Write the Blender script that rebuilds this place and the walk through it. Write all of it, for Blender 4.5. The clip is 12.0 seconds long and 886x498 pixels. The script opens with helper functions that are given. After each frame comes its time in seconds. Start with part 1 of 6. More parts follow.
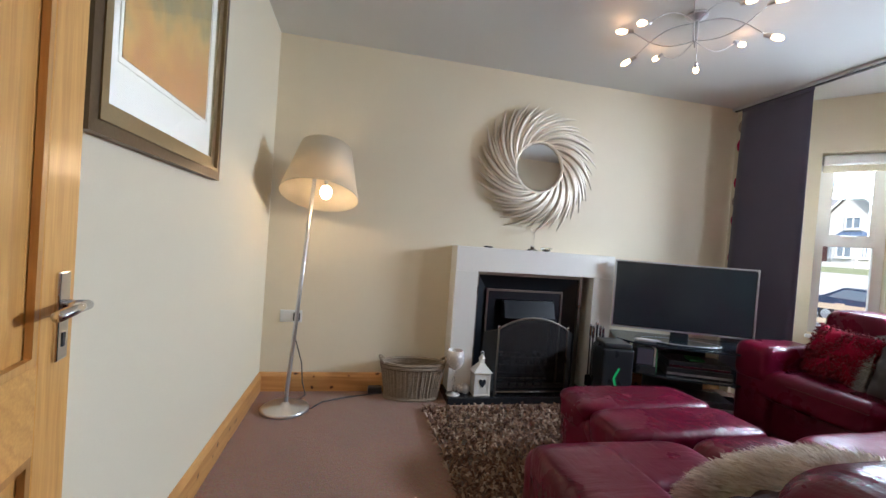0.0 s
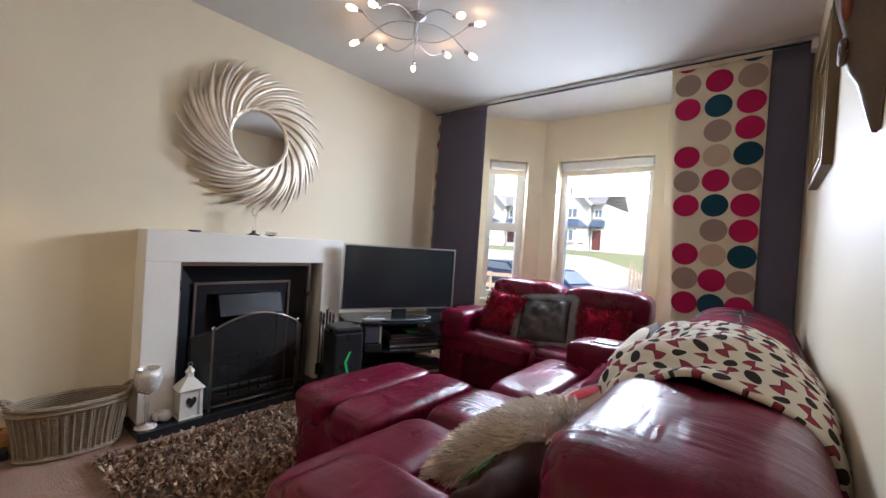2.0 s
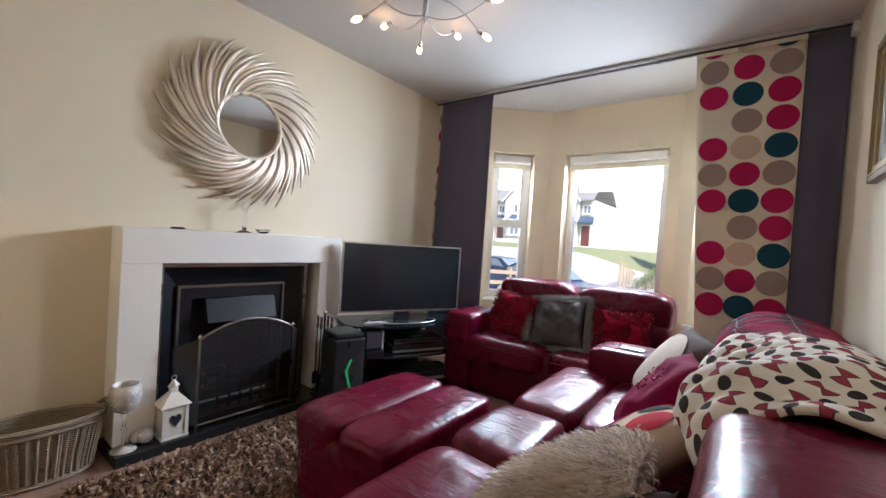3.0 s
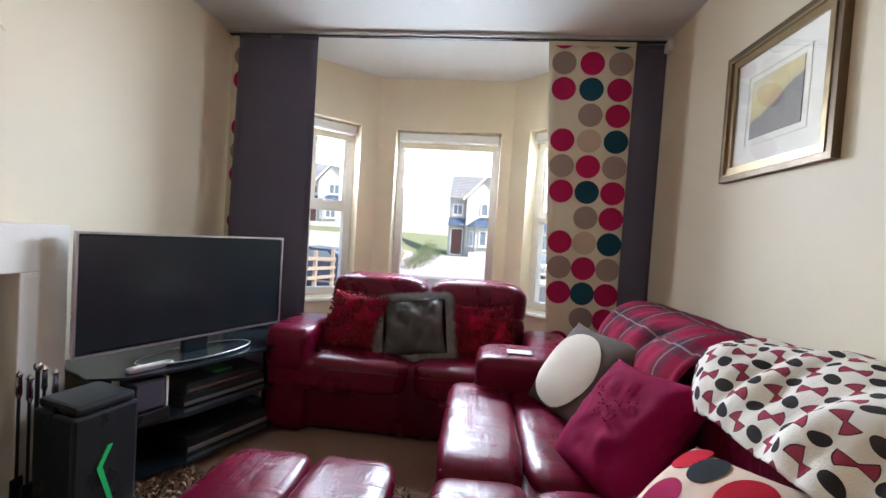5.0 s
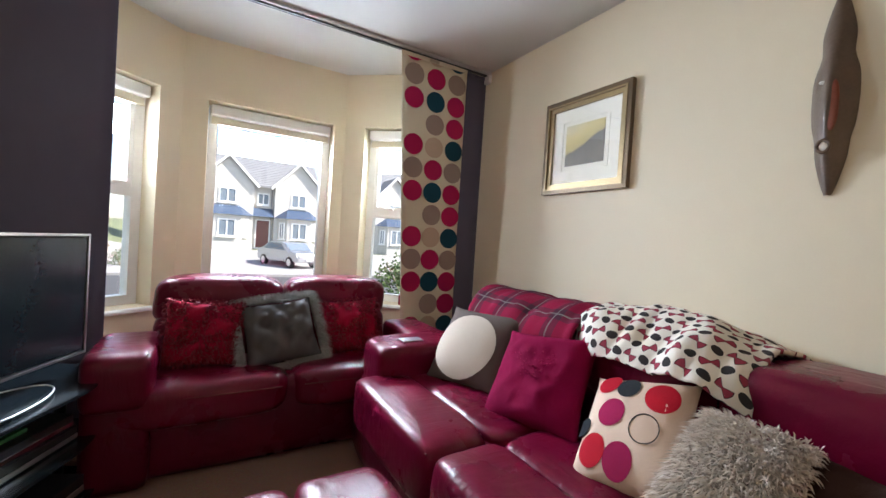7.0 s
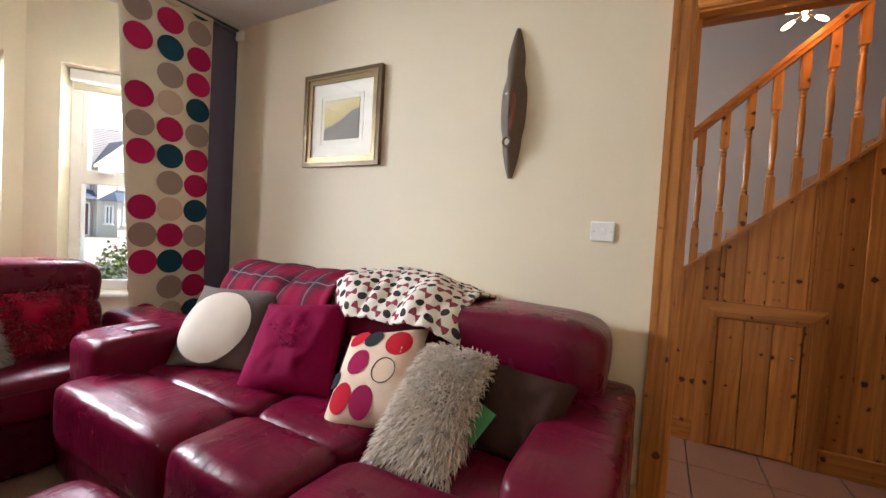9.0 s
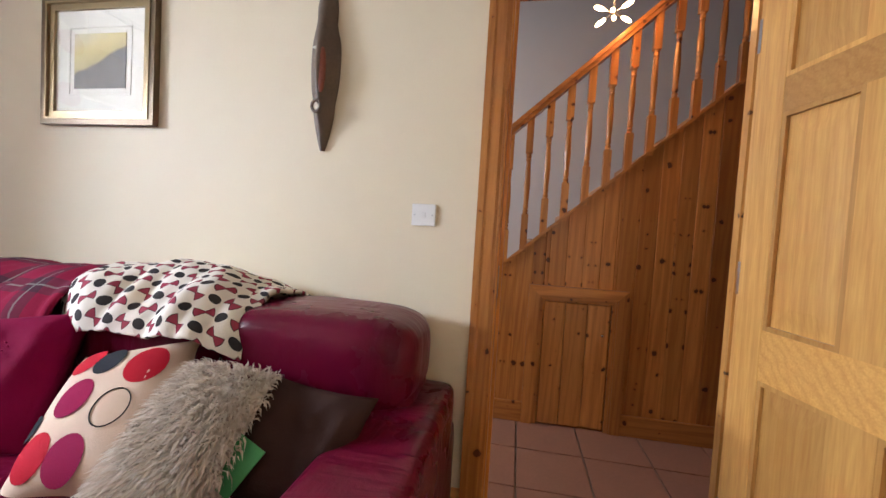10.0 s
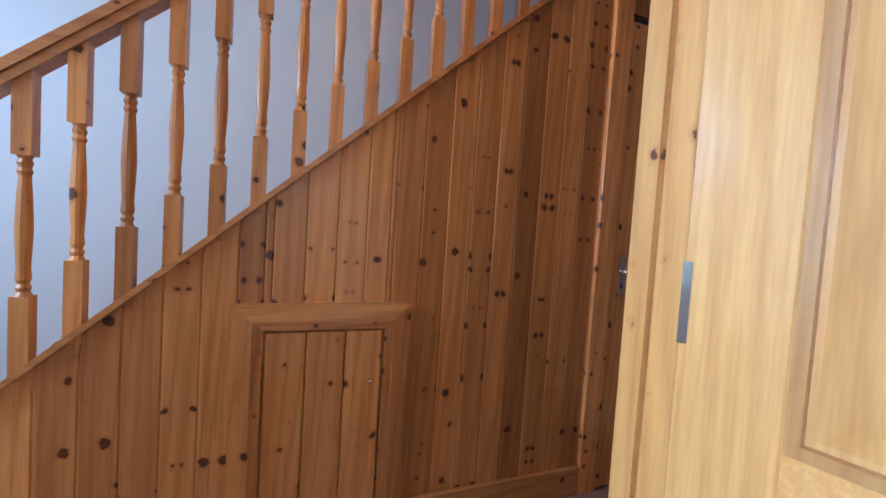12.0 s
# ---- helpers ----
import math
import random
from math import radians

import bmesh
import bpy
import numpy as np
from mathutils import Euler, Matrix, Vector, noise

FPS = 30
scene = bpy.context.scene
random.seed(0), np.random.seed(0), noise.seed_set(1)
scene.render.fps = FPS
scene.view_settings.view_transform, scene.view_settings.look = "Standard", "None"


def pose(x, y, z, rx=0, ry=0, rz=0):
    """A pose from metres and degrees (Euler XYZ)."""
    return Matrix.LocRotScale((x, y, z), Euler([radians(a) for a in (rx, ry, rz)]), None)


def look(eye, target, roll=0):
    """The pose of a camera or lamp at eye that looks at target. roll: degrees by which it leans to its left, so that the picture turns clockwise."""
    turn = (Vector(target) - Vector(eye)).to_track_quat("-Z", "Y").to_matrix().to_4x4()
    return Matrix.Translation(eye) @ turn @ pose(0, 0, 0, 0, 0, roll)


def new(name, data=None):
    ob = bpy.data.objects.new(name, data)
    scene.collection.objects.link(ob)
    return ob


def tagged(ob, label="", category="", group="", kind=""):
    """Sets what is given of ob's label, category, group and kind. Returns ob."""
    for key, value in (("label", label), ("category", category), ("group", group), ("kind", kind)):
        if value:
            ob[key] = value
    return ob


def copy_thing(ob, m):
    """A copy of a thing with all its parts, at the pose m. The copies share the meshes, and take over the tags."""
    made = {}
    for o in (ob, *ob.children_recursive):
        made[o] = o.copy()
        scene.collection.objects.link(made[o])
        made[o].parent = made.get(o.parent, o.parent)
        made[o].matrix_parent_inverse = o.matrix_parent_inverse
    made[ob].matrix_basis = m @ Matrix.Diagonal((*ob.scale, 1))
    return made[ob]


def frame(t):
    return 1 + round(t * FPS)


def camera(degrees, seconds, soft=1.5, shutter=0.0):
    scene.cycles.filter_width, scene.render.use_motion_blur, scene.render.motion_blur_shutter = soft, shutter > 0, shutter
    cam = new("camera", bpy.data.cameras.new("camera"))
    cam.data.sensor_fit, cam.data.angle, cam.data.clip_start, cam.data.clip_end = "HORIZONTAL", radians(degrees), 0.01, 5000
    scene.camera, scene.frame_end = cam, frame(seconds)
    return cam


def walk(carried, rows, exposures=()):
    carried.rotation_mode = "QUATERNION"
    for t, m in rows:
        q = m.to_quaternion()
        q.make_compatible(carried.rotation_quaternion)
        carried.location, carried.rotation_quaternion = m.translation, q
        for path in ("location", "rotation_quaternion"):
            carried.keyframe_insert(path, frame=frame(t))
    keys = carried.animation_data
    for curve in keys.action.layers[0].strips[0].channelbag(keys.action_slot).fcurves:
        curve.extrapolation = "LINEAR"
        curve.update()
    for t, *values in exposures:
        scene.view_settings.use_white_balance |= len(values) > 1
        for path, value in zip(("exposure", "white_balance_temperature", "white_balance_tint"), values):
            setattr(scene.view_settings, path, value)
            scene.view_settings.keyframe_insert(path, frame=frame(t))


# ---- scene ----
cam = camera(95.5, 12.0)
PATH = [
    (0, (0.42, -0.073, 1.116), (0.835, 1.883, 1.082), 4.2),
    (0.5, (0.424, -0.044, 1.139), (1.372, 1.717, 1.112), 4.2),
    (1, (0.387, 0.022, 1.121), (1.738, 1.498, 1.111), 3.9),
    (1.5, (0.399, 0.046, 1.134), (1.911, 1.355, 1.111), 3.9),
    (2, (0.45, 0.143, 1.123), (2.002, 1.404, 1.1), 3.8),
    (2.5, (0.503, 0.257, 1.151), (2.044, 1.53, 1.103), 3.8),
    (2.7, (0.505, 0.303, 1.129), (2.056, 1.567, 1.084), 3.8),
    (4.5, (0.895, 0.898, 1.143), (2.828, 1.406, 1.085), 3.6),
    (5, (0.927, 1.091, 1.152), (2.918, 1.271, 1.09), 3.7),
    (5.5, (0.931, 1.331, 1.162), (2.924, 1.172, 1.107), 3.6),
    (6, (0.976, 1.527, 1.157), (2.923, 1.074, 1.104), 3.6),
    (6.5, (0.994, 1.703, 1.149), (2.853, 0.966, 1.104), 3.6),
    (8.3, (0.935, 1.942, 1.131), (2.193, 0.389, 1.079), 3.5),
    (8.5, (0.908, 1.904, 1.122), (2.099, 0.298, 1.063), 3.4),
    (9, (0.876, 1.808, 1.105), (1.83, 0.052, 1.035), 3.3),
    (9.5, (0.801, 1.641, 1.096), (1.487, -0.236, 1.021), 3.3),
    (10, (0.746, 1.483, 1.101), (1.109, -0.482, 1.012), 3.4),
    (10.5, (0.718, 1.247, 1.119), (0.742, -0.75, 1.02), 3.2),
    (11, (0.697, 1.017, 1.099), (0.436, -0.963, 1.0), 3.2),
    (11.5, (0.618, 0.704, 1.094), (0.121, -1.23, 0.994), 3.5),
    (12, (0.522, 0.404, 1.079), (-0.204, -1.457, 0.988), 3.7),
]
walk(cam, [(t, look(eye, target, roll)) for t, eye, target, roll in PATH],
     exposures=[(0.0, 1.22, 6050, 14), (0.5, 1.14, 6150, 15), (2.0, 1.24, 6300, 17), (6.5, 1.24, 6350, 15), (9.0, 1.44, 6950, 18), (10.5, 1.62, 6350, 20), (11.5, 1.75, 5700, 20), (12.0, 2.22, 4750, 10)])

# ---------- exposure, world, sun and large lights ----------
world = bpy.data.worlds.new("world")
scene.world = world
world.use_nodes = True
_w = world.node_tree
_sky = _w.nodes.new("ShaderNodeTexSky")
_sky.sky_type, _sky.sun_disc = "NISHITA", False
_sky.sun_elevation, _sky.sun_rotation = radians(46), radians(210)
_sky.dust_density = 1.0
_w.links.new(_sky.outputs[0], _w.nodes["Background"].inputs[0])
_w.nodes["Background"].inputs[1].default_value = 0.15

_sun = bpy.data.lights.new("sun", "SUN")
_sun.energy, _sun.angle, _sun.color = 4.6, radians(0.5), (1.0, 0.95, 0.87)
sun = new("sun", _sun)
sun.matrix_world = look((-4.5, -8.0, 9.5), (0, 0, 0))


def area_lamp(name, eye, target, sx, sy, watts, color, spread=180):
    d = bpy.data.lights.new(name, "AREA")
    d.shape, d.size, d.size_y, d.energy, d.color = "RECTANGLE", sx, sy, watts, color
    d.spread = radians(spread)
    ob = new(name, d)
    ob.matrix_world = look(eye, target)
    return ob


DAY = (0.74, 0.87, 1.0)
# the bright sky over the roofs, in the upper part of each window opening
area_lamp("daylight_front", (4.535, 1.41, 1.80), (0.0, 1.41, 0.0), 0.74, 0.19, 23, DAY, 122)
area_lamp("daylight_left", (4.30, 2.42, 1.80), (1.0, -0.9, -0.4), 0.26, 0.19, 6.5, DAY, 140)
area_lamp("daylight_right", (4.30, 0.46, 1.80), (1.0, 3.8, -0.4), 0.26, 0.19, 6.5, DAY, 140)
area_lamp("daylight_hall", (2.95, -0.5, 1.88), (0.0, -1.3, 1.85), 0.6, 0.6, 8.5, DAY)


# ---------- mesh helpers ----------
def thing(name, label, category, loc=(0, 0, 0), rz=0.0, group="", kind=""):
    ob = new(name)
    ob.empty_display_size = 0.1
    ob.matrix_world = pose(*loc, 0, 0, rz)
    return tagged(ob, label, category, group, kind)


def finish(name, bm, material, smooth=False):
    me = bpy.data.meshes.new(name)
    bm.normal_update()
    bm.to_mesh(me)
    bm.free()
    if material is not None:
        me.materials.append(material)
    if smooth:
        me.polygons.foreach_set("use_smooth", [True] * len(me.polygons))
    return me


def part(name, bm, material, parent, label="", smooth=False):
    ob = new(name, finish(name, bm, material, smooth))
    ob.parent = parent
    return tagged(ob, label)


def solo(name, bm, material, label="", category="", kind="", smooth=False, group="", loc=None, rz=0.0):
    ob = new(name, finish(name, bm, material, smooth))
    if loc:
        ob.matrix_world = pose(*loc, 0, 0, rz)
    return tagged(ob, label, category, group, kind)


def box(bm, x0, y0, z0, x1, y1, z1, bevel=0.0, seg=2):
    vs = [bm.verts.new(c) for c in ((x0, y0, z0), (x1, y0, z0), (x1, y1, z0), (x0, y1, z0), (x0, y0, z1), (x1, y0, z1), (x1, y1, z1), (x0, y1, z1))]
    fs = [bm.faces.new([vs[i] for i in f]) for f in ((3, 2, 1, 0), (4, 5, 6, 7), (0, 1, 5, 4), (1, 2, 6, 5), (2, 3, 7, 6), (3, 0, 4, 7))]
    if bevel > 0:
        es = list({e for f in fs for e in f.edges})
        bmesh.ops.bevel(bm, geom=es, offset=bevel, segments=seg, profile=0.5, affect="EDGES", clamp_overlap=True)
    return bm


def B(*a, **k):
    return box(bmesh.new(), *a, **k)


def prism(bm, pts, a, b, axis="y"):
    """A flat outline of (u, v) pulled from a to b along one axis."""
    def at(u, v, w):
        return {"x": (w, u, v), "y": (u, w, v), "z": (u, v, w)}[axis]
    lo, hi = [bm.verts.new(at(u, v, a)) for u, v in pts], [bm.verts.new(at(u, v, b)) for u, v in pts]
    bm.faces.new(lo), bm.faces.new(hi[::-1])
    for i in range(len(pts)):
        j = (i + 1) % len(pts)
        bm.faces.new((lo[j], lo[i], hi[i], hi[j]))
    bmesh.ops.recalc_face_normals(bm, faces=bm.faces)
    return bm


def lathe(bm, profile, n=24, cx=0.0, cy=0.0):
    """A turned shape from (radius, z) pairs; an open ring where the last pair is the first."""
    rings = []
    for r, z in profile:
        rings.append([bm.verts.new((cx + r * math.cos(2 * math.pi * i / n), cy + r * math.sin(2 * math.pi * i / n), z)) for i in range(n)])
    for a, b in zip(rings, rings[1:]):
        for i in range(n):
            j = (i + 1) % n
            bm.faces.new((a[i], a[j], b[j], b[i]))
    loop = profile[0] == profile[-1]
    if profile[0][0] > 1e-4 and not loop:
        bm.faces.new(rings[0][::-1])
    if profile[-1][0] > 1e-4 and not loop:
        bm.faces.new(rings[-1])
    bmesh.ops.remove_doubles(bm, verts=bm.verts, dist=1e-5)
    return bm


def tube(bm, pts, r, n=8, r_end=None):
    """A round bar along a line of points."""
    pts = [Vector(p) for p in pts]
    rings = []
    for i, p in enumerate(pts):
        d = (pts[min(i + 1, len(pts) - 1)] - pts[max(i - 1, 0)]).normalized()
        side = d.cross(Vector((0, 0, 1)))
        if side.length < 1e-3:
            side = d.cross(Vector((0, 1, 0)))
        side.normalize()
        up = side.cross(d)
        f = i / max(1, len(pts) - 1)
        rr = r if r_end is None else r + (r_end - r) * f
        rings.append([bm.verts.new(p + side * (rr * math.cos(2 * math.pi * k / n)) + up * (rr * math.sin(2 * math.pi * k / n))) for k in range(n)])
    for a, b in zip(rings, rings[1:]):
        for k in range(n):
            j = (k + 1) % n
            bm.faces.new((a[k], a[j], b[j], b[k]))
    bm.faces.new(rings[0][::-1]), bm.faces.new(rings[-1])
    return bm


def soft(bm, c, h, e=4.0, n=8, wrinkle=0.0, freq=9.0, seed=0.0, m=None):
    """A stuffed block: a rounded box of half sizes h round c, with roundness e (2 ball, 8 box)."""
    seen = {}
    cv = Vector(c)

    def vert(i, j, k):
        if (i, j, k) in seen:
            return seen[(i, j, k)]
        d = Vector([math.tan(radians(45) * (2 * q / n - 1)) if e < 3 else 2 * q / n - 1 for q in (i, j, k)])
        s = sum(abs(q) ** e for q in d) ** (-1 / e)
        p = Vector((d.x * s * h[0], d.y * s * h[1], d.z * s * h[2]))
        if wrinkle:
            p *= 1 + wrinkle * noise.noise((p + cv) * freq + Vector((seed, seed * 2, 0)))
        v = bm.verts.new((m @ p if m else p) + cv)
        seen[(i, j, k)] = v
        return v
    for a in range(n):
        for b in range(n):
            for w in (0, n):
                q = [(a, b), (a + 1, b), (a + 1, b + 1), (a, b + 1)]
                if w == 0:
                    q = q[::-1]
                bm.faces.new([vert(x, y, w) for x, y in q])
                bm.faces.new([vert(w, x, y) for x, y in q])
                bm.faces.new([vert(y, w, x) for x, y in q])
    return bm


def ring_frame(bm, u0, v0, u1, v1, w, a, b, axis="y"):
    """A mitred picture-frame ring between two depths."""
    def at(u, v, d):
        return {"x": (d, u, v), "y": (u, d, v), "z": (u, v, d)}[axis]
    o, i = [(u0, v0), (u1, v0), (u1, v1), (u0, v1)], [(u0 + w, v0 + w), (u1 - w, v0 + w), (u1 - w, v1 - w), (u0 + w, v1 - w)]
    va = [[bm.verts.new(at(u, v, d)) for u, v in pts] for pts in (o, i) for d in (a, b)]
    oa, ob_, ia, ib = va
    for k in range(4):
        j = (k + 1) % 4
        for q in ((oa[k], oa[j], ob_[j], ob_[k]), (ia[j], ia[k], ib[k], ib[j]), (ob_[k], ob_[j], ib[j], ib[k]), (oa[j], oa[k], ia[k], ia[j])):
            bm.faces.new(q)
    bmesh.ops.recalc_face_normals(bm, faces=bm.faces)
    return bm


# ---------- materials ----------
class Nodes:
    def __init__(self, name):
        self.mat = bpy.data.materials.new(name)
        self.mat.use_nodes = True
        self.t = self.mat.node_tree
        self.bsdf = self.t.nodes["Principled BSDF"]

    def n(self, kind, **sets):
        node = self.t.nodes.new("ShaderNode" + kind)
        for k, v in sets.items():
            node.inputs[k].default_value = v
        return node

    def link(self, a, b):
        self.t.links.new(a, b)

    def coords(self, scale=(1, 1, 1), vary=False):
        tc = self.n("TexCoord")
        mp = self.n("Mapping")
        mp.inputs["Scale"].default_value = scale
        self.link(tc.outputs["Object"], mp.inputs["Vector"])
        if vary:
            info, comb = self.n("ObjectInfo"), self.n("VectorMath")
            comb.operation = "SCALE"
            comb.inputs[0].default_value = (37.0, 23.0, 51.0)
            self.link(info.outputs["Random"], comb.inputs["Scale"])
            self.link(comb.outputs[0], mp.inputs["Location"])
        return mp.outputs[0]

    def noise(self, vec, scale, detail=4.0, rough=0.55):
        t = self.n("TexNoise", Scale=scale, Detail=detail, Roughness=rough)
        self.link(vec, t.inputs["Vector"])
        return t.outputs["Fac"]

    def ramp(self, fac, stops):
        r = self.n("ValToRGB")
        els = r.color_ramp.elements
        while len(els) < len(stops):
            els.new(0.5)
        for el, (p, c) in zip(els, stops):
            el.position, el.color = p, (*c, 1)
        self.link(fac, r.inputs[0])
        return r.outputs[0]

    def mix(self, fac, a, b, kind="MIX"):
        m = self.n("Mix")
        m.data_type, m.blend_type = "RGBA", kind
        for sock, val in ((m.inputs[0], fac), (m.inputs[6], a), (m.inputs[7], b)):
            if isinstance(val, (int, float)):
                sock.default_value = val
            elif isinstance(val, tuple):
                sock.default_value = (*val, 1)
            else:
                self.link(val, sock)
        return m.outputs[2]

    def math(self, op, a, b=0.0):
        m = self.n("Math")
        m.operation = op
        for sock, val in ((m.inputs[0], a), (m.inputs[1], b)):
            if isinstance(val, (int, float)):
                sock.default_value = val
            else:
                self.link(val, sock)
        return m.outputs[0]

    def bump(self, height, strength, distance=0.01):
        b = self.n("Bump", Strength=strength, Distance=distance)
        self.link(height, b.inputs["Height"])
        self.link(b.outputs[0], self.bsdf.inputs["Normal"])

    def done(self, color=None, rough=0.5, metal=0.0, coat=0.0, sheen=0.0, spec=0.5):
        i = self.bsdf.inputs
        for sock, val in ((i["Base Color"], color), (i["Roughness"], rough)):
            if val is None:
                continue
            if isinstance(val, (int, float)):
                sock.default_value = val
            elif isinstance(val, tuple):
                sock.default_value = (*val, 1)
            else:
                self.link(val, sock)
        i["Metallic"].default_value, i["Coat Weight"].default_value, i["Sheen Weight"].default_value = metal, coat, sheen
        i["Coat Roughness"].default_value = 0.22 if coat else 0.03
        i["Specular IOR Level"].default_value = spec
        return self.mat


def surface(name, color, rough=0.5, metal=0.0, vary=0.12, scale=6.0, fine=90.0, bump=0.15, depth=0.003, coat=0.0, sheen=0.0, rvary=0.1, spec=0.5):
    """Paint, plastic, metal or cloth: one colour with stains and grain at two scales."""
    m = Nodes(name)
    v = m.coords()
    big, small = m.noise(v, scale), m.noise(v, fine, 3)
    dark, light = tuple(c * (1 - vary) for c in color), tuple(min(1, c * (1 + vary)) for c in color)
    col = m.mix(m.math("MULTIPLY", m.math("ADD", big, small), 0.5), dark, light)
    r = m.math("ADD", m.math("MULTIPLY", big, 2 * rvary), rough - rvary)
    if bump:
        m.bump(m.math("ADD", m.math("MULTIPLY", big, 0.3), small), bump, depth)
    return m.done(col, r, metal, coat, sheen, spec)


def pine(name, light, dark, grain="z", knots=True, coat=0.4, rough=0.34, whorl=False):
    """Lacquered knotty pine with the grain along one axis."""
    m = Nodes(name)
    s = {"x": (0.06, 1, 1), "y": (1, 0.06, 1), "z": (1, 1, 0.06)}[grain]
    v = m.coords(s, vary=True)
    warp = m.noise(v, 24, 3)
    w = m.n("TexWave", Scale=15.0, Distortion=7.0, Detail=2.0)
    w.inputs["Detail Scale"].default_value = 1.2
    w.bands_direction = "DIAGONAL"
    m.link(v, w.inputs["Vector"])
    band = m.math("MULTIPLY", m.math("ADD", w.outputs["Fac"], warp), 0.5)
    mid = tuple((a + b) / 2 for a, b in zip(light, dark))
    col = m.ramp(band, [(0.15, light), (0.55, tuple((a * 2 + b) / 3 for a, b in zip(light, mid))), (0.90, tuple((a + 2 * b) / 3 for a, b in zip(light, dark)))])
    fine = m.noise(v, 160, 3)
    col = m.mix(0.25 if knots else 0.45, col, m.ramp(fine, [(0.3, dark), (0.7, light)]))
    long = {"x": (0.025, 1, 1), "y": (1, 0.025, 1), "z": (1, 1, 0.025)}[grain]
    streak = m.ramp(m.noise(m.coords(long, vary=True), 34, 3), [(0.42, (0, 0, 0)), (0.62, (1, 1, 1))])
    col = m.mix(m.math("MULTIPLY", streak, 0.55 if whorl else 0.28), col, tuple((a + 3 * b) / 4 for a, b in zip(light, dark)))
    info = m.n("ObjectInfo")
    tone = m.ramp(info.outputs["Random"], [(0.0, (0.62, 0.54, 0.46)), (0.5, (0.90, 0.87, 0.83)), (1.0, (1.16, 1.14, 1.10))])
    col = m.mix(1.0, col, tone, "MULTIPLY")
    if knots:
        s2 = {"x": (0.75, 1, 1), "y": (1, 0.75, 1), "z": (1, 1, 0.75)}[grain]
        sx = m.n("SeparateXYZ")
        m.link(m.coords(s2), sx.inputs[0])
        ax = {"x": (1, 2, 0), "y": (0, 2, 1), "z": (0, 1, 2)}[grain]
        shift = m.n("ObjectInfo").outputs["Random"]
        across = m.math("MULTIPLY", m.math("ADD", sx.outputs[ax[0]], sx.outputs[ax[1]]), 0.8)
        if whorl:
            paired = m.math("GREATER_THAN", m.math("FRACT", m.math("MULTIPLY", shift, 17.0)), 0.35)
            across = m.math("ADD", m.math("MULTIPLY", m.math("ABSOLUTE", across), paired), m.math("MULTIPLY", across, m.math("SUBTRACT", 1.0, paired)))
        flat = m.n("CombineXYZ")
        m.link(m.math("ADD", across, m.math("MULTIPLY", shift, 31.0)), flat.inputs[0])
        m.link(m.math("ADD", sx.outputs[ax[2]], m.math("MULTIPLY", shift, 53.0)), flat.inputs[1])
        vo = m.n("TexVoronoi", Scale=13.0)
        vo.voronoi_dimensions = "2D"
        vo.inputs["Randomness"].default_value = 1.0
        warped = m.n("VectorMath")
        warped.operation = "ADD"
        wob = m.n("TexNoise", Scale=46.0, Detail=3.0)
        m.link(flat.outputs[0], wob.inputs["Vector"])
        small = m.n("VectorMath")
        small.operation = "SCALE"
        small.inputs["Scale"].default_value = 0.020
        m.link(wob.outputs["Color"], small.inputs[0])
        m.link(flat.outputs[0], warped.inputs[0])
        m.link(small.outputs[0], warped.inputs[1])
        m.link(warped.outputs[0], vo.inputs["Vector"])
        sep = m.n("SeparateColor")
        m.link(vo.outputs["Color"], sep.inputs[0])
        size = m.math("MULTIPLY", m.math("SUBTRACT", sep.outputs[0], 0.40), 0.25)
        d = m.math("SUBTRACT", size, vo.outputs["Distance"])
        spot = m.ramp(m.math("ADD", m.math("MULTIPLY", d, 18.0), 0.5), [(0.30, (0, 0, 0)), (0.75, (1, 1, 1))])
        halo = m.ramp(m.math("ADD", m.math("MULTIPLY", d, 4.5), 0.62), [(0.15, (0, 0, 0)), (0.8, (1, 1, 1))])
        core = m.mix(sep.outputs[1], tuple(c * k for c, k in zip(dark, (0.10, 0.07, 0.05))), tuple(c * k for c, k in zip(dark, (0.22, 0.13, 0.08))))
        col = m.mix(m.math("MULTIPLY", halo, 0.65), col, tuple(c * k for c, k in zip(dark, (0.95, 0.85, 0.75))))
        col = m.mix(m.math("MULTIPLY", spot, 0.93), col, core)
    m.bump(band, 0.08, 0.002)
    return m.done(col, rough, 0, coat)


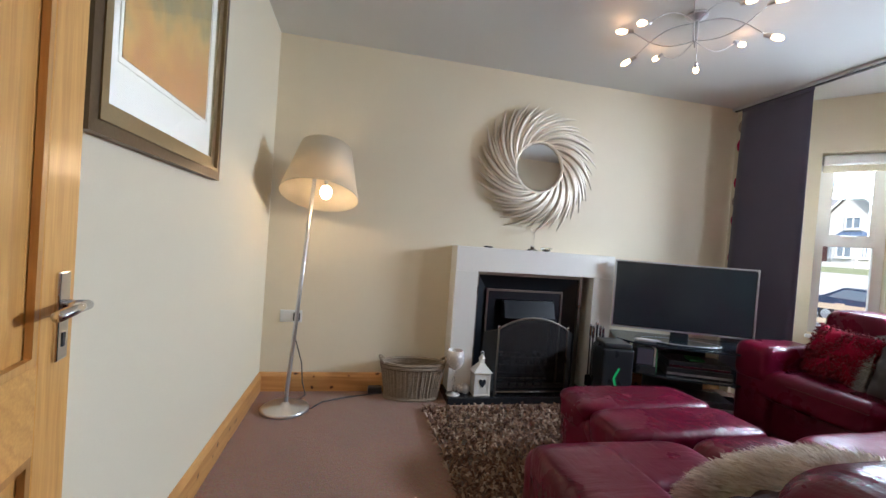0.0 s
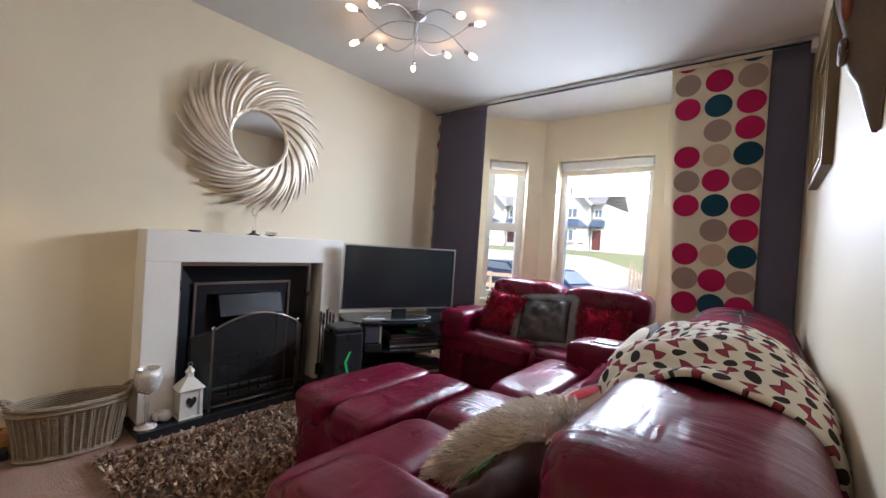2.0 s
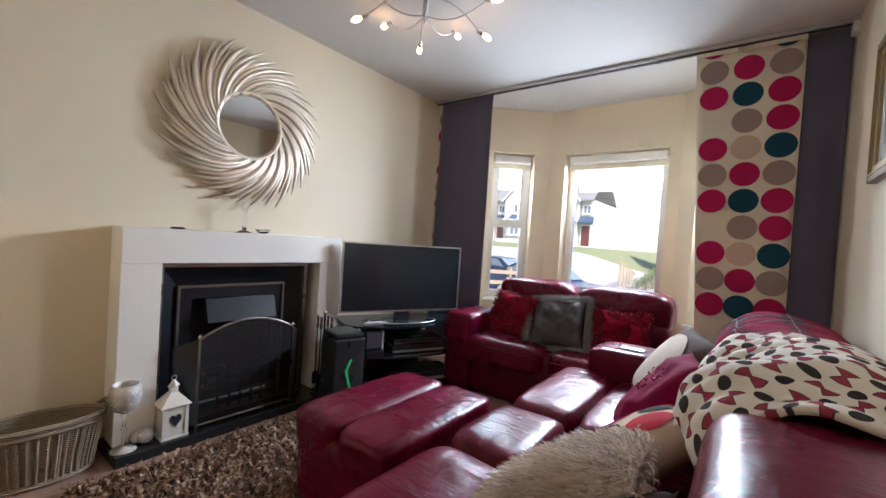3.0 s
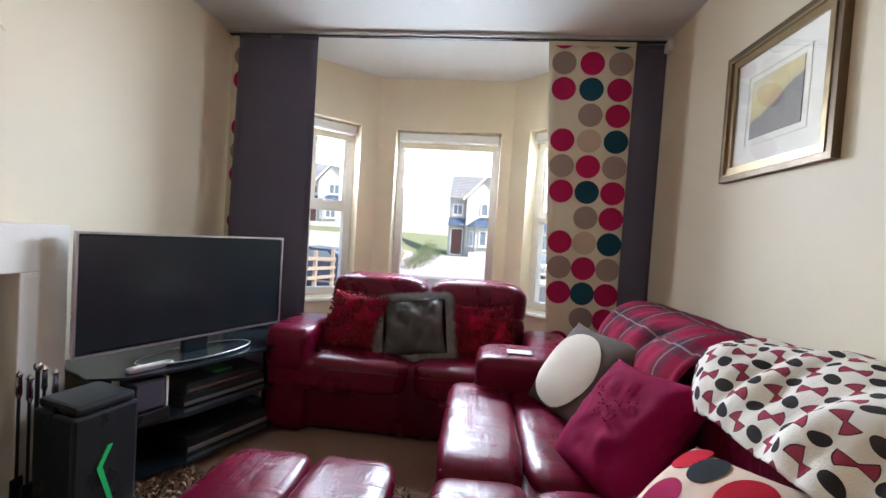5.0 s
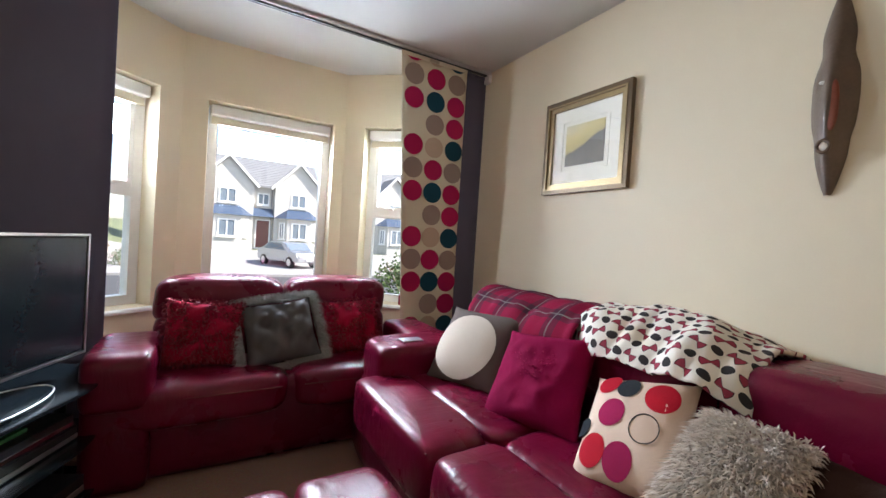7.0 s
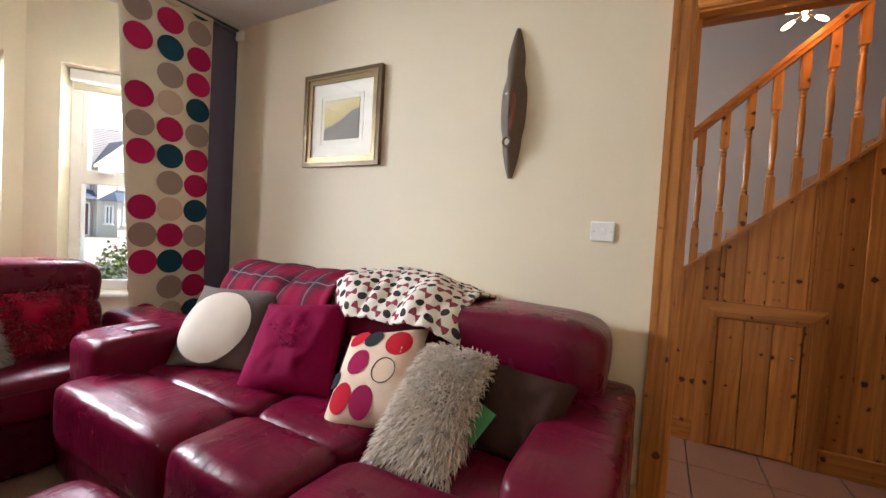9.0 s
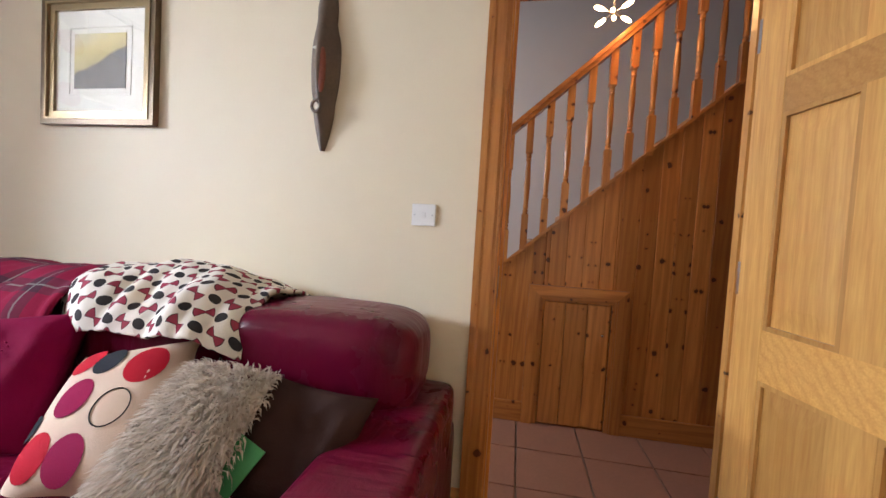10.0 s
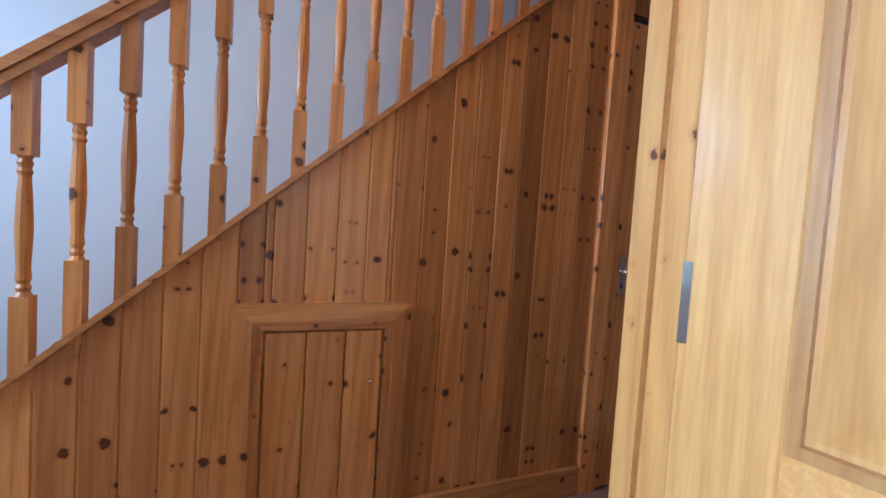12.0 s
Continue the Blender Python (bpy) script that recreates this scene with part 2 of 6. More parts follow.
def leather(name, color):
    m = Nodes(name)
    v = m.coords()
    big = m.noise(v, 3.2, 5)
    grain = m.n("TexVoronoi", Scale=230.0)
    m.link(v, grain.inputs["Vector"])
    folds = m.noise(v, 13, 4, 0.5)
    here = m.ramp(m.noise(v, 5, 2), [(0.45, (0, 0, 0)), (0.62, (1, 1, 1))])
    there = m.ramp(m.noise(v, 5, 2), [(0.40, (1, 1, 1)), (0.55, (0, 0, 0))])
    creased = m.math("ADD", m.math("MULTIPLY", m.noise(m.coords((1.0, 0.14, 0.3)), 34, 2), here), m.math("MULTIPLY", m.noise(m.coords((0.14, 1.0, 0.3)), 34, 2), there))
    d, l = tuple(c * 0.72 for c in color), tuple(min(1, c * 1.25) for c in color)
    col = m.mix(big, d, l)
    wear = m.ramp(m.noise(v, 9, 6, 0.7), [(0.58, (0, 0, 0)), (0.8, (1, 1, 1))])
    col = m.mix(m.math("MULTIPLY", wear, 0.16), col, tuple(min(1, c * 1.5) for c in color))
    m.bump(m.math("ADD", m.math("MULTIPLY", grain.outputs["Distance"], 0.06), m.math("ADD", m.math("MULTIPLY", folds, 0.7), m.math("MULTIPLY", creased, 1.3))), 0.36, 0.010)
    return m.done(col, m.math("ADD", m.math("MULTIPLY", big, 0.14), 0.21), 0, 0.0, 0.0, 0.24)


def glow(name, color, strength, base=(0.9, 0.85, 0.7)):
    m = Nodes(name)
    m.bsdf.inputs["Emission Color"].default_value = (*color, 1)
    m.bsdf.inputs["Emission Strength"].default_value = strength
    return m.done(base, 0.3)


def glass(name, tint=(1, 1, 1), rough=0.0):
    m = Nodes(name)
    m.bsdf.inputs["Transmission Weight"].default_value = 1.0
    m.bsdf.inputs["IOR"].default_value = 1.45
    return m.done(tint, rough)


def carpet(name, a, b):
    m = Nodes(name)
    v = m.coords()
    tuft = m.n("TexVoronoi", Scale=260.0)
    m.link(v, tuft.inputs["Vector"])
    big, mid = m.noise(v, 2.2, 4), m.noise(v, 45, 4)
    col = m.mix(m.math("MULTIPLY", m.math("ADD", big, mid), 0.5), a, b)
    col = m.mix(0.35, col, tuft.outputs["Color"], "SOFT_LIGHT")
    m.bump(m.math("ADD", tuft.outputs["Distance"], mid), 0.6, 0.006)
    return m.done(col, 0.95, 0, 0, 0.2, 0.1)


def varied(name, stops, rough=0.8, metal=0.0, sheen=0.0, island=True):
    """Loose strips, fibres or pieces, each of its own colour."""
    m = Nodes(name)
    if island:
        src = m.n("NewGeometry").outputs["Random Per Island"]
    else:
        src = m.n("ObjectInfo").outputs["Random"]
    col = m.ramp(src, stops)
    v = m.coords()
    col = m.mix(m.math("MULTIPLY", m.noise(v, 60, 3), 0.35), col, tuple(c * 0.5 for c in stops[0][1]))
    m.bump(m.noise(v, 120, 3), 0.2, 0.002)
    return m.done(col, rough, metal, 0, sheen)


M_WALL = surface("cream_wall_paint", (0.76, 0.667, 0.495), 0.62, vary=0.045, scale=1.6, fine=140, bump=0.12, depth=0.0015)
M_CEIL = surface("white_ceiling_paint", (0.66, 0.66, 0.63), 0.8, vary=0.03, scale=1.2, fine=120, bump=0.1, depth=0.0015)
M_HALLWALL = surface("pale_grey_hall_paint", (0.62, 0.62, 0.63), 0.7, vary=0.04, scale=1.4, fine=120)
M_WHITE = surface("white_gloss_upvc", (0.82, 0.82, 0.80), 0.3, vary=0.03, scale=5, bump=0.03)
M_PLASTER = surface("white_plaster_surround", (0.80, 0.77, 0.71), 0.7, vary=0.06, scale=3.0, fine=110, bump=0.15)
M_CARPET = carpet("brown_carpet", (0.20, 0.105, 0.072), (0.34, 0.19, 0.132))
M_TILE = surface("terracotta_tile", (0.36, 0.19, 0.135), 0.35, vary=0.25, scale=7, fine=60, bump=0.1)
M_GROUT = surface("grey_grout", (0.36, 0.30, 0.26), 0.9)
PL, PD = (0.76, 0.345, 0.09), (0.36, 0.10, 0.018)
M_PINE_Z, M_PINE_X, M_PINE_Y = (pine("knotty_pine_" + a, PL, PD, a) for a in "zxy")
M_BOARD = pine("knotty_pine_board", PL, PD, "z", whorl=True)
M_DOORPINE_Z, M_DOORPINE_Y = (pine("pale_pine_" + a, (0.72, 0.41, 0.125), (0.46, 0.19, 0.04), a, knots=False, rough=0.42) for a in "zy")
M_JAMB = pine("pale_knotty_pine", (0.68, 0.37, 0.11), (0.38, 0.14, 0.03), "z")
M_SKIRT_X, M_SKIRT_Y = (pine("skirting_pine_" + a, (0.66, 0.36, 0.12), (0.40, 0.16, 0.04), a) for a in "xy")
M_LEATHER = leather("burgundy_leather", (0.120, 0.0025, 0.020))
# the same leather with shade put into its colour, for low sofa parts
M_LEATHERSHADE = leather("shaded_burgundy_leather", (0.090, 0.002, 0.016))
M_STITCH = surface("seam_thread", (0.10, 0.008, 0.012), 0.6)
M_BLACK = surface("black_cast_iron", (0.010, 0.012, 0.016), 0.34, metal=0.2, vary=0.3, scale=9, fine=150, bump=0.25)
M_IRONEDGE = surface("polished_iron_edge", (0.30, 0.27, 0.23), 0.3, metal=0.9)
M_GRANITE = surface("black_granite", (0.022, 0.023, 0.026), 0.16, vary=0.5, scale=30, fine=220, bump=0.0)
M_BLACKPLASTIC = surface("black_plastic", (0.020, 0.024, 0.029), 0.30, vary=0.2, bump=0.05)
M_SCREEN = surface("dark_screen_glass", (0.014, 0.023, 0.029), 0.20, vary=0.15, bump=0.0, rvary=0.02)
M_SILVER = surface("brushed_silver", (0.62, 0.62, 0.63), 0.32, metal=0.9, vary=0.1)
M_CHROME = surface("chrome", (0.78, 0.78, 0.80), 0.12, metal=1.0, vary=0.05, bump=0.0, rvary=0.04)
M_CHAMPAGNE = surface("champagne_silver_leaf", (0.74, 0.66, 0.54), 0.42, metal=0.75, vary=0.22, scale=14, fine=160, bump=0.15)
M_MIRROR = surface("mirror_glass", (0.80, 0.81, 0.79), 0.025, metal=1.0, vary=0.01, bump=0.0, rvary=0.01)
M_GREEN = glow("green_case_light", (0.02, 0.8, 0.25), 0.05, (0.02, 0.4, 0.12))
M_GREENCARD = surface("green_card", (0.05, 0.30, 0.11), 0.6)
M_BULB = glow("warm_bulb", (1.0, 0.56, 0.26), 5.0)
M_LAMPBULB = glow("warm_lamp_bulb", (1.0, 0.74, 0.44), 24.0)
M_HALLBULB = glow("warm_hall_bulb", (1.0, 0.52, 0.20), 28.0)
M_GLASS = glass("clear_glass")
M_PANE = glass("picture_glass")
M_WINPANE = glass("window_pane", (0.97, 0.98, 0.98))
M_DARKPANEL = surface("plum_grey_cloth", (0.112, 0.104, 0.150), 0.9, vary=0.12, fine=320, bump=0.3, sheen=0.2, spec=0.1)
M_CREAMCLOTH = surface("cream_cloth", (0.72, 0.66, 0.52), 0.9, vary=0.06, fine=320, bump=0.3, spec=0.1)
M_DOT = {
    "magenta": surface("magenta_print", (0.42, 0.016, 0.09), 0.9, vary=0.1, fine=320, bump=0.2, spec=0.1),
    "taupe": surface("taupe_print", (0.33, 0.25, 0.22), 0.9, vary=0.08, fine=320, bump=0.2, spec=0.1),
    "teal": surface("deep_teal_print", (0.014, 0.065, 0.10), 0.9, vary=0.1, fine=320, bump=0.2, spec=0.1),
    "beige": surface("beige_print", (0.56, 0.42, 0.32), 0.9, vary=0.08, fine=320, bump=0.2, spec=0.1),
}

# ---------- the room ----------
CEIL, WX0, WX1, WY1 = 2.46, -0.185, 3.62, 2.88   # ceiling height, left wall, bay line, fireplace wall
DX0, DX1, DH = 0.0, 0.81, 2.0                   # doorway
BX = 4.31                                       # front wall of the bay
BYL, BYR = 2.01, 0.88                           # corners of the bay's front wall

bm = bmesh.new()
prism(bm, [(WX0 - 0.1, 0), (WX1 + 0.15, 0), (WX1 + 0.15, 0.02), (BX + 0.1, BYR - 0.05), (BX + 0.1, BYL + 0.05), (WX1 + 0.15, 2.86), (WX1 + 0.15, WY1 + 0.1), (WX0 - 0.1, WY1 + 0.1)], -0.12, 0.0, "z")
solo("floor", bm, M_CARPET, "fitted chocolate-brown short pile carpet", "floor", "structure")
bm = bmesh.new()
prism(bm, [(WX0 - 0.1, -0.1), (WX1 + 0.15, -0.1), (WX1 + 0.15, -0.05), (BX + 0.1, BYR - 0.05), (BX + 0.1, BYL + 0.05), (WX1 + 0.15, 2.9), (WX1 + 0.15, WY1 + 0.1), (WX0 - 0.1, WY1 + 0.1)], CEIL, CEIL + 0.1, "z")
solo("ceiling", bm, M_CEIL, "flat white painted plaster ceiling", "ceiling", "structure")

bm = bmesh.new()
box(bm, DX1 + 0.03, -0.12, 0, WX1 + 0.2, 0, CEIL)
box(bm, DX0 - 0.03, -0.12, DH + 0.03, DX1 + 0.03, 0, CEIL)
box(bm, -2.6, -0.12, 0, DX0 - 0.03, 0, CEIL)
box(bm, WX1 + 0.2, -0.12, 0, 3.9, 0, CEIL)
solo("wall_south", bm, M_WALL, "cream painted wall with the hall doorway", "wall", "structure")
solo("wall_west", B(WX0 - 0.1, 0, 0, WX0, WY1, CEIL), M_WALL, "cream painted side wall", "wall", "structure")
bm = bmesh.new()
box(bm, WX0 - 0.1, WY1, 0, 1.285, WY1 + 0.3, CEIL)
box(bm, 2.213, WY1, 0, WX1 + 0.2, WY1 + 0.3, CEIL)
box(bm, 1.285, WY1, 0.925, 2.213, WY1 + 0.3, CEIL)
box(bm, 1.285, WY1 + 0.25, 0, 2.213, WY1 + 0.3, 0.925)
solo("wall_north", bm, M_WALL, "cream painted chimney wall", "wall", "structure")
solo("wall_nib_1", B(WX1, 2.78, 0, WX1 + 0.2, WY1, CEIL), M_WALL, "short cream wall beside the bay", "wall", "structure")
solo("wall_nib_2", B(WX1, 0, 0, WX1 + 0.2, 0.11, CEIL), M_WALL, "short cream wall beside the bay", "wall", "structure")


def bay_wall(index, p, q, s0, s1, sill, head, label):
    """One wall of the bay from p to q, inner face on that line, with one window between s0 and s1 along it."""
    d = Vector((q[0] - p[0], q[1] - p[1], 0))
    length = d.length
    rot = math.degrees(math.atan2(d.y, d.x))
    t = 0.26
    bm = bmesh.new()
    box(bm, 0, -t, 0, s0, 0, CEIL)
    box(bm, s1, -t, 0, length, 0, CEIL)
    box(bm, s0, -t, 0, s1, 0, sill)
    box(bm, s0, -t, head, s1, 0, CEIL)
    solo("wall_bay_%d" % index, bm, M_WALL, "cream painted bay wall with a deep window reveal", "wall", "structure", loc=(p[0], p[1], 0), rz=rot)
    win = thing("window_%d" % index, label, "window", (p[0], p[1], 0), rot, kind="structure")
    f = 0.06
    y0, y1 = -0.20, -0.13
    part("window_frame", ring_frame(bmesh.new(), s0 + 0.002, sill + 0.002, s1 - 0.002, head - 0.002, f, y0, y1), M_WHITE, win, "white uPVC frame")
    return win, f, y0, y1


def pane(win, u0, v0, u1, v1, y, sash=0.0):
    if sash:
        part("sash", ring_frame(bmesh.new(), u0, v0, u1, v1, sash, y - 0.03, y + 0.03), M_WHITE, win)
    g = B(u0 + sash, y - 0.003, v0 + sash, u1 - sash, y + 0.003, v1 - sash)
    ob = part("pane", g, M_WINPANE, win, "clear glass pane")
    ob.visible_shadow = False
    return ob


def blind(win, s0, s1, head):
    """A white roller blind, rolled up under the head."""
    cas = bmesh.new()
    box(cas, s0 + 0.015, -0.125, head - 0.085, s1 - 0.015, -0.055, head - 0.008, 0.012)
    b = part("roller_blind", cas, M_WHITE, win, "rolled-up white roller blind")
    bm = bmesh.new()
    box(bm, s0 + 0.02, -0.118, head - 0.125, s1 - 0.02, -0.112, head - 0.085)
    box(bm, s0 + 0.02, -0.124, head - 0.137, s1 - 0.02, -0.106, head - 0.123, 0.004)
    part("blind_cloth", bm, M_CREAMCLOTH, b)


SILL, HEAD = 0.605, 2.035
win, f, y0, y1 = bay_wall(1, (BX, BYR), (BX, BYL), 0.09, 0.975, SILL, HEAD, "white front bay window with one large pane")
ym = (y0 + y1) / 2
pane(win, 0.09 + f, SILL + f, 0.975 - f, HEAD - f, ym)
blind(win, 0.09, 0.975, HEAD)
part("window_sill", B(0.075, -0.13, SILL - 0.028, 0.99, 0.035, SILL - 0.001, 0.008), M_WHITE, win, "white sill board")
for index, p, q in ((2, (BX, BYL), (WX1 + 0.02, 2.79)), (3, (WX1 + 0.02, 0.10), (BX, BYR))):
    L = (Vector(q) - Vector(p)).length
    s0, s1 = (0.155, 0.56) if index == 2 else (L - 0.575, L - 0.17)
    win, f, y0, y1 = bay_wall(index, p, q, s0, s1, SILL, HEAD, "narrow white side window of the bay with a top vent")
    mid = SILL + 0.735
    part("transom", B(s0 + 0.05, y0, mid - 0.03, s1 - 0.05, y1, mid + 0.03), M_WHITE, win)
    pane(win, s0 + f, SILL + f, s1 - f, mid - 0.03, ym)
    pane(win, s0 + f, mid + 0.03, s1 - f, HEAD - f, ym, 0.03)
    blind(win, s0, s1, HEAD)
    part("window_sill", B(s0 - 0.015, -0.13, SILL - 0.028, s1 + 0.015, 0.035, SILL - 0.001, 0.008), M_WHITE, win, "white sill board")
    hb = B(0.5 * (s0 + s1) - 0.045, y1, mid + 0.035, 0.5 * (s0 + s1) + 0.045, y1 + 0.03, mid + 0.055, 0.006)
    part("window_handle", hb, M_WHITE, win)


def skirting(index, x0, y0, x1, y1, material, label="varnished pine skirting board"):
    bm = bmesh.new()
    if abs(x1 - x0) > abs(y1 - y0):
        prism(bm, [(y0, 0), (y1, 0), (y1, 0.105), ((y0 * 0.6 + y1 * 0.4), 0.125), (y0, 0.13)], x0, x1, "x")
    else:
        prism(bm, [(x0, 0), (x1, 0), (x1, 0.105), ((x0 * 0.6 + x1 * 0.4), 0.125), (x0, 0.13)], y0, y1, "y")
    solo("baseboard_%d" % index, bm, material, label, "skirting board", "structure")


skirting(1, WX0, 0.0, WX0 + 0.02, WY1 - 0.02, M_SKIRT_Y)
skirting(2, WX0, WY1, 1.115, WY1 - 0.02, M_SKIRT_X)
skirting(3, 2.38, WY1, WX1, WY1 - 0.02, M_SKIRT_X)
skirting(4, DX1 + 0.09, 0.0, WX1, 0.02, M_SKIRT_X)

# doorway lining, stops and architraves
dl = thing("trim_doorway", "varnished knotty pine door lining and architrave", "door frame", kind="structure")
part("lining", B(DX1, -0.125, 0, DX1 + 0.03, 0.004, DH + 0.03), M_PINE_Z, dl)
part("lining", B(DX0 - 0.03, -0.098, 0, DX0, 0.004, DH + 0.03), M_JAMB, dl)
part("lining", B(DX0, -0.125, DH, DX1, 0.004, DH + 0.03), M_PINE_X, dl)
part("stop", B(DX1 - 0.013, -0.085, 0, DX1, -0.045, DH), M_PINE_Z, dl)
part("stop", B(DX0, -0.085, 0, DX0 + 0.013, -0.045, DH), M_JAMB, dl)
part("stop", B(DX0 + 0.013, -0.085, DH - 0.013, DX1 - 0.013, -0.045, DH), M_PINE_X, dl)


def architrave_leg(x_in, out, ya, yb):
    """A moulded upright: thick outside, stepped down to the opening."""
    s = 1 if out > 0 else -1
    w = abs(out)
    k = 1 if yb > ya else -1
    d = abs(yb - ya)
    pts = [(x_in, ya), (x_in + s * w, ya), (x_in + s * w, ya + k * d), (x_in + s * w * 0.72, ya + k * d), (x_in + s * w * 0.62, ya + k * d * 0.8), (x_in + s * w * 0.22, ya + k * d * 0.72), (x_in + s * w * 0.1, ya + k * d * 0.5), (x_in, ya + k * d * 0.45)]
    return prism(bmesh.new(), pts, 0, DH + 0.09, "z")


part("architrave", architrave_leg(DX1 + 0.008, 0.082, 0.0, 0.022), M_PINE_Z, dl)
part("architrave", architrave_leg(DX0 - 0.008, -0.08, 0.0, 0.022), M_JAMB, dl)
part("architrave", B(DX0 - 0.006, 0.0, DH + 0.008, DX1 + 0.006, 0.02, DH + 0.088, 0.004), M_PINE_X, dl)
part("architrave", architrave_leg(DX1 + 0.008, 0.082, -0.12, -0.142), M_PINE_Z, dl)
part("architrave", architrave_leg(DX0 - 0.036, -0.082, -0.12, -0.142), M_JAMB, dl)
part("architrave", B(DX0 - 0.006, -0.14, DH + 0.008, DX1 + 0.006, -0.12, DH + 0.088, 0.004), M_PINE_X, dl)
part("strike_plate", B(DX1 - 0.002, -0.038, 0.865, DX1 + 0.001, -0.012, 0.985, 0.0005), M_IRONEDGE, dl, "chrome strike plate")


def panel_door(name, width, label, hinge, angle, flip=1, handle=True, mz=None, my=None):
    """A six-panel pine door in local u (across), v (thickness) and z; hinged at u = 0."""
    mz, my = mz or M_DOORPINE_Z, my or M_DOORPINE_Y
    d = thing(name, label, "door", hinge, angle, kind="structure")
    t, h = 0.04, DH - 0.008
    st = 0.118
    mull = 0.10
    rails = [(0.006, 0.20), (0.715, 0.865), (1.50, 1.60), (h - 0.11, h)]
    for u0, u1 in ((0.0, st), (width - st, width)):
        part("stile", B(u0, -t, 0.006, u1, 0, h, 0.003, 1), mz, d)
    for z0, z1 in rails:
        part("rail", B(st, -t, z0, width - st, 0, z1), my, d)
    c = width / 2
    for (a0, a1), (b0, b1) in zip(rails, rails[1:]):
        part("muntin", B(c - mull / 2, -t, a1, c + mull / 2, 0, b0), mz, d)
        for u0, u1 in ((st, c - mull / 2), (c + mull / 2, width - st)):
            bm = bmesh.new()
            box(bm, u0, -t * 0.5 - 0.006, a1, u1, -t * 0.5 + 0.006, b0)
            m = 0.035
            for s in (1, -1):
                mid = -t * 0.5
                lo = [bm.verts.new((u, mid + s * 0.006, z)) for u, z in ((u0 + m * 0.6, a1 + m * 0.6), (u1 - m * 0.6, a1 + m * 0.6), (u1 - m * 0.6, b0 - m * 0.6), (u0 + m * 0.6, b0 - m * 0.6))]
                hi = [bm.verts.new((u, mid + s * 0.014, z)) for u, z in ((u0 + 2.2 * m, a1 + 2.2 * m), (u1 - 2.2 * m, a1 + 2.2 * m), (u1 - 2.2 * m, b0 - 2.2 * m), (u0 + 2.2 * m, b0 - 2.2 * m))]
                bm.faces.new(hi if s < 0 else hi[::-1])
                for k in range(4):
                    q = (lo[k], lo[(k + 1) % 4], hi[(k + 1) % 4], hi[k])
                    bm.faces.new(q if s < 0 else q[::-1])
            p = part("panel", bm, mz, d)
            for s, ya, yb in ((1, -0.012, -0.001), (-1, -t + 0.001, -t + 0.012)):
                part("moulding", ring_frame(bmesh.new(), u0, a1, u1, b0, 0.014, ya, yb), mz, p)
    if handle:
        for s, y in ((1, 0.0), (-1, -t)):
            hd = part("door_handle", B(width - 0.075, min(y, y + s * 0.008), 0.855, width - 0.035, max(y, y + s * 0.008), 1.015, 0.003), M_CHROME, d, "chrome lever handle on a long plate")
            bm = bmesh.new()
            tube(bm, [(width - 0.055, y, 0.955), (width - 0.055, y + s * 0.040, 0.955)], 0.009)
            tube(bm, [(width - 0.055, y + s * 0.040, 0.955), (width - 0.10, y + s * 0.043, 0.957), (width - 0.17, y + s * 0.043, 0.955)], 0.0095)
            part("lever", bm, M_CHROME, hd, smooth=True)
            part("keyhole", B(width - 0.060, min(y + s * 0.008, y + s * 0.0095), 0.88, width - 0.050, max(y + s * 0.008, y + s * 0.0095), 0.905), M_BLACKPLASTIC, hd)
    for z in (0.22, 1.0, 1.76):
        part("hinge_leaf", B(0.001, -t - 0.002, z - 0.045, 0.013, -t, z + 0.06), M_CHROME, d, "polished steel hinge leaf")
        bm = bmesh.new()
        lathe(bm, [(0.0065, z - 0.05), (0.0065, z + 0.05)], 10, -0.004, 0.006)
        box(bm, -0.0025, -0.033, z - 0.05, -0.0005, 0.0, z + 0.05)
        part("hinge", bm, M_CHROME, d, "steel butt hinge")
    return d


panel_door("door_1", DX1 - DX0 - 0.008, "open six-panel pale pine door with a chrome lever", (DX0 + 0.004, 0.026, 0), 100.5)

# ---------- the hall ----------
HY = -0.93
bm = bmesh.new()
box(bm, -2.6, -2.0, -0.12, 3.1, -0.001, -0.014)
solo("floor_hall", bm, M_GROUT, "grey grout bed of the tiled hall floor", "floor", "structure")
solo("threshold", B(DX0, -0.03, -0.02, DX1, 0.012, 0.004, 0.003), M_SILVER, "metal carpet threshold bar in the doorway", "threshold bar", "structure")
solo("wall_stairs", B(-2.6, -2.05, 0, 3.1, -1.95, 5.0), M_HALLWALL, "pale grey painted stairwell wall", "wall", "structure")
solo("wall_hall_west", B(-2.7, -2.05, 0, -2.6, -0.12, 5.0), M_HALLWALL, "pale grey painted hall end wall", "wall", "structure")
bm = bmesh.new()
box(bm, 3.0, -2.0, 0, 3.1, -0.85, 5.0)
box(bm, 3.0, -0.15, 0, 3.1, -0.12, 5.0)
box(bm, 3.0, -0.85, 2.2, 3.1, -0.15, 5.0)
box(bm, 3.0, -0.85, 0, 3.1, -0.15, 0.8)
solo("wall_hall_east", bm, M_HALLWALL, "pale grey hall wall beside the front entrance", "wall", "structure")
bm = bmesh.new()
box(bm, -2.7, HY - 0.02, CEIL, 3.1, -0.1, CEIL + 0.1)
solo("ceiling_hall", bm, M_CEIL, "white painted hall ceiling", "ceiling", "structure")
solo("ceiling_stairwell", B(-2.7, -2.05, 5.0, 3.1, -0.1, 5.1), M_CEIL, "white ceiling high over the stairs", "ceiling", "structure")
bm = bmesh.new()
box(bm, -2.7, HY - 0.02, CEIL + 0.1, 3.1, HY + 0.06, 5.0)
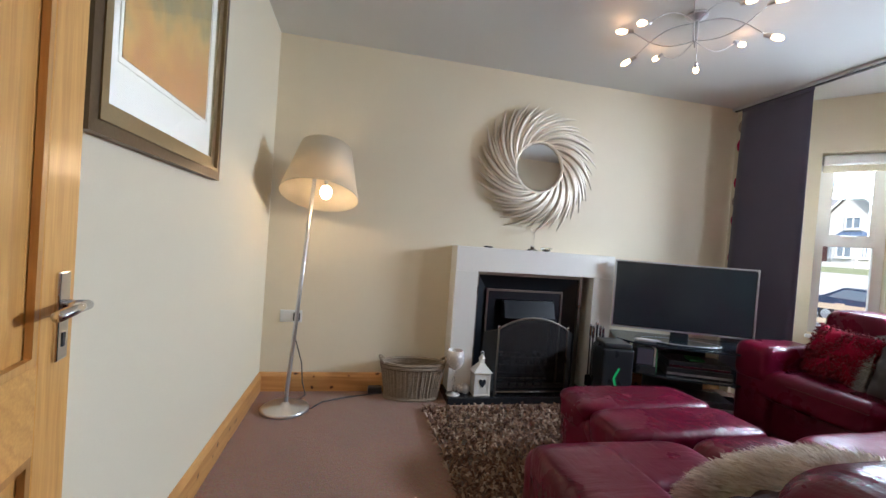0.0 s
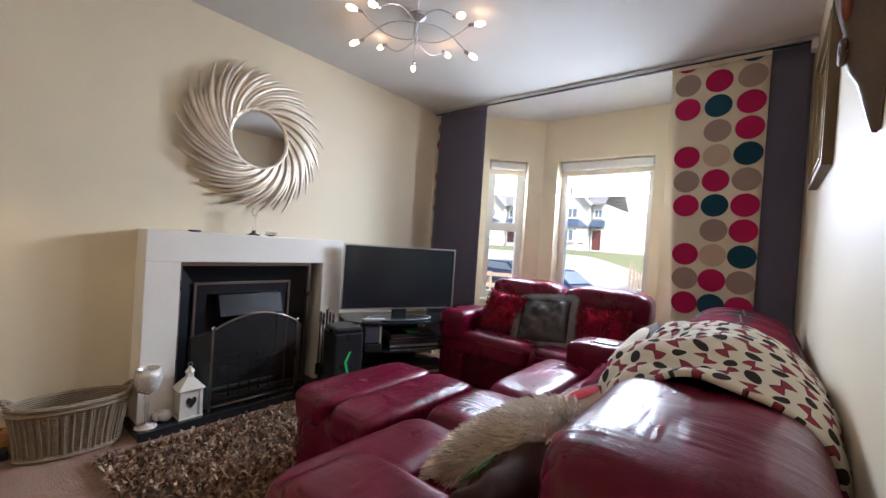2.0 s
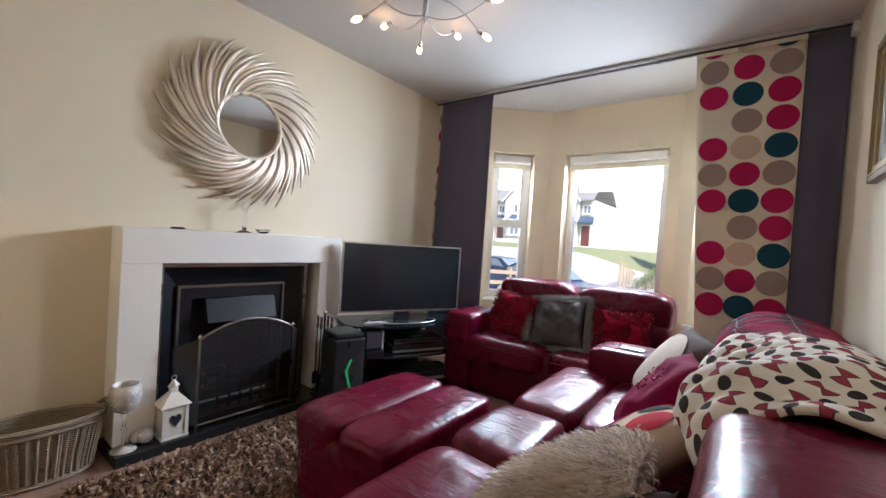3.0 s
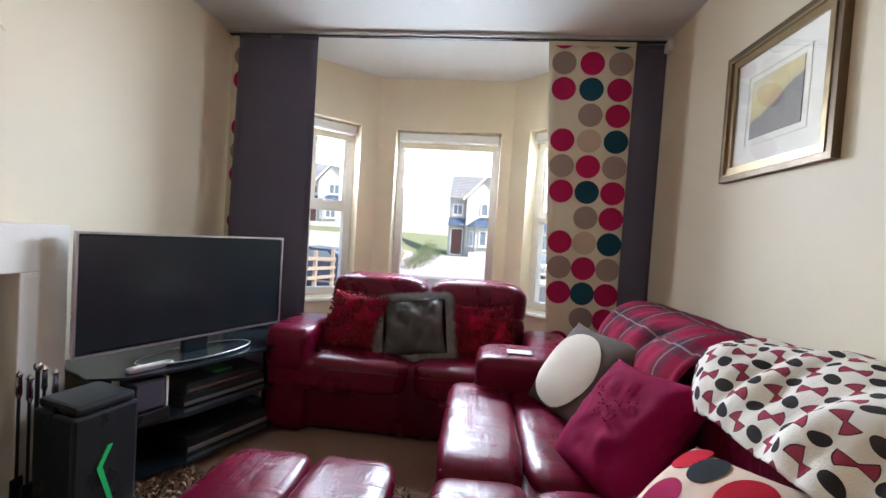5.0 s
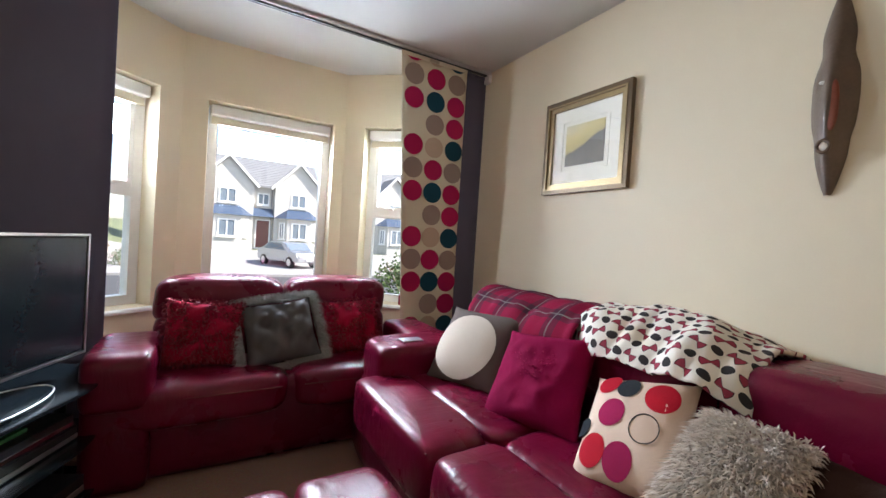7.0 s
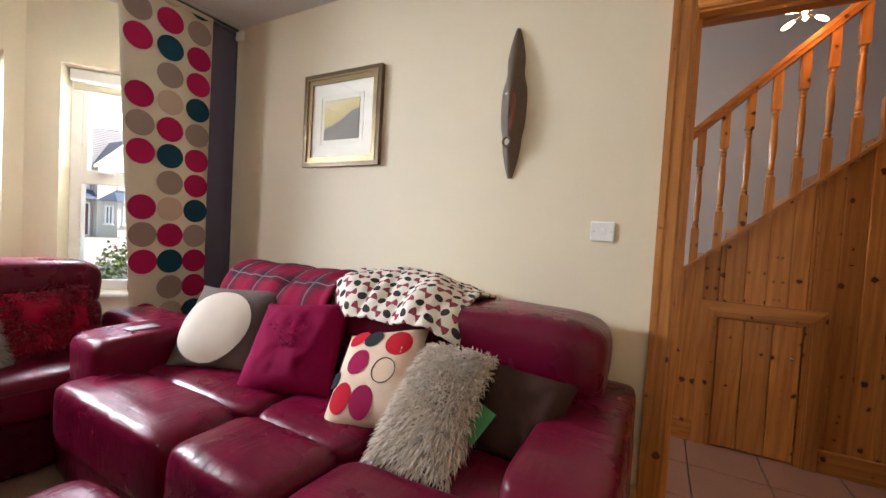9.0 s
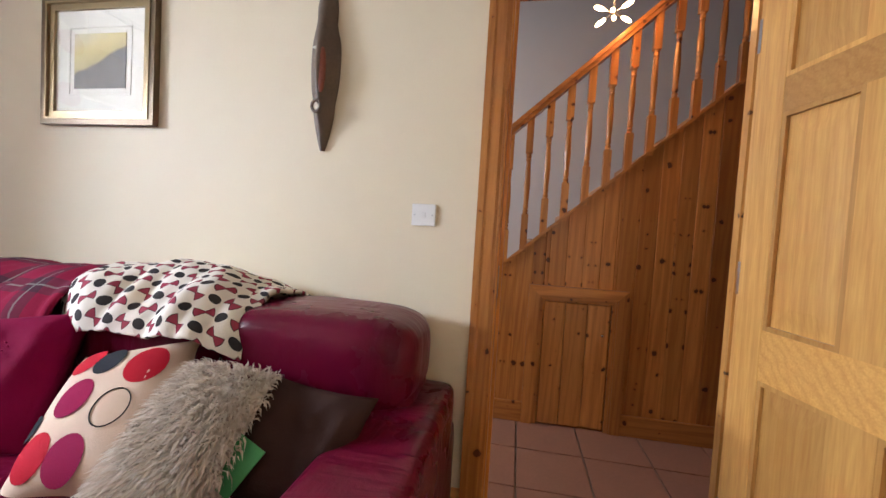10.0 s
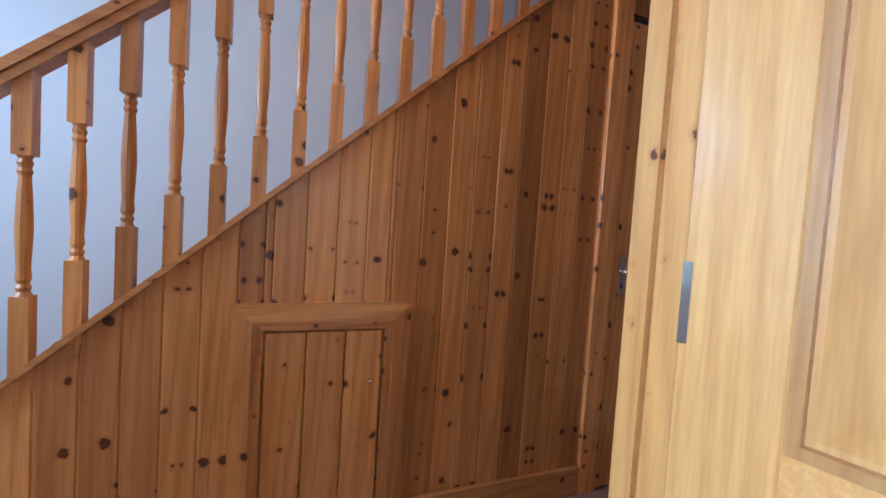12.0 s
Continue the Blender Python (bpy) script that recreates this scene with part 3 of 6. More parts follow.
solo("wall_landing", bm, M_HALLWALL, "pale grey landing wall above the hall", "wall", "structure")


def string_z(x):
    return 1.650 - 0.888 * x


# stair steps behind the panelling
st = thing("staircase", "straight pine staircase behind panelled boards", "staircase", (0, 0, 0), kind="structure")
step = 0.215
for k in range(15):
    x = 1.75 - k * step
    z = 0.14 + k * 0.188
    part("tread", B(x - step - 0.02, -1.94, z - 0.03, x, HY - 0.05, z, 0.004, 1), M_PINE_Y, st)
    part("riser", B(x - step - 0.012, -1.94, z - 0.0, x - step, HY - 0.05, z + 0.158), M_PINE_Y, st)
x0, x1 = 1.75, -1.35
part("string", prism(bmesh.new(), [(x0, string_z(x0) - 0.0), (x1, string_z(x1)), (x1, string_z(x1) - 0.30), (x0, string_z(x0) - 0.30)], HY - 0.045, HY - 0.014), M_PINE_X, st)
cap = prism(bmesh.new(), [(x0, string_z(x0)), (x1, string_z(x1)), (x1, string_z(x1) + 0.022), (x0, string_z(x0) + 0.022)], HY - 0.055, HY + 0.016)
part("string_cap", cap, M_PINE_X, st)
rz = 0.765
hr = bmesh.new()
for (dz0, dz1, ya, yb) in ((0.0, 0.03, -0.045, 0.012), (0.03, 0.062, -0.052, 0.018)):
    prism(hr, [(x0, string_z(x0) + rz + dz0), (x1, string_z(x1) + rz + dz0), (x1, string_z(x1) + rz + dz1), (x0, string_z(x0) + rz + dz1)], HY + ya, HY + yb)
part("handrail", hr, M_PINE_X, st, "pine handrail")


def spindle_mesh():
    """A turned spindle with square ends, base at z = 0."""
    bm = bmesh.new()
    q = 0.020
    box(bm, -q, -q, -0.02, q, q, 0.20)
    lathe(bm, [(0.019, 0.20), (0.013, 0.212), (0.017, 0.222), (0.012, 0.232), (0.0165, 0.244), (0.014, 0.27), (0.017, 0.33), (0.0185, 0.38), (0.016, 0.45), (0.0125, 0.51), (0.0165, 0.520), (0.0125, 0.530), (0.0165, 0.541), (0.013, 0.552), (0.018, 0.562)], 12)
    box(bm, -q, -q, 0.56, q, q, 0.77)
    return finish("baluster", bm, M_PINE_Z)


spindle = spindle_mesh()
for k in range(-4, 22):
    x = 1.15 - 0.1085 * k
    ob = new("baluster", spindle)
    ob.parent = st
    ob.matrix_basis = Matrix.Translation((x, HY - 0.018, string_z(x) + 0.012))

# cupboard door in the panelling, with its architrave
AX0, AX1, AZ = 0.20, 0.575, 0.735
cup = thing("cupboard_door", "small knotty pine cupboard door under the stairs", "cupboard door", (0, HY, 0))
part("backing", B(AX0 - 0.003, -0.014, 0.0, AX1 + 0.003, -0.012, AZ + 0.003), M_PINE_Z, cup)
nb = 3
for k in range(nb):
    w = (AX1 - AX0 - 0.006) / nb
    part("board", B(AX0 + 0.003 + k * w + 0.001, -0.012, 0.012, AX0 + 0.003 + (k + 1) * w - 0.001, 0.006, AZ - 0.004, 0.004, 1), M_PINE_Z, cup)


def mitred(x0, x1, z1, w, y0, y1, bottom=0.0):
    """Two legs and a head of a moulded frame, cut at 45 degrees where they meet."""
    legs = []
    for xa, s in ((x0, -1), (x1, 1)):
        bm = bmesh.new()
        for a, b, ya, yb in ((0.0, 0.22, y0, y0 + 0.45 * (y1 - y0)), (0.22, 0.34, y0, y0 + 0.7 * (y1 - y0)), (0.34, 1.0, y0, y1)):
            prism(bm, [(xa + s * w * a, bottom), (xa + s * w * b, bottom), (xa + s * w * b, z1 + w * b), (xa + s * w * a, z1 + w * a)], ya, yb)
        legs.append(bm)
    head = bmesh.new()
    for a, b, ya, yb in ((0.0, 0.22, y0, y0 + 0.45 * (y1 - y0)), (0.22, 0.34, y0, y0 + 0.7 * (y1 - y0)), (0.34, 1.0, y0, y1)):
        prism(head, [(x0 - w * a, z1 + w * a), (x1 + w * a, z1 + w * a), (x1 + w * b, z1 + w * b), (x0 - w * b, z1 + w * b)], ya, yb)
    return legs, head


legs, head = mitred(AX0 - 0.002, AX1 + 0.002, AZ + 0.002, 0.085, 0.0, 0.024)
for bm in legs:
    part("frame_leg", bm, M_PINE_Z, cup)
part("frame_head", head, M_PINE_X, cup)
part("knob", lathe(bmesh.new(), [(0.003, 0), (0.005, 0.012), (0.009, 0.02), (0.007, 0.028), (0.0, 0.03)], 12), M_CHROME, cup, "small chrome knob", True).matrix_basis = pose(0.243, 0.006, 0.562, -90)

# cupboard door further along, under the stairs
hd = panel_door("door_2", 0.72, "closed pine door under the stairs with chrome lever", (-1.482, HY + 0.012, 0), 0.0, mz=M_PINE_Z, my=M_PINE_X)
solo("trim_hall_door", B(-0.764, HY, 0, -0.672, HY + 0.022, 2.09, 0.004), M_PINE_Z, "pine architrave of the door under the stairs", "door frame", "structure")

# skirting of the hall
solo("baseboard_5", B(-0.685, HY, 0.0, AX0 - 0.086, HY + 0.02, 0.12, 0.005), M_PINE_X, "knotty pine skirting board in the hall", "skirting board", "structure")
solo("baseboard_6", B(AX1 + 0.086, HY, 0.0, 3.0, HY + 0.02, 0.12, 0.005), M_PINE_X, "knotty pine skirting board in the hall", "skirting board", "structure")

# ---------- fireplace ----------
FX0, FX1, FY, FZ = 1.115, 2.385, 2.712, 1.10
OX0, OX1, OZ = 1.285, 2.213, 0.925
fs = thing("fireplace_surround", "plain white plastered fireplace surround with a flat mantel", "fireplace", (0, 0, 0))
part("leg", B(FX0, FY, 0.05, OX0, WY1 - 0.001, OZ, 0.004), M_PLASTER, fs)
part("leg", B(OX1, FY, 0.05, FX1, WY1 - 0.001, OZ, 0.004), M_PLASTER, fs)
part("mantel", B(FX0, FY, OZ, FX1, WY1 - 0.001, FZ, 0.004), M_PLASTER, fs)
solo("hearth", B(FX0 - 0.02, 2.59, 0.0, FX1 + 0.03, WY1 - 0.001, 0.05, 0.006), M_GRANITE, "polished black granite hearth slab", "hearth")

fi = thing("fireplace_insert", "black cast-iron fireplace insert with stepped frame", "fireplace", (0, 0, 0))
iy = 2.80
part("outer_frame", ring_frame(bmesh.new(), OX0 + 0.004, 0.052, OX1 - 0.06, OZ - 0.004, 0.022, iy - 0.03, iy + 0.02), M_IRONEDGE, fi)
bm = bmesh.new()
def splay(bm, a, b, ya, yb):
    va, vb = [bm.verts.new((u, ya, v)) for u, v in a], [bm.verts.new((u, yb, v)) for u, v in b]
    for k in range(4):
        bm.faces.new((va[k], va[(k + 1) % 4], vb[(k + 1) % 4], vb[k]))
def rect(u0, v0, u1, v1):
    return [(u0, v0), (u1, v0), (u1, v1), (u0, v1)]
R1, R2, R3 = rect(OX0 + 0.026, 0.052, OX1 - 0.082, OZ - 0.026), rect(OX0 + 0.12, 0.052, OX1 - 0.19, OZ - 0.14), rect(OX0 + 0.15, 0.052, OX1 - 0.22, OZ - 0.19)
splay(bm, R1, R2, iy - 0.005, iy + 0.06)
splay(bm, R2, R3, iy + 0.045, iy + 0.05)
bmesh.ops.recalc_face_normals(bm, faces=bm.faces)
part("splayed_frame", bm, M_BLACK, fi)
part("inner_bead", ring_frame(bmesh.new(), OX0 + 0.115, 0.052, OX1 - 0.185, OZ - 0.135, 0.014, iy + 0.03, iy + 0.055), M_IRONEDGE, fi)
part("inner_plate", ring_frame(bmesh.new(), OX0 + 0.13, 0.03, OX1 - 0.20, OZ - 0.15, 0.06, iy + 0.04, iy + 0.075), M_BLACK, fi)
part("firebox", B(OX0 + 0.03, iy + 0.20, 0.052, OX1 - 0.08, iy + 0.22, OZ - 0.03), M_BLACK, fi)
hood = prism(bmesh.new(), [(iy - 0.025, 0.58), (iy + 0.07, 0.58), (iy + 0.07, 0.71), (iy + 0.02, 0.71)], 1.54, 1.95, "x")
part("hood", hood, M_BLACK, fi, "sloping cast-iron canopy")
gr = bmesh.new()
for k in range(3):
    tube(gr, [(1.48, iy - 0.0, 0.17 + 0.06 * k), (1.60, iy - 0.05, 0.17 + 0.06 * k), (1.86, iy - 0.05, 0.17 + 0.06 * k), (1.98, iy, 0.17 + 0.06 * k)], 0.008)
for k in range(5):
    tube(gr, [(1.60 + 0.065 * k, iy - 0.05, 0.08), (1.60 + 0.065 * k, iy - 0.05, 0.31)], 0.007)
part("grate", gr, M_BLACK, fi)
rng = random.Random(4)
for k in range(24):
    part("coal", soft(bmesh.new(), (rng.uniform(1.52, 1.94), iy + rng.uniform(0.0, 0.12), 0.20 + rng.uniform(0, 0.08)), [rng.uniform(0.02, 0.04)] * 3, 3.5, 3, 0.4, 30, k), M_BLACK, fi)

# fire screen with arched top
sc = thing("fire_screen", "black folding mesh fire screen with an arched top", "fire screen", (1.73, 2.645, 0.05))
M_MESHSCREEN = surface("dark_wire_mesh", (0.03, 0.026, 0.026), 0.5, metal=0.3, vary=0.3, fine=300, bump=0.5)
def arch(u0, u1, z0, z1, n=16):
    return [(u0 + (u1 - u0) * i / n, z0 + (z1 - z0) * math.sin(math.pi * i / n) ** 0.8) for i in range(n + 1)]
top = arch(-0.28, 0.26, 0.475, 0.56)
bm = bmesh.new()
prism(bm, [(-0.28, 0.02), (0.26, 0.02)] + top[::-1], -0.002, 0.002, "y")
M_MESHSCREEN.node_tree.nodes["Principled BSDF"].inputs["Alpha"].default_value = 0.42
part("mesh", bm, M_MESHSCREEN, sc)
bm = bmesh.new()
tube(bm, [(-0.28, 0, 0.0), (-0.28, 0, 0.475)] + [(u, 0, z) for u, z in top[1:-1]] + [(0.26, 0, 0.475), (0.26, 0, 0.0)], 0.007)
tube(bm, [(-0.28, 0, 0.02), (0.26, 0, 0.02)], 0.006)
part("frame", bm, M_IRONEDGE, sc, "polished iron frame", True)
for s, ux in ((-1, -0.28), (1, 0.26)):
    w = bmesh.new()
    e = (ux + s * 0.09, 0.09)
    vs = [w.verts.new(c) for c in ((ux, 0.0, 0.02), (e[0], e[1], 0.02), (e[0], e[1], 0.43), (ux, 0.0, 0.47))]
    w.faces.new(vs)
    tube(w, [(e[0], e[1], 0.0), (e[0], e[1], 0.43), (ux, 0.0, 0.475)], 0.006)
    part("wing", w, M_BLACK, sc)
for ux in (-0.28, 0.26):
    part("finial", soft(bmesh.new(), (ux, 0, 0.49), (0.011, 0.011, 0.016), 2, 6), M_CHROME, sc, smooth=True)

# fire irons
ir = thing("companion_set", "black iron fire companion set on the hearth", "fire irons", (2.24, 2.66, 0.05))
part("base", lathe(bmesh.new(), [(0.07, 0.0), (0.07, 0.012), (0.02, 0.02), (0.008, 0.03)], 20), M_BLACK, ir)
part("stem", tube(bmesh.new(), [(0, 0, 0.02), (0, 0, 0.52)], 0.007), M_BLACK, ir)
part("finial", soft(bmesh.new(), (0, 0, 0.535), (0.014, 0.014, 0.018), 2, 6), M_CHROME, ir, smooth=True)
for a in range(4):
    c, s = math.cos(a * 1.57 + 0.5), math.sin(a * 1.57 + 0.5)
    t = part("tool", tube(bmesh.new(), [(0.05 * c, 0.05 * s, 0.12), (0.05 * c, 0.05 * s, 0.42)], 0.005), M_BLACK, ir)
    part("grip", lathe(bmesh.new(), [(0.005, 0.42), (0.011, 0.44), (0.009, 0.50), (0.012, 0.51), (0.0, 0.525)], 10, 0.05 * c, 0.05 * s), M_CHROME, t)
    part("tool_head", B(0.05 * c - 0.02, 0.05 * s - 0.006, 0.045, 0.05 * c + 0.02, 0.05 * s + 0.006, 0.13, 0.005), M_BLACK, t)

# ---------- sunburst mirror ----------
mr = thing("sunburst_mirror", "round wall mirror in a swirling champagne-silver frame", "mirror", (1.745, WY1, 1.745))
part("glass", lathe(bmesh.new(), [(0.0, 0.0), (0.185, 0.0), (0.185, 0.006), (0.0, 0.006)], 48), M_MIRROR, mr, "round mirror glass").matrix_basis = pose(0, -0.038, 0, 90)
part("backing", lathe(bmesh.new(), [(0.21, 0.0), (0.21, 0.03), (0.0, 0.03)], 32), M_CHAMPAGNE, mr).matrix_basis = pose(0, 0, 0, 90)
rb = bmesh.new()
lathe(rb, [(0.178, -0.0), (0.198, 0.012), (0.212, 0.0), (0.212, -0.02), (0.178, -0.02), (0.178, 0.0)], 48)
part("rim", rb, M_CHAMPAGNE, mr, smooth=True).matrix_basis = pose(0, -0.045, 0, 90)
rng = random.Random(11)
NR = 60
for k in range(NR):
    a0 = 2 * math.pi * k / NR
    reach = (0.48, 0.43, 0.50, 0.46)[k % 4] + rng.uniform(-0.015, 0.015)
    lift = (0.022, 0.036, 0.029)[k % 3]
    bm = bmesh.new()
    n = 14
    line = []
    for i in range(n + 1):
        f = i / n
        r = 0.182 + (reach - 0.182) * f
        a = a0 - 1.28 * math.log(r / 0.182) / 0.95
        line.append(Vector((r * math.cos(a), -0.02 - lift * math.sin(math.pi * (0.25 + 0.6 * f)), r * math.sin(a))))
    rings = []
    for i, p in enumerate(line):
        f = i / n
        w = 0.0105 + 0.008 * math.sin(math.pi * min(1, f * 1.1)) if f < 0.6 else 0.0168 * (1 - ((f - 0.6) / 0.42) ** 1.6) + 0.001
        tang = (line[min(i + 1, n)] - line[max(i - 1, 0)]).normalized()
        side = Vector((-tang.z, 0, tang.x))
        rings.append([bm.verts.new(p + side * w + Vector((0, 0.004, 0))), bm.verts.new(p + side * w * 0.25 + Vector((0, -w * 0.75, 0))), bm.verts.new(p - side * w), bm.verts.new(p + Vector((0, w * 0.5, 0)))])
    for A_, B_ in zip(rings, rings[1:]):
        for q in range(4):
            bm.faces.new((A_[q], A_[(q + 1) % 4], B_[(q + 1) % 4], B_[q]))
    bm.faces.new(rings[0]), bm.faces.new(rings[-1][::-1])
    bmesh.ops.recalc_face_normals(bm, faces=bm.faces)
    part("blade", bm, M_CHAMPAGNE, mr, smooth=True)

# ---------- chandelier ----------
CH = (2.15, 1.84, 0)
ch = thing("chandelier", "chrome ceiling light with ten lit bulbs on crossing curved arms", "chandelier", (CH[0], CH[1], CEIL))
part("ceiling_rose", lathe(bmesh.new(), [(0.055, 0.0), (0.055, -0.012), (0.02, -0.03), (0.008, -0.035)], 24), M_SILVER, ch)
part("stem", tube(bmesh.new(), [(0, 0, -0.02), (0, 0, -0.05)], 0.005), M_SILVER, ch)
part("hub", lathe(bmesh.new(), [(0.006, -0.03), (0.014, -0.04), (0.014, -0.14), (0.006, -0.15), (0.004, -0.18), (0.0, -0.185)], 16), M_SILVER, ch)
bulb_rows = []
for k in range(10):
    a = 2 * math.pi * k / 10 + 0.16
    low = k % 2
    c, s = math.cos(a), math.sin(a)
    R = 0.335 if low else 0.325
    zt = -0.130 if low else -0.070
    arm = bmesh.new()
    z0 = -0.045 if low else -0.14
    pts = []
    for i in range(9):
        f = i / 8
        z = z0 + (zt - z0) * f + (0.055 if low else -0.055) * math.sin(math.pi * f)
        pts.append((R * f * c, R * f * s, z))
    tube(arm, pts, 0.0028, 6)
    arm_ob = part("arm", arm, M_SILVER, ch, smooth=True)
    d = Vector((c, s, -0.30 if low else 0.05)).normalized()
    tip = Vector(pts[-1])
    m = Matrix.Translation(tip) @ d.to_track_quat("Z", "Y").to_matrix().to_4x4()
    ho = part("lamp_holder", lathe(bmesh.new(), [(0.009, -0.012), (0.012, 0.0), (0.012, 0.022), (0.010, 0.024)], 12), M_SILVER, arm_ob)
    ho.matrix_basis = m
    bu = part("bulb", lathe(bmesh.new(), [(0.008, 0.022), (0.013, 0.034), (0.0165, 0.052), (0.0145, 0.070), (0.007, 0.082), (0.0, 0.086)], 14), M_BULB, arm_ob, "lit warm capsule bulb", True)
    bu.matrix_basis = m

# ---------- floor lamp ----------
fl = thing("floor_lamp", "leaning brushed steel floor lamp with a lit cream shade", "floor lamp", (0.045, 2.56, 0))
part("base", lathe(bmesh.new(), [(0.145, 0.0), (0.145, 0.014), (0.138, 0.022), (0.03, 0.028), (0.018, 0.05)], 40), M_SILVER, fl, smooth=True)
part("pole", tube(bmesh.new(), [(0.0, 0, 0.03), (0.085, 0.005, 1.46)], 0.0125, 14), M_SILVER, fl, smooth=True)
sh = bmesh.new()
n = 48
M_SHADE = Nodes("cream_lampshade_cloth")
_v = M_SHADE.coords()
M_SHADE.bsdf.inputs["Transmission Weight"].default_value = 0.0
_tr = M_SHADE.n("BsdfTranslucent")
_tr.inputs["Color"].default_value = (0.9, 0.78, 0.58, 1)
_mx = M_SHADE.n("MixShader", Fac=0.35)
M_SHADE.bump(M_SHADE.noise(_v, 240, 3), 0.25, 0.002)
M_SHADE.done(M_SHADE.mix(M_SHADE.noise(_v, 9), (0.74, 0.66, 0.52), (0.82, 0.75, 0.62)), 0.85)
M_SHADE.link(M_SHADE.bsdf.outputs[0], _mx.inputs[1])
M_SHADE.link(_tr.outputs[0], _mx.inputs[2])
M_SHADE.link(_mx.outputs[0], M_SHADE.t.nodes["Material Output"].inputs[0])
M_SHADE = M_SHADE.mat
lathe(sh, [(0.235, -0.02), (0.158, 0.315), (0.155, 0.315), (0.232, -0.02), (0.235, -0.02)], n)
shade = part("shade", sh, M_SHADE, fl, "cream drum shade glowing from its bulb", True)
shade.matrix_basis = pose(0.125, -0.04, 1.36, -19, 3)
part("shade_band", lathe(bmesh.new(), [(0.2355, -0.02), (0.2335, -0.012), (0.2305, -0.012), (0.2325, -0.02), (0.2355, -0.02)], n), M_CREAMCLOTH, shade)
part("bulb_socket", tube(bmesh.new(), [(0.085, 0.005, 1.455), (0.12, -0.03, 1.485), (0.16, -0.075, 1.46), (0.165, -0.085, 1.40)], 0.012, 12), M_SILVER, fl)
part("bulb", soft(bmesh.new(), (0.165, -0.085, 1.365), (0.034, 0.034, 0.042), 2.0, 8), M_LAMPBULB, fl, "lit warm bulb", True)
sp = bmesh.new()
for a in range(3):
    tube(sp, [(0.0, 0.0, 0.25), (0.158 * math.cos(a * 2.09), 0.158 * math.sin(a * 2.09), 0.30)], 0.003, 6)
tube(sp, [(0.0, 0.01, 0.12), (0.0, 0.0, 0.25)], 0.005, 6)
part("shade_carrier", sp, M_SILVER, shade)

# ---------- cloth materials ----------
def cushion_cloth(name, color, vary=0.12, sheen=0.0):
    return surface(name, color, 0.85, vary=vary, scale=12, fine=260, bump=0.35, depth=0.004, sheen=sheen, spec=0.06)


M_MAGENTA = cushion_cloth("magenta_velvet", (0.185, 0.002, 0.036))
M_REDCLOTH = cushion_cloth("red_velvet", (0.30, 0.006, 0.03))
M_TAUPECLOTH = cushion_cloth("taupe_cloth", (0.12, 0.095, 0.085))
M_BROWNCLOTH = cushion_cloth("dark_brown_cloth", (0.05, 0.026, 0.022))
M_GREYCLOTH = cushion_cloth("charcoal_cloth", (0.10, 0.095, 0.095))
M_IVORY = cushion_cloth("ivory_felt", (0.58, 0.50, 0.42))
M_PINKCREAM = cushion_cloth("pale_pink_cotton", (0.64, 0.48, 0.37))
M_REDPRINT = cushion_cloth("scarlet_print", (0.40, 0.012, 0.025))
M_PLUMPRINT = cushion_cloth("plum_print", (0.27, 0.012, 0.06))
M_INK = cushion_cloth("ink_print", (0.025, 0.028, 0.032))
M_FUR = varied("grey_beige_shaggy_yarn", [(0.0, (0.70, 0.59, 0.50)), (0.5, (0.86, 0.77, 0.68)), (1.0, (0.94, 0.89, 0.83))], 0.75, sheen=0.2)
M_GREYFUR = varied("grey_fringe_yarn", [(0.0, (0.26, 0.25, 0.24)), (0.6, (0.36, 0.34, 0.33)), (1.0, (0.50, 0.48, 0.46))], 0.8, sheen=0.1)
M_REDFUR = varied("red_ruffle", [(0.0, (0.17, 0.004, 0.016)), (1.0, (0.28, 0.008, 0.03))], 0.85, sheen=0.05)


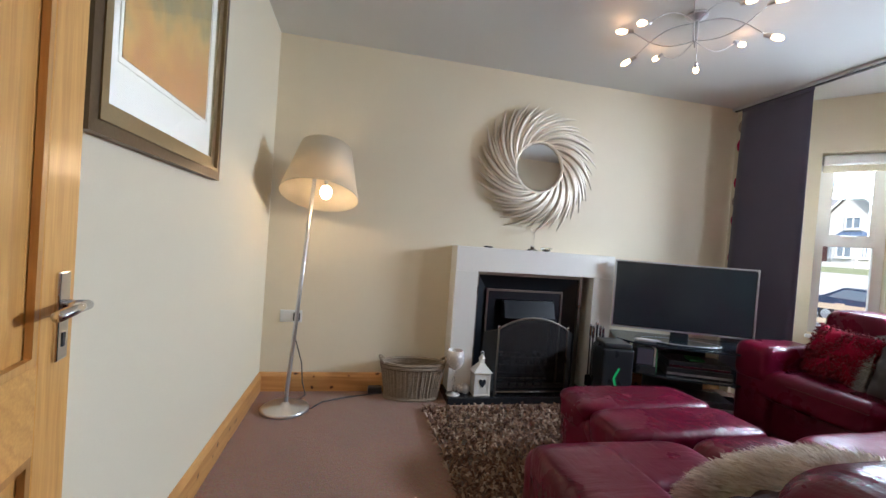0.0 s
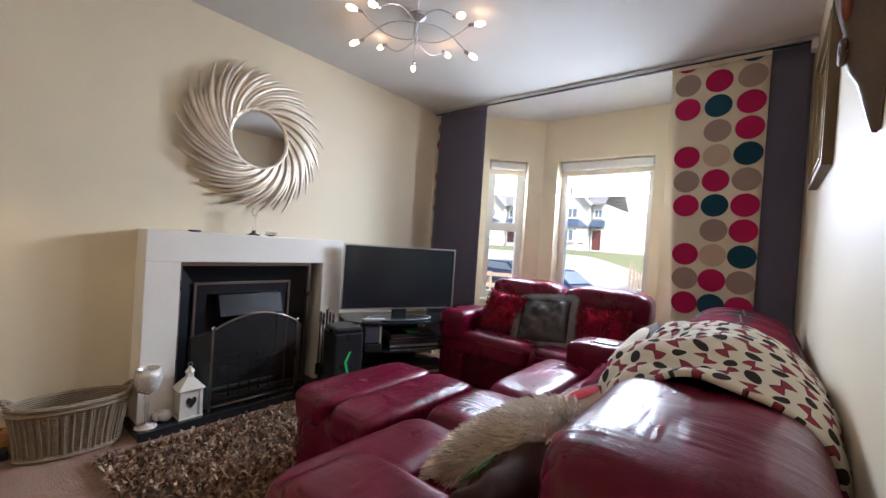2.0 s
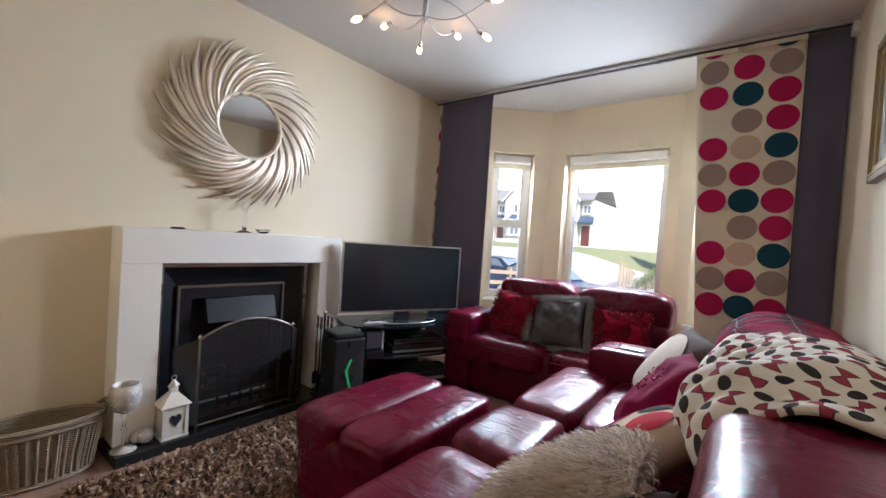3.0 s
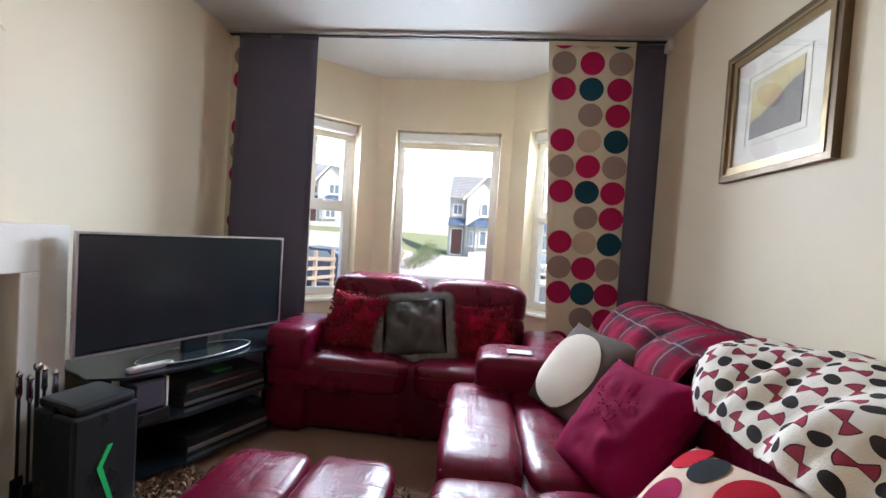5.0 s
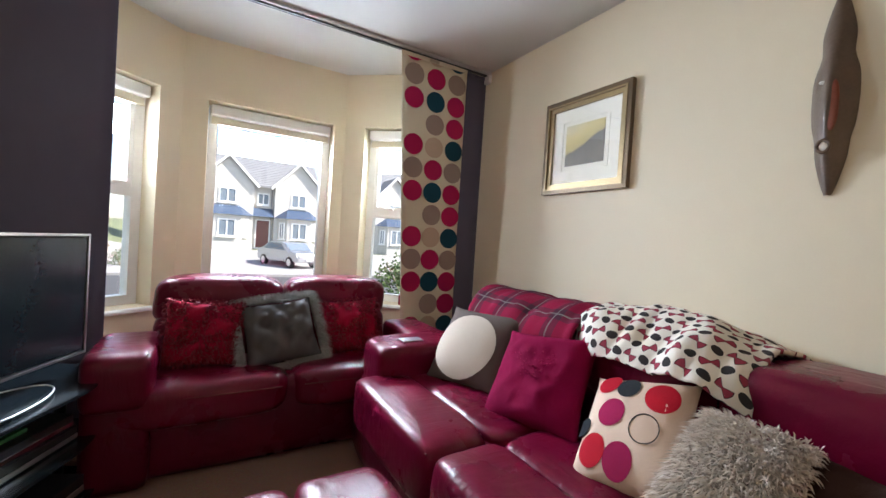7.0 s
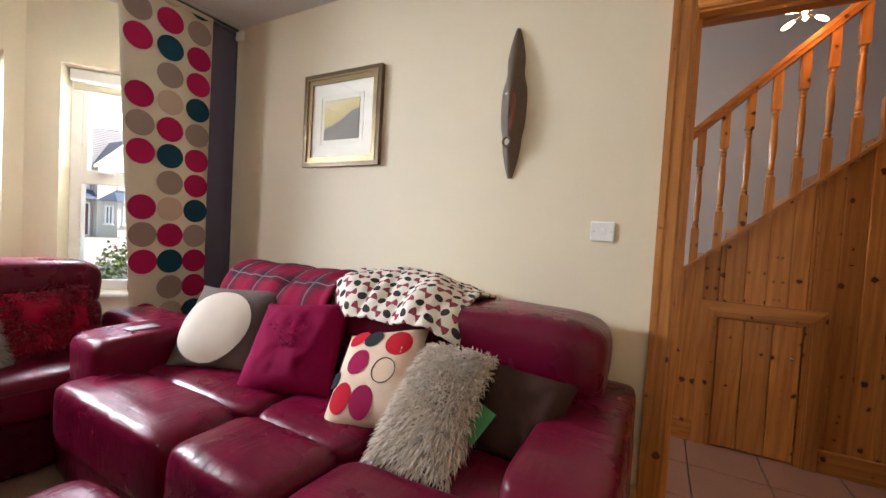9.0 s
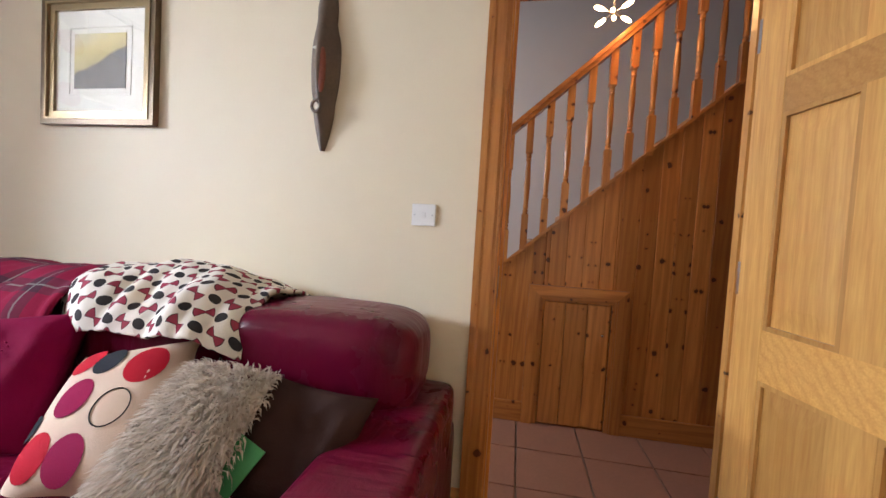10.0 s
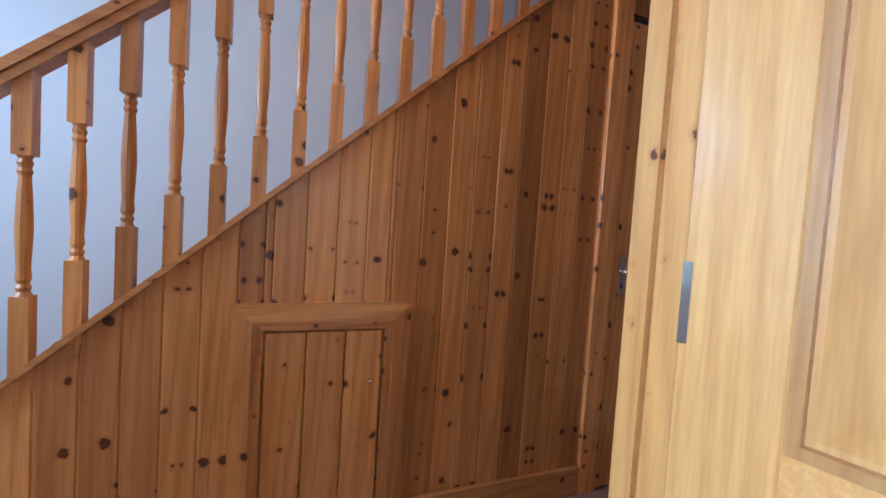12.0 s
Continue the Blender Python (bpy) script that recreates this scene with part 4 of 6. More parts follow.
def printed(name, base, kind):
    """Fleece printed with rows of bows and dark blobs, or tartan, laid out in the cloth's own length and width in metres."""
    m = Nodes(name)
    uv = m.n("TexCoord").outputs["UV"]
    sep = m.n("SeparateXYZ")
    m.link(uv, sep.inputs[0])
    u, v = sep.outputs[0], sep.outputs[1]
    ob = m.coords()
    if kind == "tartan":
        def lines(x, period, width, at):
            f = m.math("FRACT", m.math("ADD", m.math("DIVIDE", x, period), at))
            return m.math("LESS_THAN", f, width)
        dark = m.math("MAXIMUM", lines(u, 0.19, 0.36, 0.0), lines(v, 0.19, 0.36, 0.0))
        both = m.math("MULTIPLY", lines(u, 0.19, 0.36, 0.0), lines(v, 0.19, 0.36, 0.0))
        thin = m.math("MAXIMUM", lines(u, 0.19, 0.035, 0.82), lines(v, 0.19, 0.035, 0.82))
        col = m.mix(m.math("MULTIPLY", dark, 0.55), base, (0.035, 0.018, 0.03))
        col = m.mix(m.math("MULTIPLY", both, 0.6), col, (0.02, 0.02, 0.03))
        col = m.mix(m.math("MULTIPLY", thin, 0.5), col, (0.22, 0.26, 0.22))
    else:
        P = 0.100
        col = base
        wob = m.noise(ob, 11, 2)
        for shift_u, shift_v, spin in ((0.0, 0.0, 0.5), (0.5, 0.5, -0.6)):
            for blob in (0, 1):
                cu = m.math("SUBTRACT", m.math("FRACT", m.math("ADD", m.math("DIVIDE", u, P), shift_u + 0.5 * blob + 0.03)), 0.5)
                cv = m.math("SUBTRACT", m.math("FRACT", m.math("ADD", m.math("DIVIDE", v, P), shift_v + 0.02)), 0.5)
                cs, sn = math.cos(spin), math.sin(spin)
                a = m.math("ADD", m.math("MULTIPLY", cu, cs), m.math("MULTIPLY", cv, sn))
                b = m.math("SUBTRACT", m.math("MULTIPLY", cv, cs), m.math("MULTIPLY", cu, sn))
                aa, bb = m.math("ABSOLUTE", a), m.math("ABSOLUTE", b)
                if blob:
                    d = m.math("ADD", m.math("MULTIPLY", a, a), m.math("MULTIPLY", m.math("MULTIPLY", b, b), 1.7))
                    d = m.math("ADD", d, m.math("MULTIPLY", m.math("SUBTRACT", wob, 0.5), 0.06))
                    mask = m.math("LESS_THAN", d, 0.034)
                    col = m.mix(mask, col, (0.018, 0.018, 0.022))
                else:
                    edge = m.math("SUBTRACT", m.math("ADD", m.math("MULTIPLY", aa, 0.62), 0.035), bb)
                    tip = m.math("SUBTRACT", 0.255, m.math("ADD", aa, m.math("MULTIPLY", m.math("MULTIPLY", bb, bb), 1.6)))
                    inner = m.math("MINIMUM", edge, tip)
                    col = m.mix(m.math("GREATER_THAN", inner, 0.0), col, (0.045, 0.012, 0.018))
                    col = m.mix(m.math("GREATER_THAN", inner, 0.022), col, (0.33, 0.03, 0.065))
    shade = m.noise(ob, 7, 4)
    col = m.mix(m.math("MULTIPLY", shade, 0.03 if kind == "tartan" else 0.18), col, (0.35, 0.3, 0.27))
    m.bump(m.math("ADD", m.noise(ob, 240, 3), m.math("MULTIPLY", shade, 2.0)), 0.35, 0.005)
    return m.done(col, 0.95, 0, 0, 0.0, 0.06)


M_BOWS = printed("cream_fleece_with_bows", (0.82, 0.77, 0.68), "bows")
M_TARTAN = printed("crimson_tartan_wool", (0.20, 0.004, 0.03), "tartan")


def drape(bm, rows, width_at, nu, seed, ripple=0.012, sag=0.0):
    """A cloth over a rail: rows of (y, z) from back to front; width_at(f) gives the two x ends along the way."""
    uvl = bm.loops.layers.uv.new("UVMap")
    grid, length = [], [0.0]
    for a, b in zip(rows, rows[1:]):
        length.append(length[-1] + math.hypot(b[0] - a[0], b[1] - a[1]))
    for i, (y, z) in enumerate(rows):
        f = length[i] / length[-1]
        xa, xb = width_at(f)
        line = []
        for k in range(nu + 1):
            g = k / nu
            x = xa + (xb - xa) * g
            n1 = noise.noise(Vector((x * 7 + seed, f * 3.0, seed)))
            n2 = noise.noise(Vector((x * 19 + seed, f * 7.0, seed + 4)))
            off = ripple * (n1 * 1.6 + n2 * 0.7)
            edge = sag * (abs(2 * g - 1) ** 3)
            line.append((bm.verts.new((x, max(0.012, y + off * 0.9 - edge * 0.9 * min(1.0, max(0.0, (y - 0.2) * 5))), z + off - edge)), (x, length[i])))
        grid.append(line)
    for A_, B_ in zip(grid, grid[1:]):
        for k in range(nu):
            q = (A_[k], A_[k + 1], B_[k + 1], B_[k])
            fc = bm.faces.new([p[0] for p in q])
            for lp, p in zip(fc.loops, q):
                lp[uvl].uv = p[1]
    return bm


def thick(ob, t):
    md = ob.modifiers.new("thickness", "SOLIDIFY")
    md.thickness, md.offset = t, 1.0
    ob.data.polygons.foreach_set("use_smooth", [True] * len(ob.data.polygons))
    return ob


def refine(rows, n):
    """A smooth line through a few (y, z) corners."""
    out = []
    p = [rows[0]] + list(rows) + [rows[-1]]
    for i in range(1, len(p) - 2):
        for k in range(n):
            t = k / n
            out.append(tuple(0.5 * (2 * p[i][c] + (p[i + 1][c] - p[i - 1][c]) * t + (2 * p[i - 1][c] - 5 * p[i][c] + 4 * p[i + 1][c] - p[i + 2][c]) * t * t + (3 * p[i][c] - p[i - 1][c] - 3 * p[i + 1][c] + p[i + 2][c]) * t ** 3) for c in (0, 1)))
    return out + [rows[-1]]


def pillow(bm, w, h, t, n=14, seed=0.0, crease=0.02):
    """A stuffed square cushion standing in the xz plane, base at z = 0, fat in the middle."""
    for s in (1, -1):
        g = []
        for j in range(n + 1):
            row = []
            for i in range(n + 1):
                u, v = 2 * i / n - 1, 2 * j / n - 1
                pinch = 1 - 0.10 * (1 - abs(u) ** 2) * abs(v) ** 4, 1 - 0.10 * (1 - abs(v) ** 2) * abs(u) ** 4
                fat = ((1 - abs(u) ** 2.6) * (1 - abs(v) ** 2.6)) ** 0.55 if abs(u) < 1 and abs(v) < 1 else 0.0
                x, z = u * w / 2 * pinch[1], v * h / 2 * pinch[0]
                y = s * (t / 2) * fat
                if fat > 0:
                    y += s * crease * fat * (noise.noise(Vector((x * 11 + seed, z * 11, s + seed))) + 0.5 * noise.noise(Vector((x * 27 + seed, z * 20, s - seed))))
                row.append(bm.verts.new((x, y, z + h / 2)))
            g.append(row)
        for a, b in zip(g, g[1:]):
            for i in range(n):
                q = (a[i], a[i + 1], b[i + 1], b[i])
                bm.faces.new(q if s < 0 else q[::-1])
    bmesh.ops.remove_doubles(bm, verts=bm.verts, dist=1e-4)
    return bm


def lean(loc, yaw, back, roll=0.0):
    """Stands at loc, front facing -y turned by yaw, top tipped back, rolled in its own plane."""
    return Matrix.Translation(loc) @ pose(0, 0, 0, 0, 0, yaw) @ pose(0, 0, 0, -back) @ Matrix.Translation((0, 0, 0.2)) @ pose(0, 0, 0, 0, roll) @ Matrix.Translation((0, 0, -0.2))


def dome_disc(r, cx, cz, t, fat, w, h, n=28, rings=5, rz=None):
    """A printed or sewn disc that follows the front of a pillow of width w and height h."""
    bm = bmesh.new()
    rz = rz or r
    prev = None

    def y_at(x, z):
        u, v = 2 * x / w, 2 * (z - h / 2) / h
        if abs(u) >= 1 or abs(v) >= 1:
            return -0.003
        return -(fat / 2) * ((1 - abs(u) ** 2.6) * (1 - abs(v) ** 2.6)) ** 0.55 - t
    c = bm.verts.new((cx, y_at(cx, cz), cz))
    for q in range(1, rings + 1):
        f = q / rings
        ring = []
        for k in range(n):
            a = 2 * math.pi * k / n
            x, z = cx + r * f * math.cos(a), cz + rz * f * math.sin(a)
            ring.append(bm.verts.new((x, y_at(x, z), z)))
        for k in range(n):
            j = (k + 1) % n
            bm.faces.new((c, ring[k], ring[j]) if prev is None else (prev[k], ring[k], ring[j], prev[j]))
        prev = ring
    bmesh.ops.recalc_face_normals(bm, faces=bm.faces)
    return bm


def cushion(label, w, h, t, m, material, seed=0.0, crease=0.02):
    c = thing("cushion", label, "cushion", group="loose cushions")
    c.matrix_world = m
    part("cover", pillow(bmesh.new(), w, h, t, 24, seed, crease), material, c, smooth=True)
    return c


def strands(w, h, t, count, length, width, seed, ring_only=False, droop=0.5):
    """Shaggy yarn over the front and edges of a pillow."""
    rng = random.Random(seed)
    vs, fs = [], []
    for _ in range(count):
        u, v = rng.uniform(-1, 1), rng.uniform(-1, 1)
        if ring_only:
            if rng.random() < 0.5:
                u = rng.choice((-1, 1)) * rng.uniform(0.96, 1.0)
            else:
                v = rng.choice((-1, 1)) * rng.uniform(0.96, 1.0)
        s = -1 if rng.random() < 0.72 else 1
        fat = ((1 - abs(u) ** 2.6) * (1 - abs(v) ** 2.6)) ** 0.55 if abs(u) < 1 and abs(v) < 1 else 0
        p = Vector((u * w / 2, s * t / 2 * fat, v * h / 2 + h / 2))
        d = Vector((u * 0.8 + rng.uniform(-0.7, 0.7), s * (0.35 + fat * 0.5) * (0.4 if ring_only else 1.0), v * 0.6 - droop + rng.uniform(-0.7, 0.6))).normalized()
        L = length * rng.uniform(0.5, 1.2)
        side = d.cross(Vector((rng.uniform(-1, 1), rng.uniform(-1, 1), rng.uniform(-1, 1)))).normalized() * width
        mid = p + d * L * 0.55
        tip = p + d * L + Vector((0, 0, -L * 0.35))
        k = len(vs)
        vs += [p - side, p + side, mid + side, mid - side, tip]
        fs += [(k, k + 1, k + 2, k + 3), (k + 3, k + 2, k + 4)]
    return vs, fs


def yarn(parent, data, material, label="", name="yarn"):
    me = bpy.data.meshes.new(name)
    me.from_pydata(data[0], [], data[1])
    me.materials.append(material)
    ob = new(name, me)
    ob.parent = parent
    return tagged(ob, label, kind="stuff")


# ---------- three-seat sofa along the wall ----------
def seam(pts, r=0.0035):
    return tube(bmesh.new(), pts, r, 6)


s3 = thing("sofa", "burgundy leather three-seat sofa against the cream wall", "sofa", (0, 0, 0))
part("base", soft(bmesh.new(), (2.03, 0.60, 0.205), (1.065, 0.535, 0.198), 14, 10), M_LEATHERSHADE, s3, smooth=True)
part("foot_rail", B(1.0, 0.12, 0.0, 3.02, 1.05, 0.06, 0.01), M_BLACKPLASTIC, s3)
for x0, x1 in ((2.115, 2.90), (1.655, 2.11), (1.00, 1.65)):
    c, hx = (x0 + x1) / 2, (x1 - x0) / 2
    p = part("front_seat_pad", soft(bmesh.new(), (c, 1.045, 0.345), (hx, 0.147, 0.122), 6.0, 20, 0.03, 8, x0), M_LEATHER, s3, smooth=True)
    part("seam", seam([(x0 + 0.03, 1.165, 0.43), (c, 1.172, 0.432), (x1 - 0.03, 1.165, 0.43)]), M_STITCH, p)
    part("rear_seat_pad", soft(bmesh.new(), (c, 0.655, 0.345), (hx, 0.250, 0.115), 6.5, 18, 0.03, 8, x1), M_LEATHER, s3, smooth=True)
for x0, x1, yf, flip in ((2.80, 3.10, 1.07, 1), (0.92, 1.17, 0.98, -1)):
    c, hx = (x0 + x1) / 2, (x1 - x0) / 2
    top = 0.605 if flip > 0 else 0.585
    a = part("arm", soft(bmesh.new(), (c, yf / 2 + 0.04, 0.455 if flip > 0 else 0.44), (hx, yf / 2 - 0.04, 0.15 if flip > 0 else 0.145), 9, 16, 0.012, 6, c), M_LEATHER, s3, smooth=True)
    part("arm_side", soft(bmesh.new(), (c + flip * 0.03, yf / 2 + 0.03, 0.24), (hx - 0.03, yf / 2 - 0.02, 0.20), 12, 8), M_LEATHERSHADE, a, smooth=True)
    part("seam", seam([(x0 + 0.035, 0.2, top - 0.009), (x0 + 0.035, yf - 0.06, top - 0.011)]), M_STITCH, a)
    part("seam", seam([(x1 - 0.035, 0.2, top - 0.009), (x1 - 0.035, yf - 0.06, top - 0.011)]), M_STITCH, a)
for x0, x1 in ((2.20, 3.02), (1.66, 2.20), (1.02, 1.66)):
    c, hx = (x0 + x1) / 2, (x1 - x0) / 2
    part("lower_back", soft(bmesh.new(), (c, 0.24, 0.50), (hx, 0.17, 0.20), 5, 12, 0.02, 7, x0), M_LEATHER, s3, smooth=True)
    part("head_cushion", soft(bmesh.new(), (c, 0.235, 0.685), (hx + 0.004, 0.205, 0.155), 4.2, 22, 0.02, 7, x0 * 2), M_LEATHER, s3, smooth=True)

# loose cushions on the sofa; fronts face into the room
c = cushion("taupe cushion with a large ivory felt disc leaning on the arm", 0.44, 0.44, 0.16, lean((2.59, 0.745, 0.435), 205, 38, 0), M_TAUPECLOTH, 1, 0.003)
part("ivory_disc", dome_disc(0.166, -0.03, 0.20, 0.006, 0.16, 0.44, 0.44, rz=0.172), M_IVORY, c, "ivory felt disc sewn on", True)
c = cushion("plain magenta velvet cushion with a faint beaded sprig", 0.43, 0.44, 0.16, lean((2.17, 0.745, 0.425), 194, 40, -7), M_MAGENTA, 2)
rng = random.Random(5)
sp = bmesh.new()
for k in range(46):
    f = rng.random()
    a = rng.uniform(-0.6, 0.6)
    r = 0.06 + 0.12 * f
    x, z = r * math.sin(a) - 0.01, 0.14 + r * math.cos(a)
    u, v = 2 * x / 0.43, 2 * (z - 0.22) / 0.44
    y = -(0.16 / 2) * ((1 - abs(u) ** 2.6) * (1 - abs(v) ** 2.6)) ** 0.55 - 0.003
    soft(sp, (x, y - 0.003, z), (0.0035, 0.003, 0.0035), 2, 2)
tagged(part("bead_sprig", sp, M_PLUMPRINT, c), kind="stuff")
c = cushion("pale pink cotton cushion with red, plum and black discs", 0.43, 0.43, 0.15, lean((1.755, 0.79, 0.435), 180, 51, -19) @ Matrix.Diagonal((0.80, 1.0, 1.0, 1.0)), M_PINKCREAM, 3, 0.003)
for r, cx, cz, mt in ((0.050, -0.12, 0.365, M_REDPRINT), (0.047, -0.03, 0.345, M_INK), (0.062, 0.105, 0.315, M_REDPRINT), (0.054, -0.07, 0.235, M_PLUMPRINT), (0.054, -0.115, 0.10, M_REDPRINT), (0.055, -0.01, 0.08, M_PLUMPRINT), (0.034, -0.178, 0.18, M_INK)):
    part("printed_disc", dome_disc(r, cx, cz, 0.0015, 0.15, 0.43, 0.43, 24, 3), mt, c, smooth=True)
rg = bmesh.new()
pts = []
for k in range(29):
    a = 2 * math.pi * k / 28
    x, z = 0.065 + 0.052 * math.cos(a), 0.19 + 0.05 * math.sin(a)
    u, v = 2 * x / 0.43, 2 * (z - 0.215) / 0.43
    pts.append((x, -0.075 * ((1 - abs(u) ** 2.6) * (1 - abs(v) ** 2.6)) ** 0.55 - 0.002, z))
tube(rg, pts, 0.0018, 5)
part("printed_ring", rg, M_INK, c)
c = cushion("shaggy grey-beige yarn cushion", 0.24, 0.42, 0.13, lean((1.455, 0.875, 0.44), 183, 54, 1), M_FUR, 4)
yarn(c, strands(0.25, 0.43, 0.14, 7500, 0.034, 0.0024, 21), M_FUR, "long shaggy yarn pile")
cushion("dark brown cushion in the corner of the sofa", 0.37, 0.31, 0.13, lean((1.275, 0.69, 0.44), 176, 42, 4), M_BROWNCLOTH, 5)
solo("greeting_card", B(-0.04, -0.002, 0, 0.04, 0.002, 0.11), M_GREENCARD, "green card tucked between two cushions", "card").matrix_world = lean((1.275, 0.74, 0.50), 184, 44, 24)
solo("coaster", B(2.88, 0.80, 0.6065, 2.95, 0.92, 0.612, 0.002), M_SILVER, "flat silver coaster on the sofa arm", "coaster")

# throws over the back
over = refine([(0.015, 0.55), (0.02, 0.78), (0.10, 0.885), (0.235, 0.912), (0.38, 0.88), (0.465, 0.81), (0.49, 0.745)], 6)


def blanket_ends(f):
    """The blanket lies askew: its far end runs out to a corner in front."""
    return 1.44 + 0.06 * math.sin(3 * f) + 0.08 * f * f, 2.22 - 0.05 * math.sin(5 * f) - 0.16 * max(0.0, f - 0.82) / 0.18


bm = drape(bmesh.new(), over, blanket_ends, 60, 3.3, 0.022, 0.055)
thick(solo("fleece_blanket", bm, M_BOWS, "cream fleece blanket printed with red bows and dark blobs", "blanket"), 0.014)
over2 = refine([(0.02, 0.60), (0.02, 0.77), (0.10, 0.855), (0.235, 0.878), (0.38, 0.845), (0.475, 0.75), (0.485, 0.60), (0.488, 0.50)], 5)
bm = drape(bmesh.new(), over2, lambda f: (2.20 - 0.05 * f, 3.02 - 0.10 * f), 40, 8.1, 0.016)
tt = thing("tartan_throw", "crimson tartan wool throw over the sofa back", "throw")
thick(part("cloth", bm, M_TARTAN, tt), 0.008)
rng = random.Random(9)
vs, fs = [], []
for k in range(170):
    x = 2.255 + 0.66 * k / 169
    p = Vector((x, 0.492 + rng.uniform(-0.006, 0.012), 0.51))
    d = Vector((rng.uniform(-0.01, 0.01), rng.uniform(-0.002, 0.02), -rng.uniform(0.035, 0.055)))
    q = len(vs)
    vs += [p - Vector((0.0012, 0, 0)), p + Vector((0.0012, 0, 0)), p + d]
    fs.append((q, q + 1, q + 2))
yarn(tt, (vs, fs), M_TAUPECLOTH, "short twisted fringe", "fringe")
fold = refine([(0.035, 0.30), (0.03, 0.60), (0.045, 0.66), (0.08, 0.69), (0.10, 0.60)], 4)
bm = drape(bmesh.new(), fold, lambda f: (1.10, 1.42), 16, 5.5, 0.012)
thick(solo("red_fleece", bm, M_REDCLOTH, "folded red fleece tucked behind the sofa back", "fleece"), 0.02)

# ---------- two-seat sofa in the bay ----------
s2 = thing("sofa", "burgundy leather two-seat sofa in front of the bay window", "sofa", (0, 0, 0))
part("base", soft(bmesh.new(), (3.47, 1.40, 0.212), (0.36, 0.84, 0.207), 12, 10), M_LEATHERSHADE, s2, smooth=True)
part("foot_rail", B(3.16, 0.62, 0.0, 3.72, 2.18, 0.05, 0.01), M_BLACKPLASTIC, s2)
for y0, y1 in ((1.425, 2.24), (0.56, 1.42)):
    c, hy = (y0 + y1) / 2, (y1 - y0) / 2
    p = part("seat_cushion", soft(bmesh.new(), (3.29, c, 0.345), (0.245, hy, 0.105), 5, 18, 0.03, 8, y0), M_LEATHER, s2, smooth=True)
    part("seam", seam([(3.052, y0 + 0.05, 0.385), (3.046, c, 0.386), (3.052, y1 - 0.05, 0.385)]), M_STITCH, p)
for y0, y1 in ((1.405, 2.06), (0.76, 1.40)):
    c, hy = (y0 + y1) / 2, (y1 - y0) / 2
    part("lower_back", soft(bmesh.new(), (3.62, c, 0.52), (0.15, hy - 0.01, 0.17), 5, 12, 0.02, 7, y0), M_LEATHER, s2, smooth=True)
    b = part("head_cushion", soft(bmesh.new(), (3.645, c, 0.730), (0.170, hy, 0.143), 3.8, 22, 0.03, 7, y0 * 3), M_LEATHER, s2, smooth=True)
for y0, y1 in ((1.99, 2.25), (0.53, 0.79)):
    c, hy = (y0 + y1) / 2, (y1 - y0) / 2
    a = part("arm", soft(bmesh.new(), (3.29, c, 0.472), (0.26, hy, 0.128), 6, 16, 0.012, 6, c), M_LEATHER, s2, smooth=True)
    part("arm_side", soft(bmesh.new(), (3.30, c, 0.222), (0.245, hy - 0.01, 0.218), 12, 8), M_LEATHERSHADE, a, smooth=True)
    part("seam", seam([(3.06, y0 + 0.03, 0.588), (3.5, y0 + 0.03, 0.593)]), M_STITCH, a)


def ruffle(parent, w, h, t, seed):
    yarn(parent, strands(w, h, t, 2600, 0.020, 0.0035, seed, False, 0.2), M_REDFUR, "ruffled velvet strips", "ruffle")


c = cushion("red ruffled velvet cushion on the bay sofa", 0.36, 0.34, 0.14, lean((3.30, 1.82, 0.44), -90, 22, 5), M_REDCLOTH, 6, 0.04)
ruffle(c, 0.36, 0.34, 0.14, 3)
c = cushion("red ruffled velvet cushion on the bay sofa", 0.40, 0.33, 0.14, lean((3.33, 1.05, 0.44), -90, 24, -3), M_REDCLOTH, 7, 0.04)
ruffle(c, 0.40, 0.33, 0.14, 4)
c = cushion("charcoal cushion with a grey fur fringe", 0.39, 0.36, 0.15, lean((3.25, 1.455, 0.435), -90, 32, -8), M_GREYCLOTH, 8, 0.06)
yarn(c, strands(0.40, 0.37, 0.15, 7000, 0.06, 0.0012, 31, True, 0.0), M_GREYFUR, "grey fur fringe", "fringe")

# ---------- footstool ----------
ot = thing("footstool", "burgundy leather footstool with two padded halves", "footstool", (1.865, 1.585, 0))
part("body", soft(bmesh.new(), (0, 0, 0.180), (0.364, 0.272, 0.170), 9, 12, 0.008, 6), M_LEATHER, ot, smooth=True)
for y in (-0.141, 0.141):
    p = part("pad", soft(bmesh.new(), (0, y, 0.332), (0.370, 0.143, 0.08), 6, 18, 0.03, 9, y * 9), M_LEATHER, ot, smooth=True)
    part("seam", seam([(-0.357, y - 0.10, 0.372), (-0.360, y, 0.375), (-0.357, y + 0.10, 0.372)], 0.003), M_STITCH, p)
for x in (-0.25, 0.25):
    for y in (-0.2, 0.2):
        part("foot", lathe(bmesh.new(), [(0.02, 0.0), (0.024, 0.03)], 12, x, y), M_BLACKPLASTIC, ot)

